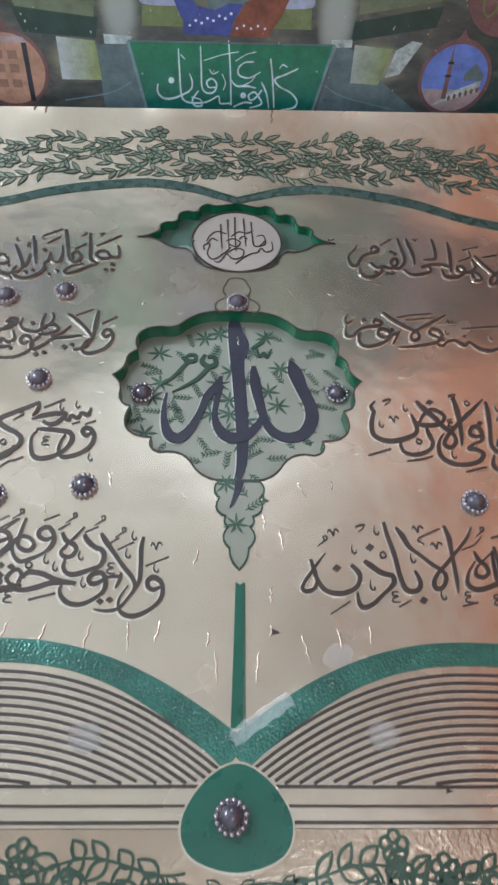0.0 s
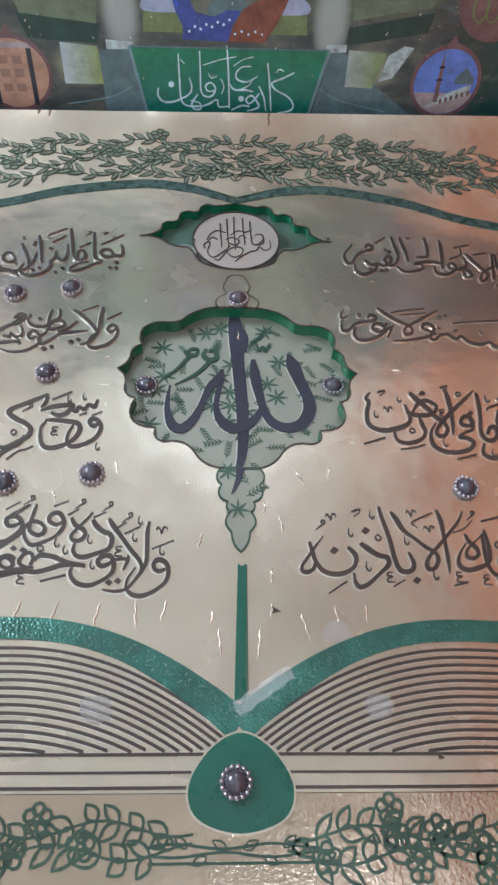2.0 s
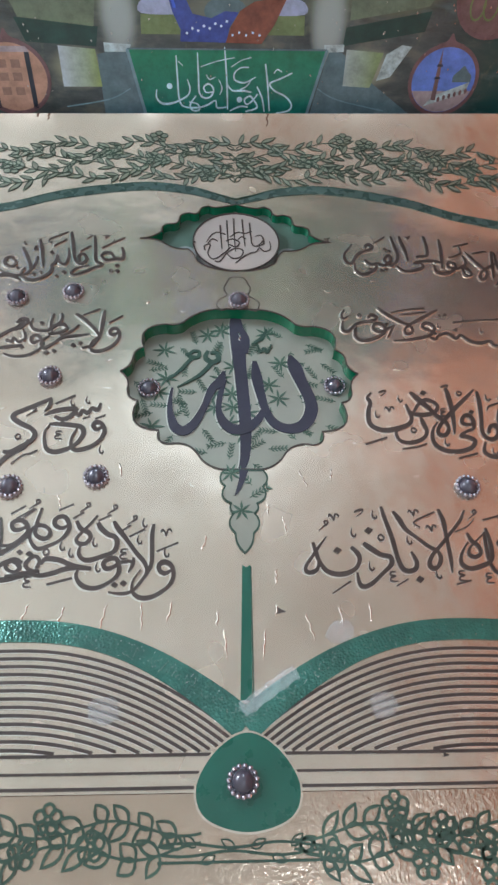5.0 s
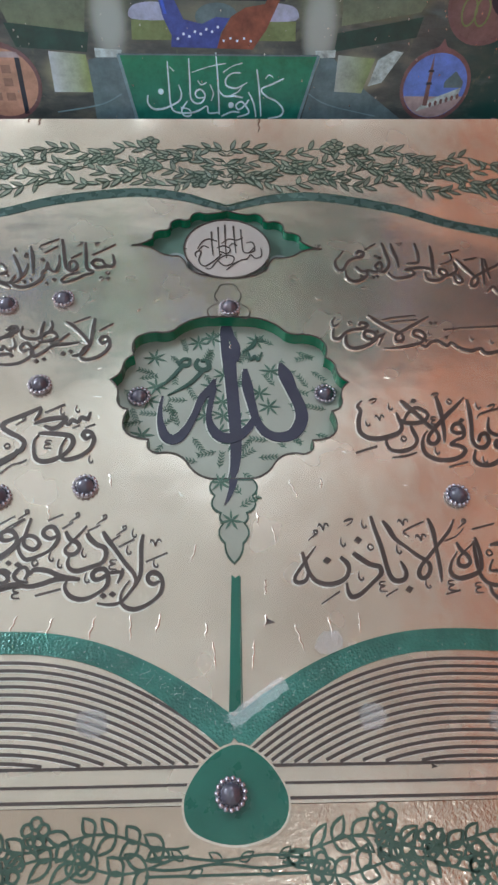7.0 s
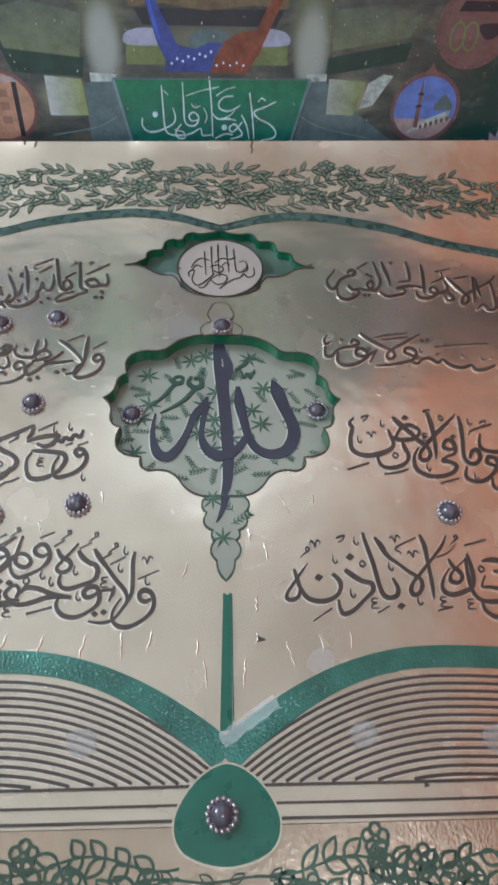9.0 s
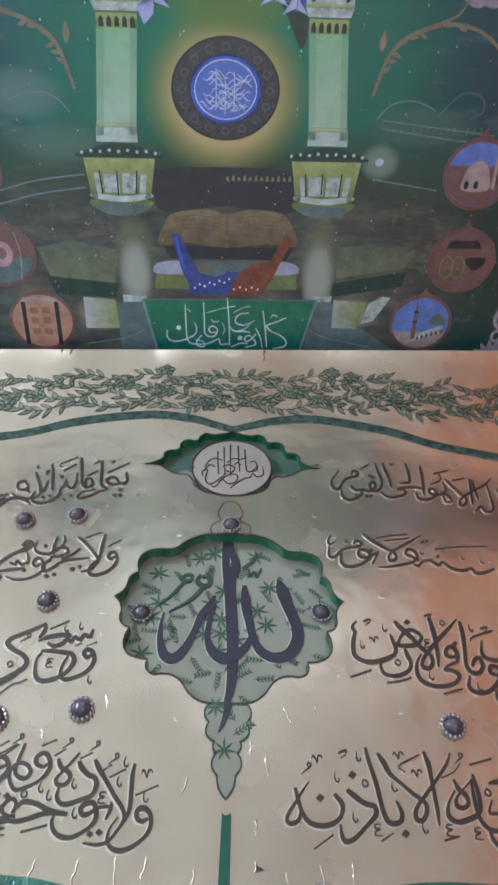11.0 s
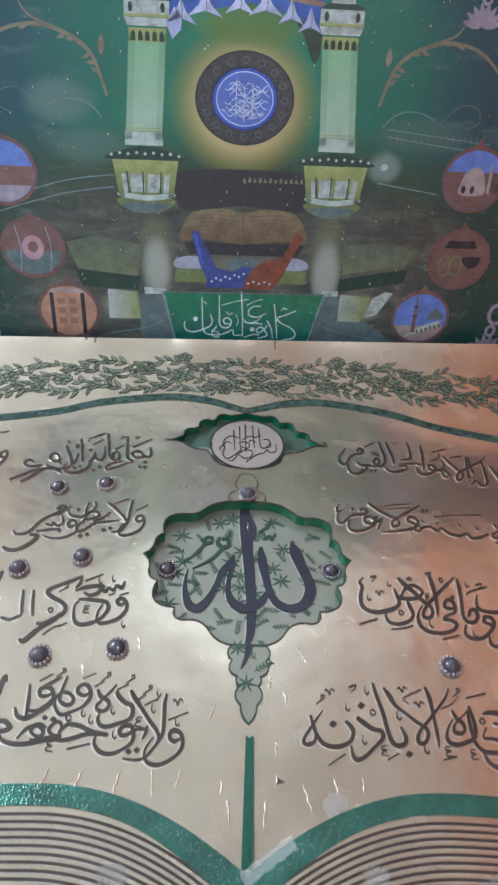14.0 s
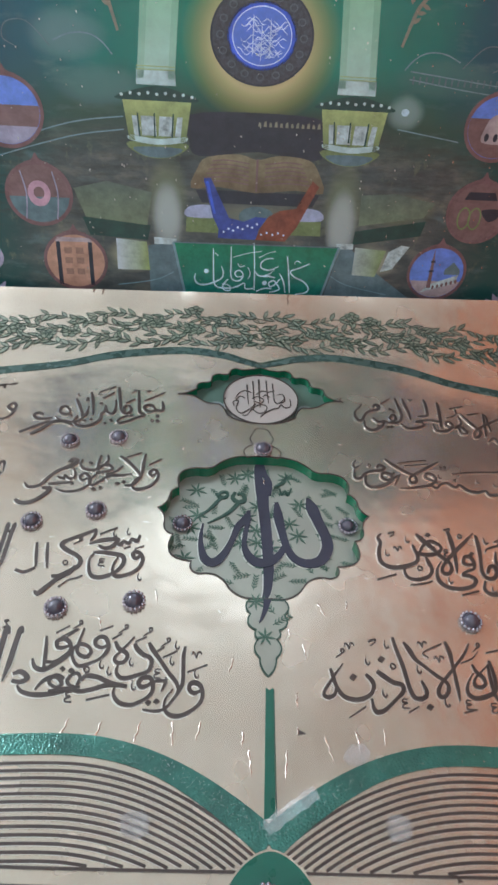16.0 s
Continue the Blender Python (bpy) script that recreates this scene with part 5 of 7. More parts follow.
letter("dal", 254.3, 282.0, -305.5, -297.2, [(0.00, 1.00, 2.4), (0.24, 0.39, 4.8), (0.60, 0.00, 5.3), (1.00, 0.16, 3.8)])
letter("noon", 223.0, 272.3, -324.4, -282.5, [(0.02, 1.00, 2.5), (0.00, 0.61, 3.8), (0.02, 0.23, 3.7), (0.17, 0.02, 4.1), (0.51, 0.00, 5.0), (1.00, 0.07, 4.2)])
letter("bowl", 230.5, 268.4, -339.6, -321.7, [(0.00, 1.00, 2.3), (0.03, 0.43, 3.6), (0.24, 0.07, 4.4), (0.54, 0.00, 4.4), (1.00, 0.34, 3.2)])
letter("ain_tail", 233.6, 269.9, -321.5, -300.3, [(0.13, 1.00, 1.9), (0.00, 0.53, 2.4), (0.24, 0.48, 3.3), (0.64, 0.29, 4.2), (1.00, 0.00, 2.8)])
# further words of the west page
letter("yeh", -297.2, -246.4, 10.1, 37.7, [(0.00, 0.00, 4.2), (0.23, 0.40, 6.0), (0.46, 0.89, 6.1), (0.73, 1.00, 7.0), (1.00, 0.72, 3.5)])
letter("reh", -312.1, -277.6, 13.3, 37.7, [(0.00, 0.00, 4.2), (0.44, 0.42, 5.1), (1.00, 1.00, 3.5)])
letter("loop", -300.4, -275.8, 39.9, 51.7, [(0.48, 0.76, 3.5), (0.18, 1.00, 5.3), (0.00, 0.51, 5.3), (0.32, 0.00, 5.2), (1.00, 0.28, 3.5)])
letter("ain", -283.6, -231.6, -77.6, -34.1, [(0.00, 0.14, 3.0), (0.10, 0.00, 4.5), (0.34, 0.08, 5.3), (0.55, 0.49, 5.4), (0.77, 0.73, 5.5), (0.97, 0.83, 5.6), (1.00, 0.99, 4.0), (0.83, 1.00, 2.4)])
letter("meem", -256.5, -228.3, -72.0, -66.9, [(0.00, 0.00, 3.8), (0.50, 0.50, 5.4), (1.00, 1.00, 3.1)])
letter("waw", -288.9, -253.0, -102.0, -78.5, [(0.00, 0.17, 3.7), (0.20, 0.00, 5.1), (0.52, 0.06, 5.1), (0.86, 0.52, 5.2), (1.00, 0.98, 5.3), (0.74, 1.00, 3.0)])
letter("alif", -249.3, -243.6, -188.6, -157.7, [(0.00, 1.00, 2.7), (0.51, 0.49, 4.0), (1.00, 0.00, 2.6)])
letter("alif", -237.8, -231.5, -189.6, -157.2, [(0.00, 1.00, 2.7), (0.44, 0.51, 4.0), (1.00, 0.00, 2.6)])
letter("yeh", -264.2, -243.9, -196.2, -190.1, [(0.00, 0.41, 3.2), (0.49, 0.00, 3.8), (1.00, 1.00, 2.6)])
letter("kaf", -238.1, -201.8, -221.1, -186.4, [(1.00, 1.00, 5.2), (0.85, 0.75, 5.2), (0.47, 0.43, 5.1), (0.13, 0.00, 5.6), (0.00, 0.07, 2.5)])
letter("alif", -214.1, -209.9, -304.0, -269.3, [(0.00, 1.00, 2.3), (0.68, 0.47, 3.9), (1.00, 0.00, 2.2)])
letter("waw", -222.3, -187.1, -304.0, -287.3, [(0.00, 0.63, 2.2), (0.11, 0.16, 4.4), (0.35, 0.00, 4.9), (0.65, 0.36, 4.4), (1.00, 1.00, 2.2)])
letter("zah", -213.4, -190.1, -323.5, -310.5, [(0.00, 0.00, 1.6), (0.29, 0.73, 4.3), (0.71, 1.00, 4.3), (1.00, 0.58, 4.3), (0.90, 0.12, 2.6)])
letter("feh", -230.2, -180.0, -328.4, -320.0, [(1.00, 0.73, 3.2), (0.63, 0.16, 4.7), (0.33, 0.00, 4.7), (0.09, 0.36, 3.7), (0.00, 1.00, 2.1)])
letter("ain", -237.0, -222.8, -316.7, -306.7, [(0.00, 0.76, 3.2), (0.47, 1.00, 4.9), (1.00, 0.45, 5.4), (0.64, 0.00, 4.3), (0.04, 0.09, 3.2)])
for ends in (
        [(225.6, -270.4, 2.2), (247.2, -264.6, 2.2)],
        [(96.1, -329.4, 2.0), (79.3, -340.4, 1.5)],
        [(181.1, -262.3, 1.7), (165.1, -269.8, 2.2), (160.2, -273.7, 1.6), (165.4, -277.7, 1.1)],
        [(197.3, -282.2, 1.6), (209.3, -277.2, 1.6), (217.3, -269.2, 1.1)],
        [(189.5, -332.5, 2.0), (202.8, -329.0, 2.0)],
        [(136.3, -333.7, 2.0), (147.1, -327.6, 1.5)],
        [(-163.8, -261.7, 2.1), (-151.0, -255.5, 1.6)],
        [(-205.8, -265.6, 2.1), (-193.7, -257.2, 1.6)],
        [(-200.1, -270.1, 2.1), (-185.7, -260.0, 1.6)],
        [(-150.1, -270.1, 2.1), (-140.9, -263.4, 1.6)],
        [(-127.3, -272.3, 2.1), (-116.3, -266.2, 1.6)],
        [(-105.8, -282.3, 2.1), (-97.8, -276.2, 1.6)],
        [(-98.4, -287.7, 2.1), (-84.9, -280.1, 2.1)],
        [(-73.6, -301.7, 2.0), (-54.7, -293.2, 1.6)],
        [(-165.0, -331.9, 2.4), (-144.0, -326.0, 2.0)],
        [(125.6, -188.0, 2.4), (148.0, -179.9, 2.5)],
        [(216.2, -203.7, 2.4), (236.1, -197.8, 2.4)],
        [(283.9, -131.6, 2.6), (261.0, -139.8, 2.6), (256.8, -145.5, 1.3)],
        [(161.6, -193.0, 1.8), (176.0, -191.0, 2.4), (186.9, -187.0, 1.8)],
        [(168.3, 104.2, 1.7), (183.1, 115.8, 2.6)],
        [(289.0, 89.8, 2.5), (306.2, 94.3, 2.5)],
        [(266.5, 101.1, 2.5), (286.9, 107.8, 2.6)],
        [(257.9, 81.0, 1.7), (273.4, 89.3, 2.5), (274.3, 101.4, 1.7)],
        [(243.5, -24.2, 2.2), (273.6, -20.2, 2.2), (306.8, -17.8, 2.3)],
        [(174.2, -11.1, 1.5), (191.1, -6.4, 2.3), (214.5, -3.3, 2.3)],
        [(183.5, -14.3, 1.5), (215.4, -9.4, 2.3)],
        [(157.4, 40.2, 0.8), (164.2, 40.4, 0.8)],
        [(-222.7, 100.0, 2.4), (-202.3, 112.5, 2.5)],
        [(-216.8, 86.5, 2.4), (-202.6, 99.6, 2.4)],
        [(-184.8, 78.8, 2.4), (-172.7, 88.8, 2.4)],
        [(-160.4, 85.3, 2.4), (-134.2, 104.7, 2.5)],
        [(-169.5, -22.5, 2.1), (-151.5, -12.9, 2.2)],
        [(-140.8, -33.5, 2.1), (-125.8, -22.4, 2.1)],
        [(-183.1, -142.9, 2.5), (-164.4, -132.3, 2.5)],
        [(-154.2, -161.0, 1.8), (-146.8, -157.6, 1.8)],
        [(-142.0, -160.9, 1.8), (-132.0, -156.1, 1.8)],
        [(-215.1, -213.2, 1.7), (-206.2, -203.9, 1.7), (-198.7, -201.4, 2.3), (-192.4, -197.6, 1.7)],
        [(-195.1, -270.1, 1.6), (-184.2, -260.0, 1.6)],
):
    vowel(ends)
signs("damma", (76.8, -277.0), (216.9, -265.8), (-139.9, -259.5), (-115.3, -261.7), (-96.6, -272.4), (-185.8, -256.6), (-204.7, -154.0), (-176.4, 103.4), (-233.4, -34.5))
signs("crown", (86.4, -267.4), (161.3, -262.9), (175.8, -278.3), (-65.7, -282.9), (154.8, -145.1), (212.8, 115.7), (111.4, 109.5))
signs("comma", (123.9, -265.7), (102.6, -283.7), (153.0, -291.0), (115.5, -316.1), (174.4, -323.6), (-89.6, -291.0), (-128.5, -293.5), (-156.5, -297.2), (-123.5, -317.0), (-65.1, -303.3), (-85.8, -274.6), (167.2, -132.2), (141.1, -152.2), (260.2, -129.7), (207.1, -185.5), (253.6, -195.7), (-166.6, -141.4), (-151.8, -138.4), (-132.7, -197.2), (-148.3, -303.5), (130.6, -38.9), (182.5, -21.2), (226.2, -30.4), (273.5, -36.2), (295.1, -40.8), (-145.7, 98.4), (-250.6, 92.2), (-222.1, 96.1))
signs("ring", (128.0, -288.2), (236.4, -294.0), (231.2, -124.2), (176.2, -171.0), (-169.3, -302.4), (-213.5, -182.5), (-145.5, 47.0), (138.1, -16.1))
signs("hamza", (134.4, -325.5), (196.0, -324.8), (219.9, -327.0), (-101.9, -304.2), (-175.1, -180.2), (210.6, -148.7), (-235.9, 83.0), (-181.3, -329.8))
signs("tick", (150.3, -125.2), (110.4, -263.4), (-156.4, 105.0), (274.9, -131.0), (217.4, -117.1))
for u, v, s in ((87.2, -300.6, 3.4), (117.4, -281.0, 3.5), (157.7, -327.7, 3.3), (-107.6, -332.2, 2.8), (-100.1, -330.8, 2.8), (-183.6, -303.9, 2.9), (-192.1, -302.3, 2.5), (193.4, -123.9, 3.3), (239.8, -147.8, 2.8), (-139.2, 56.5, 2.8), (-138.4, 47.2, 2.8), (-217.2, 75.9, 2.8), (-199.2, 43.8, 2.7), (-206.6, 37.2, 2.2), (-233.1, 40.2, 2.7), (-225.3, 43.1, 2.2), (-212.2, -34.9, 2.5), (-175.0, -66.0, 2.9), (-167.7, -62.8, 2.4), (-201.8, -76.5, 2.9), (-194.0, -74.0, 2.4), (-228.8, -69.2, 2.4), (159.6, 59.0, 2.3), (181.0, 93.6, 2.4), (185.5, 90.7, 2.4), (173.0, 57.4, 2.3), (178.6, 58.5, 2.3), (167.5, -28.2, 2.1), (244.7, -35.1, 2.1), (230.3, -14.2, 2.2), (236.3, -13.2, 2.2), (-253.2, 49.6, 2.2)):
    letter_dot(u, v, s)


# fine lettering on the oval plate
def fine(name, u0, u1, v0, v1, form):
    pts = [(0.001 * (u0 + (u1 - u0) * x), 0.001 * (v0 + (v1 - v0) * y), 0.00062 * w) for x, y, w in form]
    part("fine_lettering", stroke(bmesh.new(), pts, -0.0009, -0.0004, steps=5, climb=0.0003), INK, panel)


fine("stroke", -19.6, -17.2, 90.7, 133.0, [(0.00, 1.00, 3.4), (0.36, 0.54, 2.5), (1.00, 0.00, 1.6)])
fine("stroke", -11.3, -9.1, 91.9, 141.7, [(0.00, 1.00, 3.4), (0.35, 0.54, 2.5), (1.00, 0.00, 1.6)])
fine("stroke", -2.8, -0.9, 86.3, 146.2, [(0.00, 1.00, 3.5), (0.32, 0.46, 2.5), (1.00, 0.00, 1.6)])
fine("stroke", 7.8, 10.7, 95.5, 144.5, [(0.00, 1.00, 3.5), (0.39, 0.49, 2.5), (1.00, 0.00, 1.6)])
fine("stroke", 16.9, 33.6, 97.0, 138.5, [(0.00, 1.00, 3.4), (0.06, 0.48, 2.5), (0.17, 0.04, 2.5), (0.57, 0.00, 2.5), (1.00, 0.25, 1.7)])
fine("stroke", -1.0, 41.4, 66.1, 105.4, [(0.99, 1.00, 1.7), (1.00, 0.65, 2.5), (0.82, 0.54, 2.5), (0.69, 0.69, 2.5), (0.59, 0.51, 2.4), (0.43, 0.45, 2.4), (0.22, 0.27, 2.4), (0.00, 0.00, 1.6)])
fine("stroke", -35.7, -12.6, 102.0, 119.6, [(0.00, 0.00, 1.6), (0.23, 0.70, 2.5), (0.58, 1.00, 2.5), (1.00, 0.79, 1.7)])
fine("stroke", -38.3, -7.0, 72.0, 97.2, [(0.03, 0.60, 2.4), (0.00, 0.91, 2.5), (0.22, 1.00, 2.5), (0.14, 0.37, 2.4), (0.36, 0.00, 2.4), (0.74, 0.40, 2.4), (1.00, 0.83, 1.6)])
fine("stroke", -25.8, 7.9, 68.4, 91.2, [(0.00, 0.03, 2.4), (0.18, 0.00, 2.4), (0.44, 0.64, 2.4), (0.72, 1.00, 2.5), (1.00, 0.88, 2.4), (0.94, 0.41, 2.4), (0.66, 0.23, 2.4), (0.42, 0.60, 1.6)])
fine("stroke", -7.0, 19.4, 111.9, 123.0, [(0.00, 0.00, 1.7), (0.34, 0.76, 2.5), (0.68, 0.60, 2.5), (1.00, 1.00, 1.7)])
fine("stroke", -12.5, 3.9, 94.2, 108.0, [(0.00, 0.69, 1.7), (0.50, 1.00, 2.5), (1.00, 0.58, 2.5), (0.75, 0.00, 2.5), (0.25, 0.27, 1.6)])
fine("stroke", 23.4, 33.5, 96.0, 115.2, [(0.00, 0.93, 1.7), (0.76, 1.00, 2.5), (1.00, 0.27, 2.5), (0.24, 0.00, 1.6)])
fine("stroke", -34.3, -22.1, 99.1, 107.2, [(1.00, 0.54, 1.7), (0.44, 1.00, 2.5), (0.00, 0.00, 1.6)])
fine("stroke", 2.6, 12.3, 107.2, 112.4, [(1.00, 0.25, 1.7), (0.43, 1.00, 2.5), (0.00, 0.00, 1.7)])

# ---- leaf borders ----


def vine(name, spread, middle, rows, gap, sway, step, size, wide, bloom, seed, z, w, fills):
    """Rows of winding stems with pairs of outlined leaves and small blooms."""
    r = random.Random(seed)
    line, fill = bmesh.new(), bmesh.new()
    count = 0

    def outline(o):
        nonlocal count
        zz = z + 0.00004 * (count % 25)
        count += 1
        ring(line, grown(o, w / 2), grown(o, -w / 2), zz, zz + 0.0007)
        if r.random() < fills:
            slab(fill, grown(o, -w / 2), zz - 0.0001, zz + 0.0002)

    for row in range(rows):
        def stem(u):
            return middle(u) + (row - (rows - 1) / 2) * gap + sway * math.sin(abs(u) * 62 + row * 2.1)
        n = int((spread[1] - spread[0]) / 0.004)
        us = [spread[0] + (spread[1] - spread[0]) * i / n for i in range(n + 1)]
        stroke(line, [(u, stem(u), w * 0.8) for u in us], z, z + 0.0006 + 0.00003 * row, steps=0)
        u = spread[0] + r.uniform(0, step)
        while u < spread[1]:
            s = 1 if u > 0 else -1
            lean = math.atan2(stem(u + 0.002) - stem(u - 0.002), 0.004) + (0 if s > 0 else math.pi)
            for side in (-1, 1):
                if r.random() < 0.9:
                    outline(lens_shape(u, stem(u), lean + side * r.uniform(0.45, 1.0), size * r.uniform(0.75, 1.15), size * wide * r.uniform(0.8, 1.1), 5))
            if r.random() < bloom:
                k = size * 0.55
                cu, cv = u + step * 0.4, stem(u) + r.choice((-1, 1)) * k * 1.2
                for q in range(5):
                    a = q * 1.257 + 0.3
                    outline(ellipse(cu + k * 0.62 * math.cos(a), cv + k * 0.62 * math.sin(a), k * 0.42, k * 0.42, 8))
            u += step * r.uniform(0.85, 1.15)
    for v in list(line.verts) + list(fill.verts):
        u, w2, h = curl(v.co.x, v.co.y)
        v.co = Vector((u, w2, v.co.z + h))
    tagged(part(name, line, LEAF_INK if fills else VINE, panel, "dark green outlined leaves"), kind="stuff")
    if fills:
        tagged(part(name + "_fill", fill, LEAF_FILL, panel, "pale green leaf fillings"), kind="stuff")
    else:
        fill.free()


vine("upper_leaf_border", (-0.48, 0.5), lambda u: 0.262 + 0.03 * u - 0.12 * max(0.0, abs(u) - 0.2), 4, 0.022, 0.008, 0.0145, 0.022, 0.15, 0.08, 3, 0.0003, 0.00105, 1.0)
vine("lower_leaf_border", (-0.48, -0.03), lambda u: -0.5195, 2, 0.014, 0.005, 0.0165, 0.0175, 0.27, 0.18, 5, 0.0008, 0.0021, 0.0)
vine("lower_leaf_border", (0.036, 0.5), lambda u: -0.5235, 2, 0.014, 0.005, 0.0165, 0.0175, 0.27, 0.18, 8, 0.0008, 0.0021, 0.0)

for k, sway in enumerate((0.0015, -0.0015, 0.0)):
    stem = [(-0.06 + 0.012 * i, -0.5235 - 0.005 * k + sway * math.sin(i * 1.1), 0.0017) for i in range(11)]
    part("border_stem", stroke(bmesh.new(), stem, 0.0008, 0.00135 + 0.00008 * k, steps=4), INK_GREEN, panel, "dark green stem under the drop")
for s in (-1, 1):
    for i, (u, v, a) in enumerate(((0.006, -0.5255, 0.5), (0.02, -0.53, -0.4), (0.034, -0.5245, 0.7))):
        leaf = lens_shape(s * u, v, a if s > 0 else math.pi - a, 0.011, 0.0026)
        part("stem_leaf", ring(bmesh.new(), grown(leaf, 0.0006), grown(leaf, -0.0005), 0.0008, 0.0017), INK_GREEN, panel)
# symmetrical bloom in the middle of the upper border
for s in (-1, 1):
    for i in range(7):
        w0, a = 0.216 + 0.0115 * i, (1.15, 0.35, 0.8, -0.4)[i % 4]
        leaf = [curl(*p)[:2] for p in lens_shape(s * (0.0008 + 0.003 * (i % 2)), w0, a if s > 0 else math.pi - a, 0.017, 0.0028)]
        lift = curl(0.0, w0)[2]
        part("bloom_leaf", ring(bmesh.new(), grown(leaf, 0.0005), grown(leaf, -0.0005), lift + 0.0003, lift + 0.0012 + 0.00004 * i), LEAF_INK, panel)

# ---- creases and tape on the foil ----
def ridge(line, high):
    """A sharp fold in the foil along a line of points (u, v, width)."""
    bm = bmesh.new()
    rows = []
    for i, (x, y, w) in enumerate(line):
        a, b = line[max(0, i - 1)], line[min(len(line) - 1, i + 1)]
        d = math.hypot(b[0] - a[0], b[1] - a[1]) or 1.0
        nx, ny = -(b[1] - a[1]) / d * w * 0.7, (b[0] - a[0]) / d * w * 0.7
        h = high * math.sin(math.pi * (i + 0.3) / (len(line) - 0.4))
        rows.append([bm.verts.new((x + nx * k, y + ny * k, h * z)) for k, z in ((1, 0), (0.5, 0.75), (0, 1), (-0.5, 0.75), (-1, 0))])
    for a, b in zip(rows, rows[1:]):
        for k in range(4):
            bm.faces.new((a[k], a[k + 1], b[k + 1], b[k])).smooth = True
        bm.faces.new((a[4], a[0], b[0], b[4]))
    return bm


# folds in the foil; near-white colour, not plain gold, boosts their glints
CREASE = Mat("whitened_gold_crease", (0.98, 0.97, 0.94), 0.12, 1.0).m
for u, v, a, s in [(0.061, -0.228, 20, 1.2), (0.026, -0.259, 8, 0.9), (0.041, -0.277, 10, 1.3), (0.031, -0.325, -8, 0.9), (-0.032, -0.293, -8, 1.0), (-0.013, -0.383, 6, 1.5), (0.019, -0.383, -6, 1.5), (0.058, -0.369, 14, 1.5), (-0.112, -0.219, 15, 1.0),
                   (-0.115, -0.361, -14, 1.5), (-0.083, -0.359, 2, 1.5), (-0.060, -0.356, -6, 1.1), (0.085, -0.362, 12, 1.3), (0.11, -0.357, 0, 1.0), (-0.15, -0.36, -16, 1.3), (-0.18, -0.358, -18, 1.3), (0.088, -0.222, 0, 0.7), (-0.165, -0.252, 12, 1.0),
                   (-0.02, -0.362, 4, 0.8), (0.002, -0.05, 12, 0.8), (-0.19, -0.06, 30, 0.7), (-0.23, -0.06, 30, 0.8), (-0.1, 0.0, 0, 0.5), (0.03, -0.355, 3, 0.7)]:
    n, k = 0.0082 * s, math.sin(u * 900 + v * 700)
    line = [(0.0, -n, 0.0003), (0.0009 * k, -n * 0.55, 0.0011), (-0.0006 * k, -n * 0.2, 0.0014), (0.0007, n * 0.15, 0.001), (-0.0008 * k, n * 0.6, 0.0013), (0.0004, n, 0.0003)]
    part("crease", ridge(curve(line, 5), 0.0011), CREASE, panel, "short raised crease, whitened for its glint", pose(u, v, 0.0001, 0, 0, a))
dent_rng = random.Random(12)
for _ in range(46):
    u, v = dent_rng.choice((dent_rng.uniform(-0.3, -0.09), dent_rng.uniform(-0.3, 0.32))), dent_rng.uniform(-0.37, 0.03)
    if inside((u, v), grown(medallion_line, 0.006)) or inside((u, v), grown(pend, 0.004)):
        continue
    bm, a, n = bmesh.new(), dent_rng.uniform(0, 3.14), dent_rng.uniform(0.002, 0.0045)
    bow = dent_rng.uniform(-0.5, 0.5)
    stroke(bm, [(-n, 0.0, 0.0003), (-n * 0.3, n * bow, 0.0009), (n * 0.4, n * bow * 0.7, 0.0007), (n, -n * bow * 0.4, 0.0003)], 0.0, 0.0004, steps=4)
    part("dent", bm, CREASE, panel, "tiny dent in the foil, whitened for its glint", pose(u, v, 0.0001, 0, 0, math.degrees(a)))
for u, v in ((-0.106, -0.433), (0.112, -0.431), (0.217, -0.437), (0.083, -0.373)):
    bm = bmesh.new()
    slab(bm, [(x + rng.uniform(-0.002, 0.002), y + rng.uniform(-0.002, 0.002)) for x, y in ellipse(0, 0, 0.0125, 0.011, 9)], 0.0013, 0.0022)
    part("tape_patch", bm, CLEAR, panel, "crumpled clear tape patch", pose(u, v, 0))

tape_rng = random.Random(4)
bm = bmesh.new()
rows = [[bm.verts.new((0.003 + 0.044 * i / 26 - 0.0007 * j, -0.44 + 0.03 * i / 26 + 0.0013 * j + 0.003 * math.sin(i * 0.9 + j) / 4, 0.0021 + tape_rng.uniform(0.0, 0.0011))) for i in range(27)] for j in range(9)]
for a, b in zip(rows, rows[1:]):
    for i in range(26):
        bm.faces.new((a[i], a[i + 1], b[i + 1], b[i]))
tape = part("tape_strip", bm, CLEAR, panel, "crumpled strip of clear tape across the fold")
thick = tape.modifiers.new("thickness", "SOLIDIFY")
thick.thickness = 0.0002
tape.visible_shadow = False

# ---- poster ----
poster = thing("poster", POSTER, "glossy green printed poster of minarets and round vignettes", "poster")


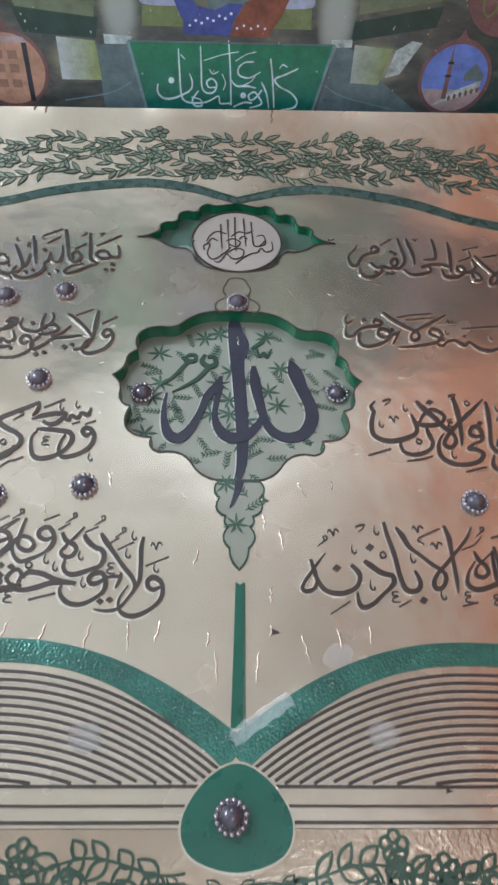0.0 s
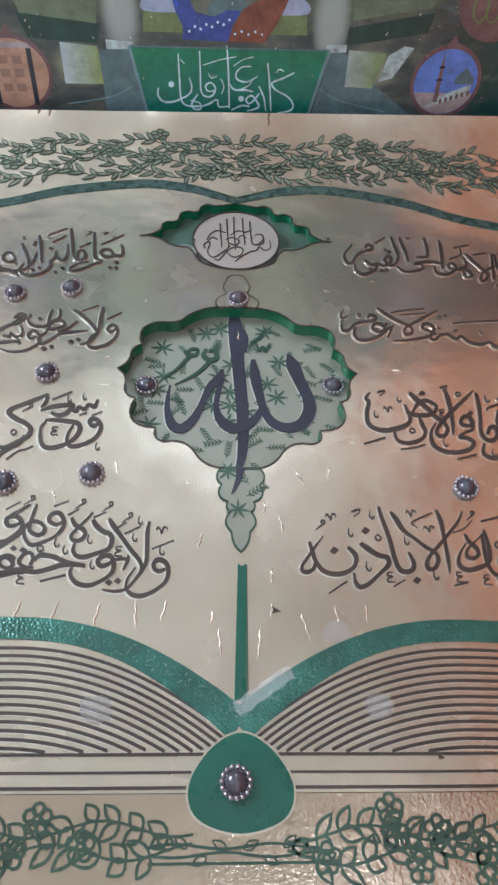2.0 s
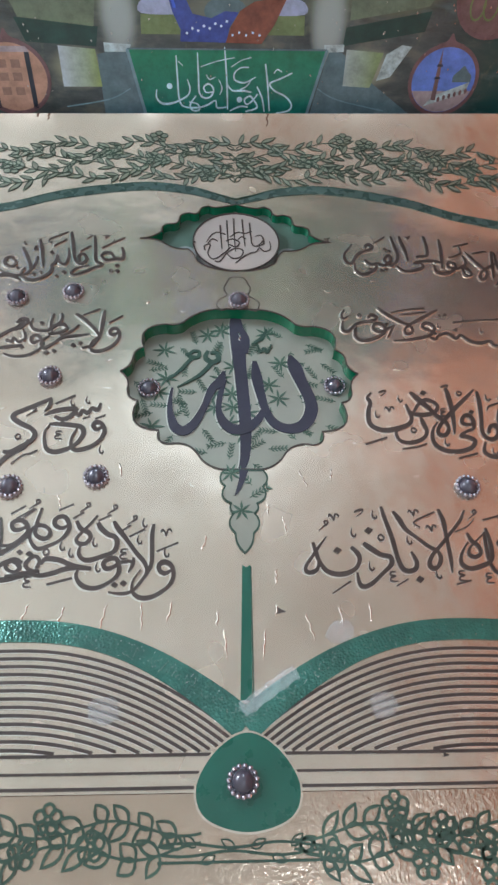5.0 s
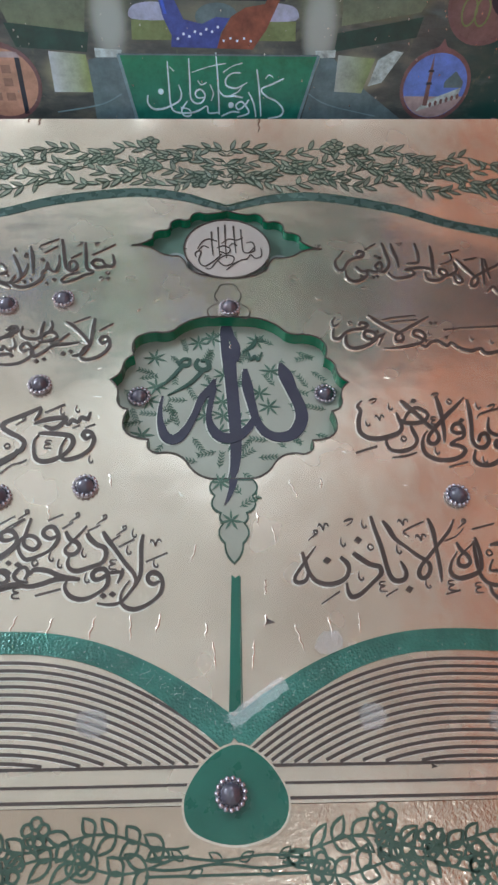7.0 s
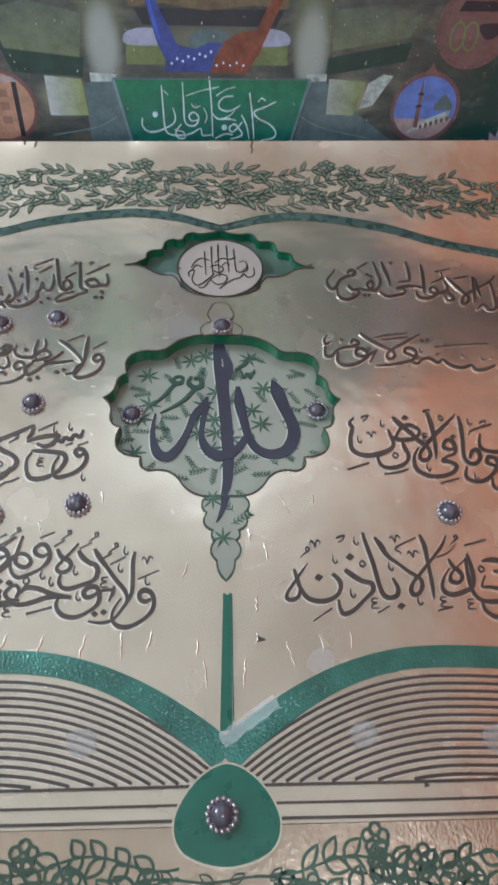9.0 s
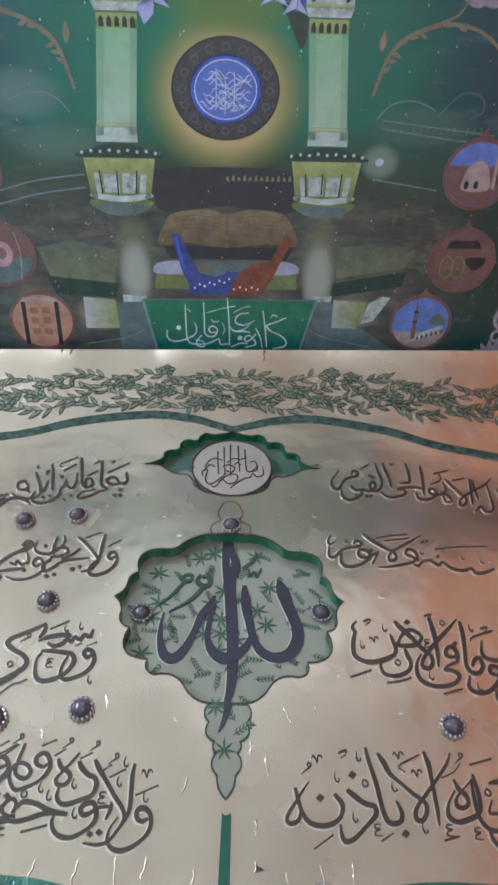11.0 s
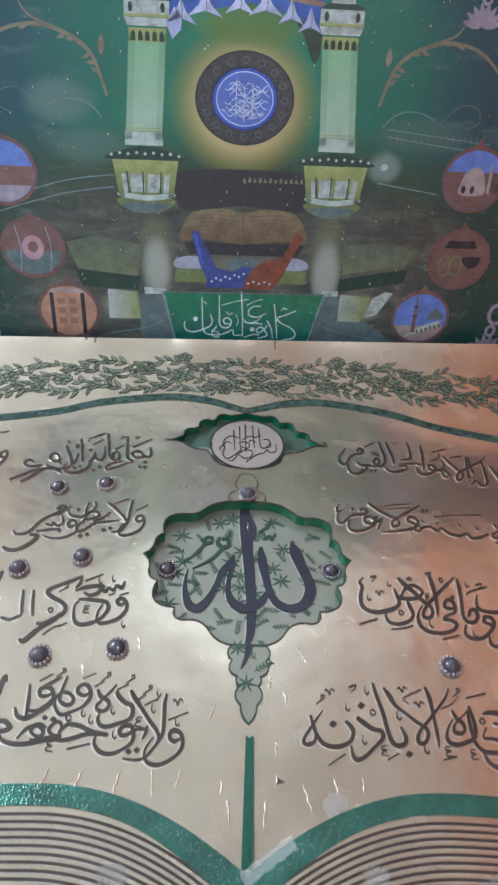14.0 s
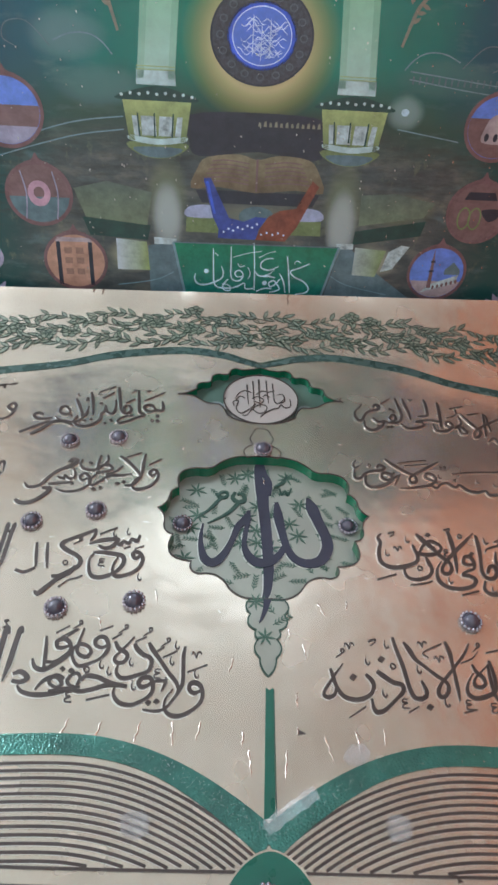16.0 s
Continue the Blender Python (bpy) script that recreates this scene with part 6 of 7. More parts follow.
def poster_print():
    """The printed ground: green sky, dark teal sides, an olive courtyard below."""
    m = Mat("printed_green_ground", (0.02, 0.12, 0.09), 0.25, 0.0, 1.0)
    m.b.inputs["Coat Roughness"].default_value = 0.25
    sep = m.node("ShaderNodeSeparateXYZ", Vector=m.co)
    x, w = sep.outputs[0], sep.outputs[1]
    n = m.noise(9, 5, 0.6)
    off = m.math("ABSOLUTE", m.math("SUBTRACT", x, 0.025))
    side = m.math("ADD", off, m.math("MULTIPLY", m.math("SUBTRACT", n, 0.5), 0.12))
    sky = m.ramp(m.grey(side, 0.0, 0.5), (0.1, (0.01, 0.235, 0.15)), (0.45, (0.008, 0.17, 0.145)), (0.62, (0.013, 0.1, 0.14)), (1.0, (0.018, 0.06, 0.125)))
    mid = m.ramp(m.grey(side, 0.0, 0.5), (0.0, (0.025, 0.05, 0.04)), (0.5, (0.035, 0.085, 0.065)), (0.8, (0.02, 0.1, 0.105)))
    # courtyard tones lifted and cooled, with the haze of gloss reflection painted in
    low = m.ramp(m.noise(16, 6, 0.65, stretch=(1, 2.2, 1)), (0.3, (0.035, 0.052, 0.06)), (0.5, (0.075, 0.095, 0.1)), (0.7, (0.16, 0.175, 0.15)))
    wob = m.math("ADD", w, m.math("MULTIPLY", m.math("SUBTRACT", m.noise(6), 0.5), 0.06))
    c = m.mix(m.grey(wob, 0.2, 0.26), low, mid)
    c = m.mix(m.grey(wob, 0.27, 0.34), c, sky)
    edge = m.mix(m.grey(side, 0.3, 0.4), c, (0.012, 0.07, 0.07))
    c = m.mix(m.grey(w, 0.24, 0.3, 1.0, 0.0), c, edge)
    # pale haze bands on the sky's lower sides
    haze = m.math("MULTIPLY", m.grey(m.noise(14, 5, 0.6, stretch=(1, 3, 1)), 0.55, 0.75), m.grey(off, 0.16, 0.3))
    c = m.mix(m.math("MULTIPLY", haze, 0.4), c, (0.16, 0.3, 0.3))
    # streaked arcades in the distance
    streak = m.math("MULTIPLY", m.grey(m.noise(26, 6, 0.7, stretch=(1, 4.5, 1)), 0.48, 0.62), m.math("MULTIPLY", m.grey(w, 0.27, 0.23), m.grey(w, 0.09, 0.12)))
    c = m.mix(m.math("MULTIPLY", streak, 0.45), c, (0.035, 0.04, 0.036))
    shine = m.math("MULTIPLY", m.grey(m.noise(60, 4, 0.7, stretch=(1, 0.5, 1)), 0.58, 0.7), m.math("MULTIPLY", m.grey(w, 0.26, 0.22), m.grey(w, 0.02, 0.06)))
    c = m.mix(m.math("MULTIPLY", shine, 0.35), c, (0.2, 0.24, 0.15))
    # golden halo round the printed disc
    dx = m.math("MULTIPLY", m.math("SUBTRACT", x, 0.025), 1.0)
    dy = m.math("MULTIPLY", m.math("SUBTRACT", w, 0.363), 1.08)
    r = m.math("SQRT", m.math("ADD", m.math("MULTIPLY", dx, dx), m.math("MULTIPLY", dy, dy)))
    c = m.mix(m.grey(r, 0.066, 0.112, 1.0, 0.0), c, m.ramp(m.grey(r, 0.066, 0.1), (0.0, (0.55, 0.5, 0.26)), (1.0, (0.3, 0.28, 0.05))))
    # soft printed lights of the courtyard and sky
    for gx, gw, rx, rw, tone, k in ((-0.108, 0.145, 0.034, 0.075, (0.16, 0.2, 0.13), 0.8), (0.168, 0.145, 0.034, 0.075, (0.16, 0.2, 0.13), 0.8), (-0.108, 0.118, 0.026, 0.06, (0.42, 0.5, 0.52), 0.85), (0.168, 0.118, 0.026, 0.06, (0.42, 0.5, 0.52), 0.85), (-0.165, 0.06, 0.045, 0.03, (0.4, 0.42, 0.3), 0.7), (0.225, 0.06, 0.045, 0.03, (0.4, 0.42, 0.32), 0.7),
                                    (0.028, 0.12, 0.11, 0.035, (0.22, 0.25, 0.2), 0.6), (0.242, 0.285, 0.03, 0.026, (0.3, 0.45, 0.45), 0.6), (-0.19, 0.14, 0.06, 0.03, (0.16, 0.18, 0.09), 0.7), (0.25, 0.145, 0.07, 0.03, (0.16, 0.18, 0.1), 0.7),
                                    (-0.24, 0.36, 0.06, 0.035, (0.16, 0.28, 0.29), 0.6), (-0.2, 0.3, 0.07, 0.03, (0.1, 0.22, 0.22), 0.6), (0.3, 0.33, 0.09, 0.03, (0.08, 0.2, 0.19), 0.6), (0.028, 0.46, 0.09, 0.03, (0.12, 0.24, 0.05), 0.8)):
        ex = m.math("MULTIPLY", m.math("SUBTRACT", x, gx), 1 / rx)
        ew = m.math("MULTIPLY", m.math("SUBTRACT", w, gw), 1 / rw)
        q = m.math("ADD", m.math("ADD", m.math("MULTIPLY", ex, ex), m.math("MULTIPLY", ew, ew)), m.math("MULTIPLY", m.math("SUBTRACT", n, 0.5), 0.9))
        c = m.mix(m.soft(q, 0.0, 1.1, k, 0.0), c, tone)
    m.colour(c)
    m.bump(m.noise(300, 3), 0.15, 0.0005)
    m.bump(m.noise(4, 2), 0.5, 0.01)
    return m.m


PRINT = poster_print()
bm = bmesh.new()
outline = [(-0.475, 0.0), (0.525, 0.0), (0.505, 0.09), (0.452, 0.374), (0.42, 0.52), (0.41, 0.585), (-0.355, 0.585), (-0.37, 0.52), (-0.40, 0.374), (-0.455, 0.09)]
part("print", slab(bm, [(x, w - 0.012 if w == 0 else w) for x, w in outline], -0.004, 0.0), PRINT, poster)


def ink(name, colour, other=None, w0=0.0, w1=1.0, across=False, scale=45.0, vary=0.32):
    """Glossy print: a mottled tone, or a run from one tone (at w0) to another (at w1)."""
    m = Mat(name, colour, 0.25, 0.0, 1.0)
    m.b.inputs["Coat Roughness"].default_value = 0.25
    c = colour
    if other:
        sep = m.node("ShaderNodeSeparateXYZ", Vector=m.co)
        c = m.mix(m.grey(sep.outputs[0 if across else 1], w0, w1), colour, other)
    n = m.grey(m.noise(scale, 9, 0.72), 0.3, 0.7, 1.5 * (1 - vary), 1.5 * (1 + vary))
    colder = [m.math("MULTIPLY", n, k) for k in (0.88, 1.0, 1.2)]
    m.colour(m.mix(1.0, c, m.node("ShaderNodeCombineColor", Red=colder[0], Green=colder[1], Blue=colder[2]).outputs[0], "MULTIPLY"))
    m.bump(m.noise(300, 3), 0.15, 0.0005)
    return m.m


LAYER = 0.0002


def flat(name, pts, layer, material, parent, label=""):
    """A printed shape, a hair above the layer below."""
    return part(name, slab(bmesh.new(), pts, 0.0 if layer < 2 else LAYER * (layer - 1) - 0.0001, LAYER * layer), material, parent, label)


def line_on(name, pts, layer, material, parent, width=0.002, label="", steps=6):
    return part(name, stroke(bmesh.new(), pts, 0.0, LAYER * layer, width, steps), material, parent, label)


SHAFT = ink("print_pale_green_stone", (0.34, 0.44, 0.34), (0.19, 0.37, 0.2), 0.3, 0.44, scale=25, vary=0.15)
SHAFT_SHADE = ink("print_shaded_green_stone", (0.27, 0.38, 0.27), (0.15, 0.31, 0.165), 0.3, 0.44, scale=25, vary=0.15)
SHAFT_FOOT = ink("print_white_green_stone", (0.36, 0.44, 0.38))
STONE = ink("print_white_stone", (0.33, 0.37, 0.33), scale=70, vary=0.6)
OLIVE = ink("print_olive_stone", (0.13, 0.16, 0.06), (0.26, 0.29, 0.1), 0.23, 0.28)
DARKGREEN = ink("print_dark_green", (0.012, 0.04, 0.03))
BLACK = ink("print_black_cloth", (0.02, 0.023, 0.03))
BLUE = ink("print_blue_dome", (0.02, 0.06, 0.26), (0.04, 0.11, 0.38), 0.45, 0.52)
TENT = ink("print_white_tent", (0.3, 0.32, 0.48), (0.5, 0.52, 0.62), 0.46, 0.5)
BAND = ink("print_brown_band", (0.22, 0.12, 0.08))
DISC = ink("print_dark_disc", (0.04, 0.04, 0.045), scale=160, vary=0.6)
DISC_BLUE = ink("print_bright_blue", (0.04, 0.085, 0.4))
LIGHT_BLUE = ink("print_light_blue", (0.08, 0.135, 0.42), vary=0.2)
WHITE = ink("print_white", (0.52, 0.57, 0.64), vary=0.2)
PAGE = ink("print_brown_page", (0.12, 0.085, 0.045), (0.17, 0.13, 0.07), 0.17, 0.21, vary=0.4)
STAND_BLUE = ink("print_blue_stand", (0.035, 0.055, 0.21), vary=0.5)
STAND_RED = ink("print_red_stand", (0.16, 0.045, 0.025), vary=0.5)
SIGN = ink("print_green_sign", (0.014, 0.12, 0.085), (0.012, 0.15, 0.07), 0.0, 0.08)
SIGN_WHITE = ink("print_sign_white", (0.4, 0.52, 0.5), vary=0.45)
PALE = ink("print_pale_lines", (0.13, 0.2, 0.2))
BRONZE = ink("print_bronze_scroll", (0.16, 0.15, 0.1))
LILAC = ink("print_lilac_tassel", (0.24, 0.21, 0.25))
RIM = ink("print_rose_rim", (0.13, 0.07, 0.065))
SKYBLUE = ink("print_vignette_sky", (0.1, 0.165, 0.42))
SAND = ink("print_sand", (0.3, 0.23, 0.21))
BROWN = ink("print_brown", (0.14, 0.08, 0.07))
GATE = ink("print_orange_gate", (0.36, 0.19, 0.12))
YELLOW = ink("print_yellow_green_wall", (0.2, 0.24, 0.08), (0.36, 0.38, 0.36), -0.14, -0.19, True)
YELLOW_R = ink("print_yellow_green_wall_east", (0.34, 0.36, 0.34), (0.18, 0.22, 0.09), 0.18, 0.24, True)
COURT = ink("print_olive_court", (0.13, 0.15, 0.08), (0.08, 0.1, 0.07), 0.1, 0.17)
PAVE = ink("print_grey_green_paving", (0.085, 0.125, 0.125))


def minaret(cx, foot, s):
    """A printed minaret: galleries, shaft and lower gallery; s is -1 or 1 for its outer side."""
    t = part("minaret", slab(bmesh.new(), [(foot - 0.0265, 0.312), (foot + 0.0265, 0.312), (cx + 0.0255, 0.445), (cx - 0.0255, 0.445)], 0.0, LAYER), SHAFT, poster, "printed pale green minaret")
    for e in (-1, 1):
        flat("shaft_shade", [(foot + e * 0.0265, 0.312), (foot + e * 0.017, 0.312), (cx + e * 0.0165, 0.445), (cx + e * 0.0255, 0.445)][::e], 2, SHAFT_SHADE, t)
    flat("shaft_foot", [(foot - 0.028, 0.304), (foot + 0.028, 0.304), (foot + 0.027, 0.322), (foot - 0.027, 0.322)], 2, SHAFT_FOOT, t)
    for w in (0.3225, 0.3265):
        flat("shaft_ring", [(foot - 0.0268, w), (foot + 0.0268, w), (foot + 0.0268, w + 0.0012), (foot - 0.0268, w + 0.0012)], 3, OLIVE, t)
    flat("arcade", [(cx - 0.026, 0.436), (cx + 0.026, 0.436), (cx + 0.0255, 0.452), (cx - 0.0255, 0.452)], 2, OLIVE, t)
    for k in range(-2, 3):
        flat("arcade_arch", [(cx + k * 0.0098 - 0.0032, 0.437), (cx + k * 0.0098 + 0.0032, 0.437), (cx + k * 0.0098 + 0.0028, 0.446), (cx + k * 0.0098, 0.449), (cx + k * 0.0098 - 0.0028, 0.446)], 3, DARKGREEN, t)
    flat("cornice", [(cx - 0.027, 0.454), (cx + 0.027, 0.454), (cx + 0.031, 0.464), (cx - 0.031, 0.464)], 3, STONE, t)
    flat("cornice_shade", [(cx - 0.031, 0.4645), (cx + 0.031, 0.4645), (cx + 0.031, 0.468), (cx - 0.031, 0.468)], 3, OLIVE, t)
    flat("gallery", [(cx - 0.0305, 0.468), (cx + 0.0305, 0.468), (cx + 0.0305, 0.484), (cx - 0.0305, 0.484)], 3, STONE, t)
    for k in (-0.022, 0.0215):
        flat("gallery_window", ellipse(cx + k, 0.4755, 0.0032, 0.006, 10), 4, DARKGREEN, t)
    flat("gallery_roof", [(cx - 0.033, 0.484), (cx + 0.033, 0.484), (cx + 0.02, 0.491), (cx - 0.02, 0.491)], 4, DARKGREEN, t)
    flat("lantern", [(cx - 0.017, 0.491), (cx + 0.017, 0.491), (cx + 0.014, 0.508), (cx - 0.014, 0.508)], 4, STONE, t)
    flat("lantern_band", [(cx - 0.0175, 0.498), (cx + 0.0175, 0.498), (cx + 0.0175, 0.501), (cx - 0.0175, 0.501)], 5, DARKGREEN, t)
    flat("spire", [(cx - 0.008, 0.508), (cx + 0.008, 0.508), (cx + 0.002, 0.522), (cx + 0.0012, 0.545), (cx - 0.0012, 0.545), (cx - 0.002, 0.522)], 5, DARKGREEN, t)
    b = foot + 0.001
    flat("canopy", curve([(b - 0.058, 0.285), (b - 0.045, 0.293), (b, 0.303), (b + 0.045, 0.293), (b + 0.058, 0.285), (b, 0.282)], 4, True), 2, DARKGREEN, t)
    for k in range(-4, 5):
        flat("pearl", ellipse(b + 0.0125 * k, 0.2925 - 0.00012 * k * k + 0.0015 * (k % 2), 0.0024, 0.0022, 8), 4, SHAFT_FOOT, t)
    flat("lower_gallery", [(b - 0.041, 0.231), (b + 0.041, 0.231), (b + 0.049, 0.284), (b - 0.049, 0.284)], 3, OLIVE, t)
    for k, wd in ((-0.031, 0.006), (-0.012, 0.0105), (0.012, 0.0105), (0.031, 0.006)):
        flat("gallery_panel", [(b + k - wd, 0.238), (b + k + wd, 0.238), (b + k * 1.12 + wd, 0.264), (b + k * 1.12 - wd, 0.264)], 4, STONE, t)
    for k in (-0.026, -0.004, 0.021):
        flat("gallery_post", [(b + k - 0.0012, 0.236), (b + k + 0.0012, 0.236), (b + k * 1.1 + 0.001, 0.268), (b + k * 1.1 - 0.001, 0.268)], 5, DARKGREEN, t)
    for e in (-1, 1):
        flat("gallery_flank", [(b + e * 0.041, 0.231), (b + e * 0.033, 0.231), (b + e * 0.039, 0.284), (b + e * 0.049, 0.284)][::e], 6, OLIVE, t)
    flat("gallery_hem", curve([(b - 0.04, 0.238), (b, 0.234), (b + 0.04, 0.238), (b + 0.039, 0.231), (b, 0.226), (b - 0.039, 0.231)], 4, True), 6, SHAFT_FOOT, t)
    flat("under_bowl", curve([(b - 0.042, 0.229), (b + 0.042, 0.229), (b + 0.03, 0.213), (b, 0.207), (b - 0.03, 0.213)], 4, True), 2, OLIVE, t)
    flat("bowl_light", curve([(b - 0.034, 0.222), (b + 0.034, 0.222), (b + 0.022, 0.211), (b, 0.208), (b - 0.022, 0.211)], 4, True), 3, PAVE, t)


minaret(-0.112, -0.122, -1)
minaret(0.156, 0.166, 1)

# domed building with white tents
dome = flat("blue_building", [(-0.084, 0.458), (-0.086, 0.505), (-0.06, 0.512), (0.028, 0.515), (0.11, 0.508), (0.131, 0.5), (0.126, 0.458), (0.1, 0.472), (0.028, 0.487), (-0.05, 0.472)], 2, BLUE, poster, "printed blue pavilion with white tents")
flat("brown_frieze", [(-0.084, 0.494), (0.028, 0.503), (0.128, 0.492), (0.128, 0.486), (0.028, 0.497), (-0.084, 0.487)], 3, BAND, dome)
for x, w, a in ((-0.066, 0.474, 0.022), (-0.033, 0.484, 0.024), (0.014, 0.489, 0.02), (0.05, 0.488, 0.024), (0.085, 0.48, 0.018), (0.112, 0.471, 0.017)):
    flat("tent", [(x - a, w - 0.016), (x - a * 0.35, w - 0.002), (x, w + 0.014), (x + a * 0.35, w - 0.002), (x + a, w - 0.016), (x, w - 0.009)], 4, TENT, dome)
    line_on("tent_fold", [(x, w + 0.012), (x + 0.002, w), (x + 0.001, w - 0.012)], 5, PALE, dome, 0.0014)
flat("tent_skirt", [(-0.086, 0.458), (-0.075, 0.478), (-0.064, 0.468), (-0.066, 0.452), (-0.078, 0.44)], 4, TENT, dome)
flat("arch_shade", curve([(0.095, 0.468), (0.128, 0.46), (0.128, 0.43), (0.12, 0.42), (0.105, 0.45)], 4, True), 2, DARKGREEN, dome)
for x in (-0.048, 0.104):
    tower = flat("far_tower", [(x - 0.013, 0.508), (x + 0.013, 0.508), (x + 0.009, 0.55), (x - 0.009, 0.55)], 2, TENT, poster, "printed pale blue tower")
    for w in (0.516, 0.526, 0.537):
        flat("balcony", [(x - 0.017, w), (x + 0.017, w), (x + 0.015, w + 0.0035), (x - 0.015, w + 0.0035)], 3, BLUE, tower)
flat("hanging_ornament", ellipse(0.028, 0.54, 0.034, 0.012, 24), 2, BLACK, poster, "printed dark oval ornament")

# disc with calligraphy
RING_FLOWER = ink("print_grey_flower", (0.075, 0.08, 0.085))
disc = part("disc", ring(bmesh.new(), ellipse(0.025, 0.370, 0.071, 0.0605, 64), ellipse(0.025, 0.370, 0.046, 0.039, 64), 0.0, LAYER * 2), DISC, poster, "printed dark ring with a blue calligraphy disc")
part("disc_rim", ring(bmesh.new(), ellipse(0.025, 0.370, 0.0718, 0.0612, 64), ellipse(0.025, 0.370, 0.069, 0.0588, 64), 0.0, LAYER * 3), BLACK, disc)
for k in range(16):
    a = 2 * math.pi * k / 16
    x, w = 0.025 + 0.058 * math.cos(a), 0.370 + 0.0495 * math.sin(a)
    part("ring_flower", ring(bmesh.new(), ellipse(x, w, 0.006, 0.005, 8), ellipse(x, w, 0.0042, 0.0034, 8), 0.0, LAYER * 3), RING_FLOWER, disc)
flat("blue_disc", ellipse(0.025, 0.370, 0.048, 0.041, 64), 2, DISC_BLUE, disc)
flat("light_disc", ellipse(0.025, 0.370, 0.0415, 0.0355, 64), 3, LIGHT_BLUE, disc)
part("white_circle", ring(bmesh.new(), ellipse(0.025, 0.370, 0.0415, 0.0355, 64), ellipse(0.025, 0.370, 0.0403, 0.0343, 64), 0.0, LAYER * 4), WHITE, disc)
r2 = random.Random(21)
for k in range(56):
    x = 0.025 + r2.uniform(-0.026, 0.026)
    w = 0.370 + r2.uniform(-0.022, 0.018)
    b = r2.uniform(-0.006, 0.006)
    pts = [(x + (i - 2) * 0.005, w + 0.0045 * math.sin(i * 1.3 + k)) for i in range(5)] if k % 3 else [(0.012 + (k % 9) * 0.004, w - 0.008), (0.0125 + (k % 9) * 0.004, w + 0.002), (0.012 + (k % 9) * 0.004, w + 0.012)]
    line_on("white_pen_stroke", [(*p, 0.0006 + 0.0005 * (i % 2)) for i, p in enumerate(pts)], 4, WHITE, disc)

# dark hall band, open book and its stand
hall = flat("dark_hall", curve([(-0.075, 0.268), (0.028, 0.275), (0.125, 0.268), (0.13, 0.235), (0.115, 0.213), (0.028, 0.222), (-0.06, 0.213), (-0.075, 0.235)], 4, True), 1, BLACK, poster, "printed dark draped hall")
for k in range(12):
    flat("gilt_letter_bar", [(0.026 + k * 0.008, 0.257), (0.031 + k * 0.008, 0.257), (0.030 + k * 0.008, 0.262 + 0.003 * (k % 2)), (0.027 + k * 0.008, 0.263)], 2, BRONZE, hall)
book = flat("open_book", curve([(-0.072, 0.167), (-0.062, 0.197), (-0.048, 0.212), (0.0, 0.218), (0.028, 0.211), (0.06, 0.218), (0.105, 0.214), (0.122, 0.198), (0.133, 0.166), (0.09, 0.169), (0.028, 0.163), (-0.03, 0.17)], 3, True), 3, PAGE, poster, "printed brown open book")
for k in range(6):
    for s in (-1, 1):
        w = 0.207 - 0.006 * k
        line_on("text_bar", [(0.028 + s * 0.012, w - 0.002), (0.028 + s * 0.045, w + 0.002), (0.028 + s * (0.068 + 0.003 * k), w)], 4, BROWN, book, 0.0016)
line_on("book_gutter", [(0.028, 0.212), (0.0285, 0.165)], 5, BROWN, book, 0.003)
shade = flat("book_shade", [(-0.065, 0.165), (0.128, 0.164), (0.118, 0.145), (-0.055, 0.146)], 2, BLACK, poster, "printed dark shelf under the book")
for x in (-0.052, 0.108):
    c = flat("cushion", curve([(x - 0.026, 0.124), (x + 0.026, 0.124), (x + 0.025, 0.138), (x, 0.143), (x - 0.025, 0.138)], 4, True), 3, ink("print_lilac_white", (0.28, 0.29, 0.36)), poster, "printed pale cushion")
    flat("cushion_base", [(x - 0.028, 0.1), (x + 0.028, 0.1), (x + 0.027, 0.123), (x - 0.027, 0.123)], 2, OLIVE, c)
flat("middle_cloth", ellipse(0.031, 0.127, 0.028, 0.016, 20), 3, PAVE, shade)
stand = flat("blue_stand", [(-0.053, 0.182), (-0.038, 0.126), (-0.028, 0.106), (-0.029, 0.092), (0.032, 0.091), (0.036, 0.108), (0.048, 0.126), (0.03, 0.127), (0.012, 0.119), (-0.012, 0.124), (-0.042, 0.183)], 5, STAND_BLUE, poster, "printed blue folding book stand")
for k in range(8):
    flat("pale_stud", ellipse(-0.02 + 0.0075 * k, 0.102 + 0.004 * (k % 2) + 0.0014 * k, 0.0019, 0.0018, 6), 6, WHITE, stand)
flat("blue_gleam", [(-0.05, 0.178), (-0.037, 0.13), (-0.033, 0.13), (-0.045, 0.178)], 6, DISC_BLUE, stand)
red = flat("red_stand", [(0.115, 0.184), (0.093, 0.142), (0.068, 0.138), (0.05, 0.128), (0.038, 0.11), (0.031, 0.091), (0.079, 0.09), (0.096, 0.113), (0.126, 0.176)], 6, STAND_RED, poster, "printed reddish brown folding book stand")
for k in range(5):
    flat("pale_stud", ellipse(0.04 + 0.009 * k, 0.1 + 0.003 * (k % 2), 0.0017, 0.0016, 6), 7, WHITE, red)

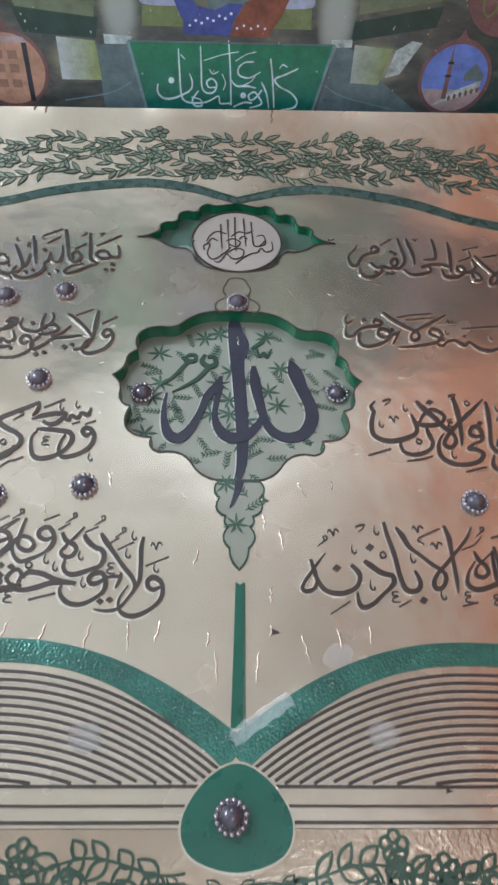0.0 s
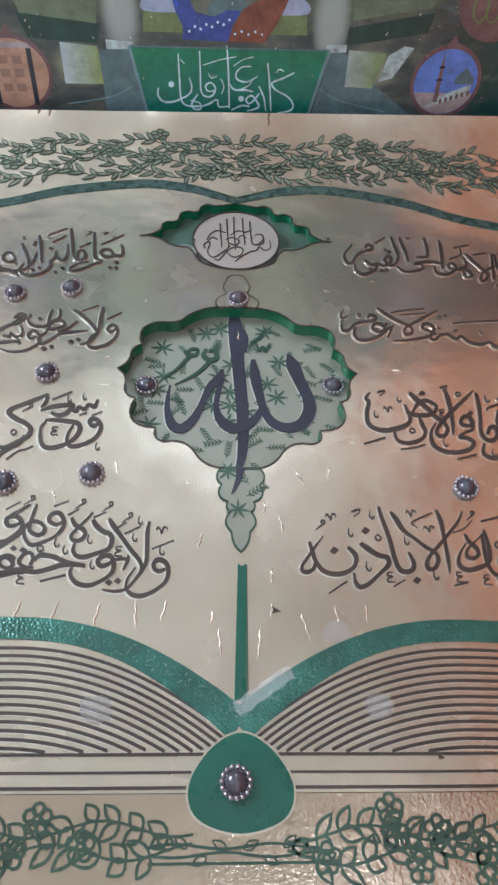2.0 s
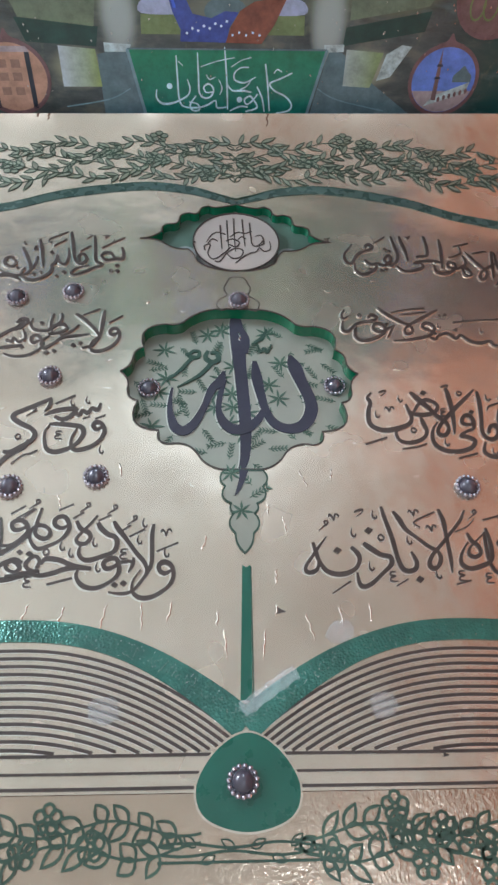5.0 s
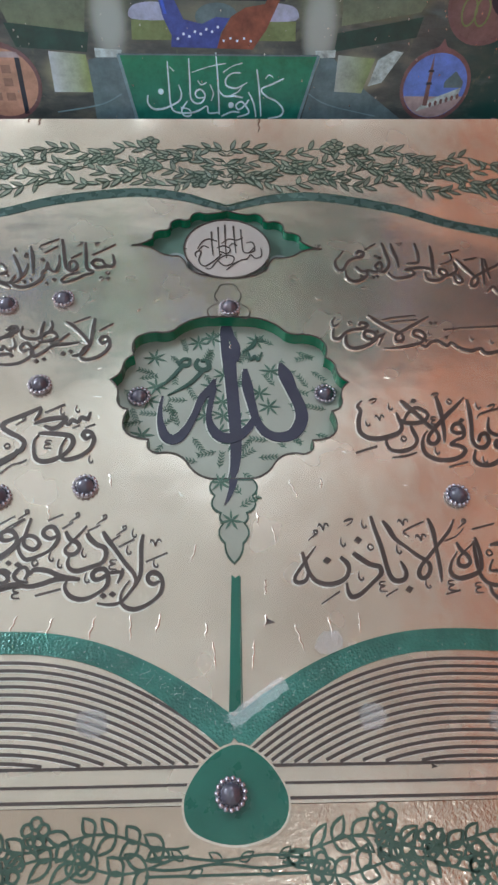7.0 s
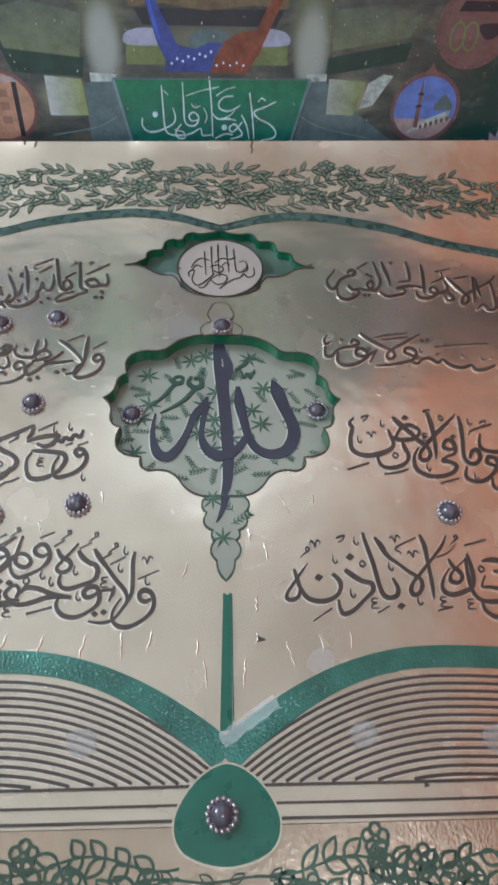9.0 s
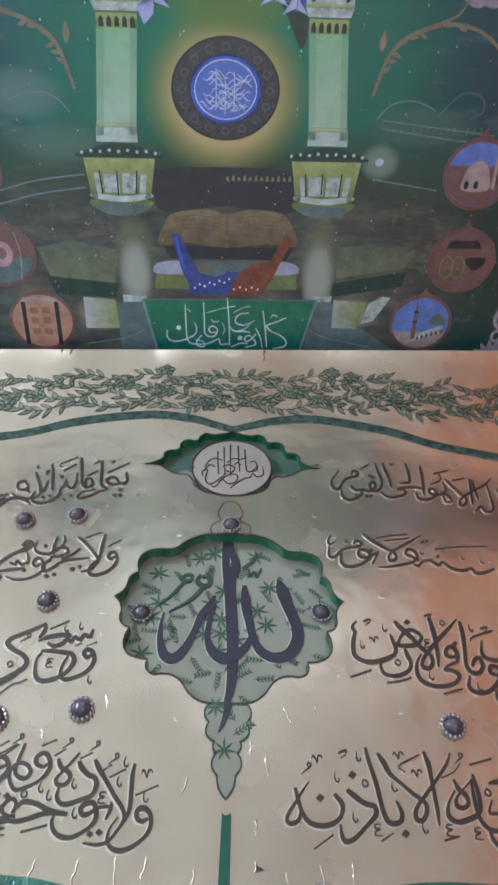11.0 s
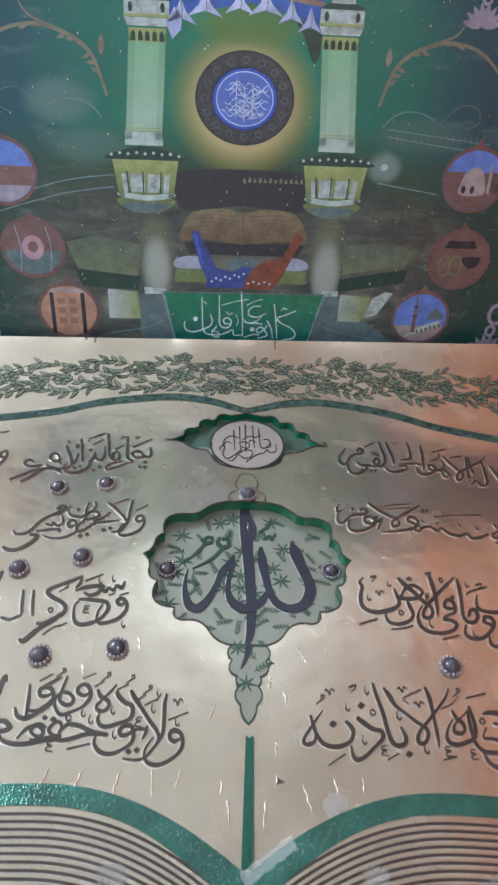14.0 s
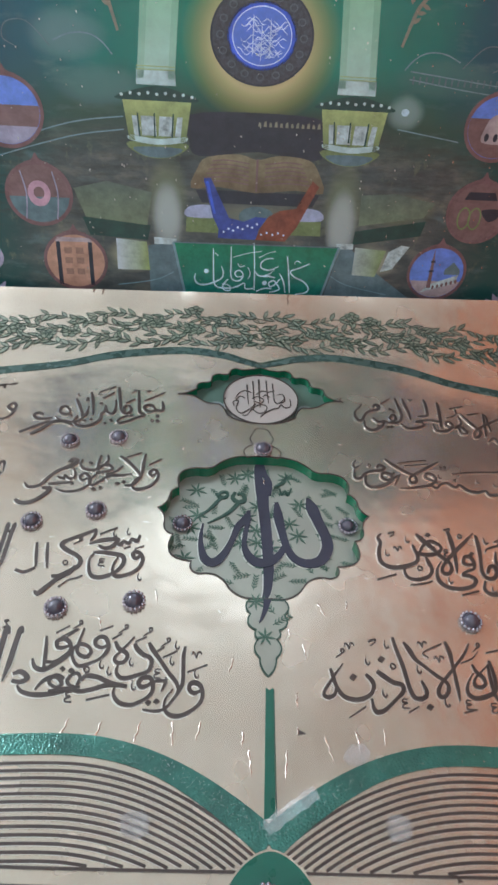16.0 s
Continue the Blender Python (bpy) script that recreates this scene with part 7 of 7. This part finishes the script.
# courtyard walls and paving
for pts, mat, layer, label in (
        ([(-0.235, 0.118), (-0.14, 0.108), (-0.132, 0.158), (-0.2, 0.172), (-0.25, 0.16)], COURT, 1, "printed olive courtyard wall"),
        ([(0.196, 0.118), (0.30, 0.135), (0.315, 0.158), (0.25, 0.17), (0.194, 0.166)], COURT, 1, "printed olive courtyard wall"),
        ([(-0.19, 0.036), (-0.138, 0.036), (-0.142, 0.082), (-0.19, 0.086)], YELLOW, 2, "printed yellow and white wall block"),
        ([(0.196, 0.038), (0.235, 0.036), (0.248, 0.08), (0.196, 0.084)], YELLOW_R, 2, "printed yellow and white wall block"),
        ([(0.243, 0.045), (0.262, 0.05), (0.286, 0.088), (0.272, 0.09), (0.252, 0.078)], STONE, 2, "printed white corner pillar"),
        ([(-0.23, 0.09), (-0.14, 0.085), (-0.135, 0.108), (-0.24, 0.118)], DARKGREEN, 1, "printed dark shaded passage"),
        ([(0.19, 0.088), (0.30, 0.106), (0.305, 0.13), (0.192, 0.11)], DARKGREEN, 1, "printed dark shaded passage"),
        ([(-0.138, 0.0), (-0.083, 0.0), (-0.103, 0.084), (-0.14, 0.076)], PAVE, 1, "printed grey paving"),
        ([(0.152, 0.0), (0.30, 0.0), (0.24, 0.04), (0.19, 0.08), (0.172, 0.082)], PAVE, 1, "printed grey paving"),
        ([(-0.13, 0.079), (-0.098, 0.079), (-0.094, 0.088), (-0.13, 0.09)], STONE, 2, "printed pale ledge"),
        ([(0.166, 0.08), (0.192, 0.081), (0.192, 0.09), (0.164, 0.089)], STONE, 2, "printed pale ledge")):
    flat("courtyard_piece", pts, layer, mat, poster, label)
for pts in ([(-0.19, 0.01), (-0.13, 0.02), (-0.1, 0.034)], [(0.16, 0.035), (0.19, 0.02), (0.26, 0.005)], [(-0.36, 0.2), (-0.25, 0.232), (-0.17, 0.245)], [(-0.36, 0.215), (-0.25, 0.25), (-0.17, 0.262)], [(0.235, 0.262), (0.32, 0.25), (0.33, 0.248)], [(0.24, 0.328), (0.32, 0.318), (0.40, 0.31)], [(0.24, 0.338), (0.32, 0.33), (0.40, 0.322)]):
    line_on("pale_line", pts, 2, PALE, poster, 0.0016)
for k in range(16):
    flat("far_lamp_bar", [(0.245 + 0.0095 * k, 0.322), (0.2475 + 0.0095 * k, 0.322), (0.2475 + 0.0095 * k, 0.332), (0.245 + 0.0095 * k, 0.332)], 2, PAVE, poster)
flat("white_star", ellipse(0.242, 0.285, 0.006, 0.005, 20), 2, ink("print_soft_white", (0.35, 0.45, 0.45)), poster, "printed soft white light")

# the sign
sign = flat("green_sign", [(-0.1, 0.083), (0.169, 0.083), (0.147, -0.005), (-0.08, -0.005)], 3, SIGN, poster, "printed green sign with white lettering")
line_on("sign_edge", [(-0.1, 0.083), (-0.081, -0.003)], 5, PALE, sign, 0.004)
line_on("sign_edge", [(0.169, 0.083), (0.147, -0.003)], 5, PALE, sign, 0.004)
line_on("sign_edge", [(-0.1, 0.083), (0.169, 0.083)], 5, PAVE, sign, 0.002)


def sign_stroke(name, u0, u1, v0, v1, form):
    """A brush stroke of the sign's white lettering, in millimetres."""
    pts = [(0.001 * (u0 + (u1 - u0) * x), 0.001 * (v0 + (v1 - v0) * y), 0.00075 * w) for x, y, w in form]
    part(name, stroke(bmesh.new(), pts, LAYER * 3, LAYER * 4, steps=6, climb=LAYER), SIGN_WHITE, sign)


sign_stroke("lettering", -35.6, 32.4, 9.3, 75.3, [(0.00, 1.00, 2.1), (0.01, 0.56, 3.0), (0.03, 0.16, 3.1), (0.13, 0.02, 3.1), (0.40, 0.00, 3.1), (0.60, 0.05, 3.1), (0.77, 0.14, 2.3), (0.81, 0.00, 3.1), (1.00, 0.01, 2.3)])
sign_stroke("lettering", -65.2, -18.4, 14.5, 46.1, [(0.02, 0.58, 2.3), (0.00, 0.26, 3.0), (0.14, 0.02, 3.8), (0.39, 0.00, 3.8), (0.68, 0.14, 3.1), (0.94, 0.36, 3.0), (1.00, 0.66, 3.0), (0.93, 1.00, 1.5)])
sign_stroke("lettering", -6.8, 14.3, 22.1, 78.9, [(0.00, 1.00, 2.1), (0.03, 0.55, 3.0), (0.07, 0.12, 3.0), (0.43, 0.00, 3.1), (0.84, 0.04, 3.1), (1.00, 0.20, 3.0), (0.71, 0.32, 3.0), (0.37, 0.25, 3.0), (0.51, 0.13, 2.3), (0.96, 0.14, 2.3)])
sign_stroke("lettering", -20.0, -6.1, 5.5, 25.0, [(0.70, 1.00, 2.3), (0.10, 0.39, 3.1), (0.37, 0.00, 3.1), (1.00, 0.04, 3.1), (0.85, 0.43, 2.3), (0.00, 0.58, 2.3)])
sign_stroke("lettering", 29.6, 34.0, 7.1, 86.0, [(0.00, 1.00, 2.1), (0.49, 0.68, 2.9), (0.83, 0.36, 3.0), (1.00, 0.00, 2.4)])
sign_stroke("lettering", 43.3, 73.0, 42.1, 61.4, [(0.68, 1.00, 2.2), (0.28, 0.96, 2.2), (0.00, 0.59, 3.0), (0.05, 0.15, 3.0), (0.50, 0.00, 3.0), (1.00, 0.38, 1.5)])
sign_stroke("lettering", 34.0, 67.3, 29.7, 39.1, [(0.00, 1.00, 2.3), (0.21, 0.23, 3.0), (0.64, 0.23, 3.8), (1.00, 0.00, 2.3)])
sign_stroke("lettering", 75.0, 86.6, 4.1, 37.1, [(0.00, 1.00, 2.3), (0.66, 0.55, 3.1), (1.00, 0.00, 2.4)])
sign_stroke("lettering", 57.9, 76.1, 4.0, 27.5, [(1.00, 1.00, 2.3), (0.62, 0.62, 3.1), (0.18, 0.42, 3.1), (0.00, 0.68, 3.1), (0.39, 0.87, 3.1), (0.70, 0.68, 3.1), (0.99, 0.23, 3.1), (0.10, 0.00, 2.4)])
sign_stroke("lettering", 85.7, 93.8, 4.8, 65.8, [(0.00, 1.00, 2.9), (0.52, 0.57, 3.0), (1.00, 0.00, 2.4)])
sign_stroke("lettering", 93.0, 125.0, 1.8, 54.7, [(0.96, 1.00, 2.3), (0.46, 0.86, 3.0), (0.00, 0.74, 3.0), (0.21, 0.57, 3.1), (0.70, 0.43, 3.1), (1.00, 0.23, 3.1), (0.89, 0.07, 3.2), (0.34, 0.00, 2.4)])
sign_stroke("lettering", 37.2, 62.9, 4.8, 10.9, [(0.00, 0.00, 2.4), (0.56, 1.00, 3.1), (1.00, 0.88, 2.4)])
sign_stroke("lettering", -32.9, -27.2, 63.0, 68.5, [(0.00, 1.00, 1.4), (1.00, 0.00, 1.5)])
sign_stroke("lettering", 51.4, 66.9, 33.3, 46.5, [(1.00, 1.00, 1.5), (0.61, 0.34, 2.3), (0.00, 0.00, 1.5)])
sign_stroke("lettering", 4.6, 16.9, 46.2, 51.9, [(0.00, 1.00, 1.5), (0.37, 0.00, 2.2), (1.00, 0.51, 1.5)])
sign_stroke("lettering", 97.9, 108.8, 53.8, 58.8, [(0.00, 0.00, 1.5), (0.41, 1.00, 2.2), (1.00, 0.44, 1.5)])
sign_stroke("lettering", 21.6, 26.1, 25.8, 46.3, [(0.00, 1.00, 1.5), (1.00, 0.47, 2.3), (0.29, 0.00, 1.5)])
sign_stroke("lettering", -2.8, 43.2, 61.7, 73.1, [(0.00, 0.00, 1.5), (0.50, 0.62, 1.5), (1.00, 1.00, 1.5)])
sign_stroke("lettering", 39.4, 66.2, 62.0, 73.3, [(0.00, 0.00, 1.5), (0.49, 0.69, 1.5), (1.00, 1.00, 1.5)])
for x, w in ((-0.0463, 0.0373), (0.0507, 0.02)):
    flat("letter_dot", ellipse(x, w, 0.004, 0.004, 10), 5, SIGN_WHITE, sign)


# round vignettes
def vignette(x, w, r, label, sky):
    v = flat("vignette", ellipse(x, w, r, r * 0.93, 40), 3, sky, poster, label)
    part("vignette_rim", ring(bmesh.new(), ellipse(x, w, r * 1.1, r * 1.04, 40), ellipse(x, w, r * 0.99, r * 0.92, 40), 0.0, LAYER * 5), RIM, v)
    flat("finial", curve([(x - 0.02, w + r * 0.98), (x - 0.006, w + r * 1.08), (x, w + r * 1.28), (x + 0.006, w + r * 1.08), (x + 0.02, w + r * 0.98)], 4), 3, RIM, v)
    return v


def lower_half(x, w, r, h, n=20):
    a = math.asin(h / (0.93 * r))
    return ellipse(x, w, r * 0.98, r * 0.91, n, math.pi - a, 2 * math.pi + a)


v = vignette(0.387, 0.271, 0.047, "printed round vignette of a pale domed shrine", SKYBLUE)
flat("ground", lower_half(0.387, 0.271, 0.047, 0.012), 4, BROWN, v)
flat("shrine", curve([(0.366, 0.25), (0.404, 0.25), (0.404, 0.27), (0.398, 0.284), (0.388, 0.29), (0.374, 0.284), (0.367, 0.27)], 4, True), 5, SAND, v)
for k in (0.372, 0.386):
    flat("doorway", ellipse(k, 0.257, 0.0035, 0.006, 10), 6, BLACK, v)
flat("small_tower", [(0.409, 0.252), (0.414, 0.252), (0.4135, 0.288), (0.4115, 0.296), (0.4095, 0.288)], 5, SAND, v)
flat("far_wall", [(0.414, 0.25), (0.43, 0.255), (0.43, 0.276), (0.414, 0.28)], 4, SAND, v)
v = vignette(0.387, 0.147, 0.048, "printed round vignette of arches and a boat", BROWN)
for k in (-0.022, -0.004):
    part("arch", ring(bmesh.new(), ellipse(0.387 + k, 0.137, 0.011, 0.018, 16), ellipse(0.387 + k, 0.137, 0.0085, 0.0155, 16), 0.0, LAYER * 5), OLIVE, v)
flat("dark_boat", curve([(0.392, 0.15), (0.412, 0.153), (0.424, 0.15), (0.418, 0.137), (0.404, 0.134)], 4, True), 5, BLACK, v)
flat("arch_band", [(0.36, 0.166), (0.414, 0.166), (0.408, 0.178), (0.366, 0.178)], 4, BLACK, v)
v = vignette(0.340, 0.046, 0.046, "printed round vignette of a mosque under blue sky", SKYBLUE)
flat("roof", lower_half(0.340, 0.046, 0.046, -0.014), 4, SAND, v)
flat("sloping_roof", [(0.318, 0.012), (0.376, 0.03), (0.378, 0.044), (0.33, 0.026)], 5, STONE, v)
flat("slim_tower", [(0.3268, 0.02), (0.3337, 0.02), (0.3325, 0.065), (0.3302, 0.086), (0.328, 0.065)], 6, BROWN, v)
for w in (0.048, 0.064):
    flat("tower_gallery", [(0.3258, w), (0.3347, w), (0.3337, w + 0.003), (0.3268, w + 0.003)], 7, BLACK, v)
flat("dome", curve([(0.353, 0.044), (0.353, 0.052), (0.36, 0.059), (0.366, 0.065), (0.372, 0.059), (0.379, 0.052), (0.379, 0.044)], 4), 5, PAVE, v)
for k in range(6):
    flat("small_arch", ellipse(0.338 + 0.0075 * k, 0.0215 + 0.0022 * k, 0.0022, 0.0036, 10), 7, BROWN, v)
v = vignette(-0.256, 0.047, 0.046, "printed round vignette of an orange gateway", GATE)
for x0 in (-0.282, -0.232):
    flat("pillar", [(x0 - 0.0032, 0.008), (x0 + 0.0032, 0.008), (x0 + 0.0032, 0.078), (x0 - 0.0032, 0.078)], 5, BLACK, v)
flat("gate_top", [(-0.286, 0.078), (-0.228, 0.078), (-0.232, 0.085), (-0.282, 0.085)], 5, SAND, v)
for w in (0.064, 0.048, 0.03):
    for x0 in (-0.267, -0.249):
        flat("gate_panel", [(x0 - 0.006, w - 0.005), (x0 + 0.006, w - 0.005), (x0 + 0.006, w + 0.005), (x0 - 0.006, w + 0.005)], 4, BAND, v)
v = vignette(-0.302, 0.149, 0.046, "printed round vignette of a rose-coloured spiral stair", BROWN)
flat("stair_well", lower_half(-0.302, 0.149, 0.046, -0.004), 4, PAVE, v)
part("rose_curl", ring(bmesh.new(), ellipse(-0.302, 0.15, 0.017, 0.019, 20), ellipse(-0.302, 0.151, 0.008, 0.009, 20), 0.0, LAYER * 6), ink("print_rose", (0.36, 0.2, 0.22)), v)
for x0 in (-0.325, -0.278):
    line_on("pale_rail", [(x0, 0.112), (x0 + 0.004, 0.15), (x0 - 0.002, 0.182)], 6, LILAC, v, 0.002)
v = vignette(-0.335, 0.262, 0.048, "printed round vignette of hills under blue sky", SKYBLUE)
flat("dark_hill", lower_half(-0.335, 0.262, 0.048, 0.008), 4, BROWN, v)
flat("pale_town", lower_half(-0.335, 0.262, 0.048, -0.02), 5, LILAC, v)

# scrollwork on the sides, tassels, gilt border, glitter
for s in (1, -1):
    x0 = 0.025
    bow = [(0.197, 0.367), (0.204, 0.39), (0.213, 0.414), (0.23, 0.432), (0.255, 0.444), (0.288, 0.451), (0.331, 0.443), (0.366, 0.417), (0.379, 0.388)]
    scroll = line_on("scroll", [(x0 + s * a, b, 0.0022 + 0.0032 * math.sin(math.pi * (i + 1.5) / 10)) for i, (a, b) in enumerate(bow)], 3, BRONZE, poster, label="printed bronze scroll")
    line_on("scroll_spur", [(x0 + s * a, b, w) for a, b, w in ((0.247, 0.441, 0.004), (0.278, 0.453, 0.0034), (0.297, 0.462, 0.0026), (0.31, 0.482, 0.001))], 4, BRONZE, scroll)
    flat("scroll_bud", lens_shape(x0 + s * 0.202, 0.417, 1.5, 0.026, 0.0045), 4, BRONZE, scroll)
    for k in range(9):
        a, b = curve(bow, 4)[5 + 2 * k]
        flat("scroll_leaf", lens_shape(x0 + s * a, b - 0.001, math.pi / 2 - s * (1.0 + 0.5 * (k % 3)), 0.014, 0.0026), 4, BRONZE, scroll)
    line_on("inner_curl", [(x0 + s * a, b, 0.0016) for a, b in ((0.206, 0.339), (0.22, 0.354), (0.238, 0.362), (0.262, 0.361), (0.285, 0.352))], 4, PALE, scroll)
    line_on("inner_curl", [(x0 + s * a, b, 0.0014) for a, b in ((0.29, 0.345), (0.318, 0.372), (0.345, 0.37), (0.352, 0.352), (0.335, 0.342))], 4, PAVE, scroll)
for x, w, k in ((0.36, 0.53, 1.0), (0.474, 0.055, 1.25), (-0.385, 0.05, 1.2)):
    tassel = part("tassel", ring(bmesh.new(), ellipse(x, w, 0.013 * k, 0.016 * k, 16), ellipse(x, w, 0.008 * k, 0.011 * k, 16), 0.0, LAYER * 3), LILAC, poster, "printed lilac tassel")
    part("tassel_knot", ring(bmesh.new(), ellipse(x - 0.004 * k, w - 0.024 * k, 0.008 * k, 0.009 * k, 12), ellipse(x - 0.004 * k, w - 0.024 * k, 0.004 * k, 0.005 * k, 12), 0.0, LAYER * 3), LILAC, tassel)
    for i in range(8):
        a = math.pi * (i + 0.5) / 8
        flat("tassel_tuft", lens_shape(x - 0.006 * k, w - 0.058 * k, a, 0.03 * k, 0.005 * k), 2 + i % 2, LILAC, tassel)
for i in range(26):
    w = 0.12 + 0.012 * i
    x = 0.494 - 0.19 * (w - 0.09) + 0.003 * (i % 2)
    flat("gilt_border_bar", [(x - 0.006, w), (x + 0.004, w + 0.001), (x + 0.002, w + 0.007), (x - 0.005, w + 0.006)], 2, BRONZE, poster)
spark = bmesh.new()
for i in range(330):
    x, w = r2.uniform(-0.4, 0.46), r2.uniform(0.004, 0.55)
    s = r2.choice((0.0005, 0.0007, 0.0011))
    slab(spark, [(x - s, w), (x, w - s * 1.6), (x + s, w), (x, w + s * 1.6)], LAYER * 5, LAYER * 6)
SPARK = Mat("silver_glitter", (0.85, 0.87, 0.9), 0.2, 1.0).m
tagged(part("glitter", spark, SPARK, poster, "silver glitter specks"), kind="stuff")

# nicks and drips on the foil
for u, v, a, k in ((0.033, -0.356, 0.2, 1.0), (0.155, -0.468, 1.5, 0.6), (0.21, -0.462, 1.4, 0.5), (-0.05, 0.1, 0.7, 0.3)):
    part("nick", slab(bmesh.new(), [(u - 0.004 * k, v - 0.002 * k), (u + 0.005 * k, v), (u - 0.003 * k, v + 0.004 * k), (u - 0.002 * k, v)], 0.0002, 0.0009), INK, panel, "small dark nick")
for u, d in ((0.045, 0.03), (-0.255, 0.014), (-0.27, 0.008)):
    line = [(u + 0.0012 * math.sin(i * 1.9), edge_v(u) - 0.001 - d * i / 6) for i in range(7)]
    bm = stroke(bmesh.new(), [(a, b, 0.0022 - 0.0002 * i) for i, (a, b) in enumerate(line)], 0.0003, 0.0008, steps=3)
    for vert in bm.verts:
        a, b, h = curl(vert.co.x, vert.co.y)
        vert.co = Vector((a, b, vert.co.z + h))
    part("drip", bm, worn("brown_stain", (0.16, 0.09, 0.06), 0.5), panel, "thin brown drip stain")

# silver specks in the glittering page arches
spark = bmesh.new()
for i in range(420):
    d = abs(r2.gauss(0, 0.09))
    if d < 0.3:
        u, v = 0.003 + r2.choice((-1, 1)) * d, arch(d) - r2.uniform(0.003, 0.017)
        k = r2.choice((0.00015, 0.0002, 0.0003))
        slab(spark, [(u - k, v), (u, v - k * 1.5), (u + k, v), (u, v + k * 1.5)], 0.0015, 0.0019)
tagged(part("arch_glitter", spark, SPARK, panel, "silver glitter specks"), kind="stuff")
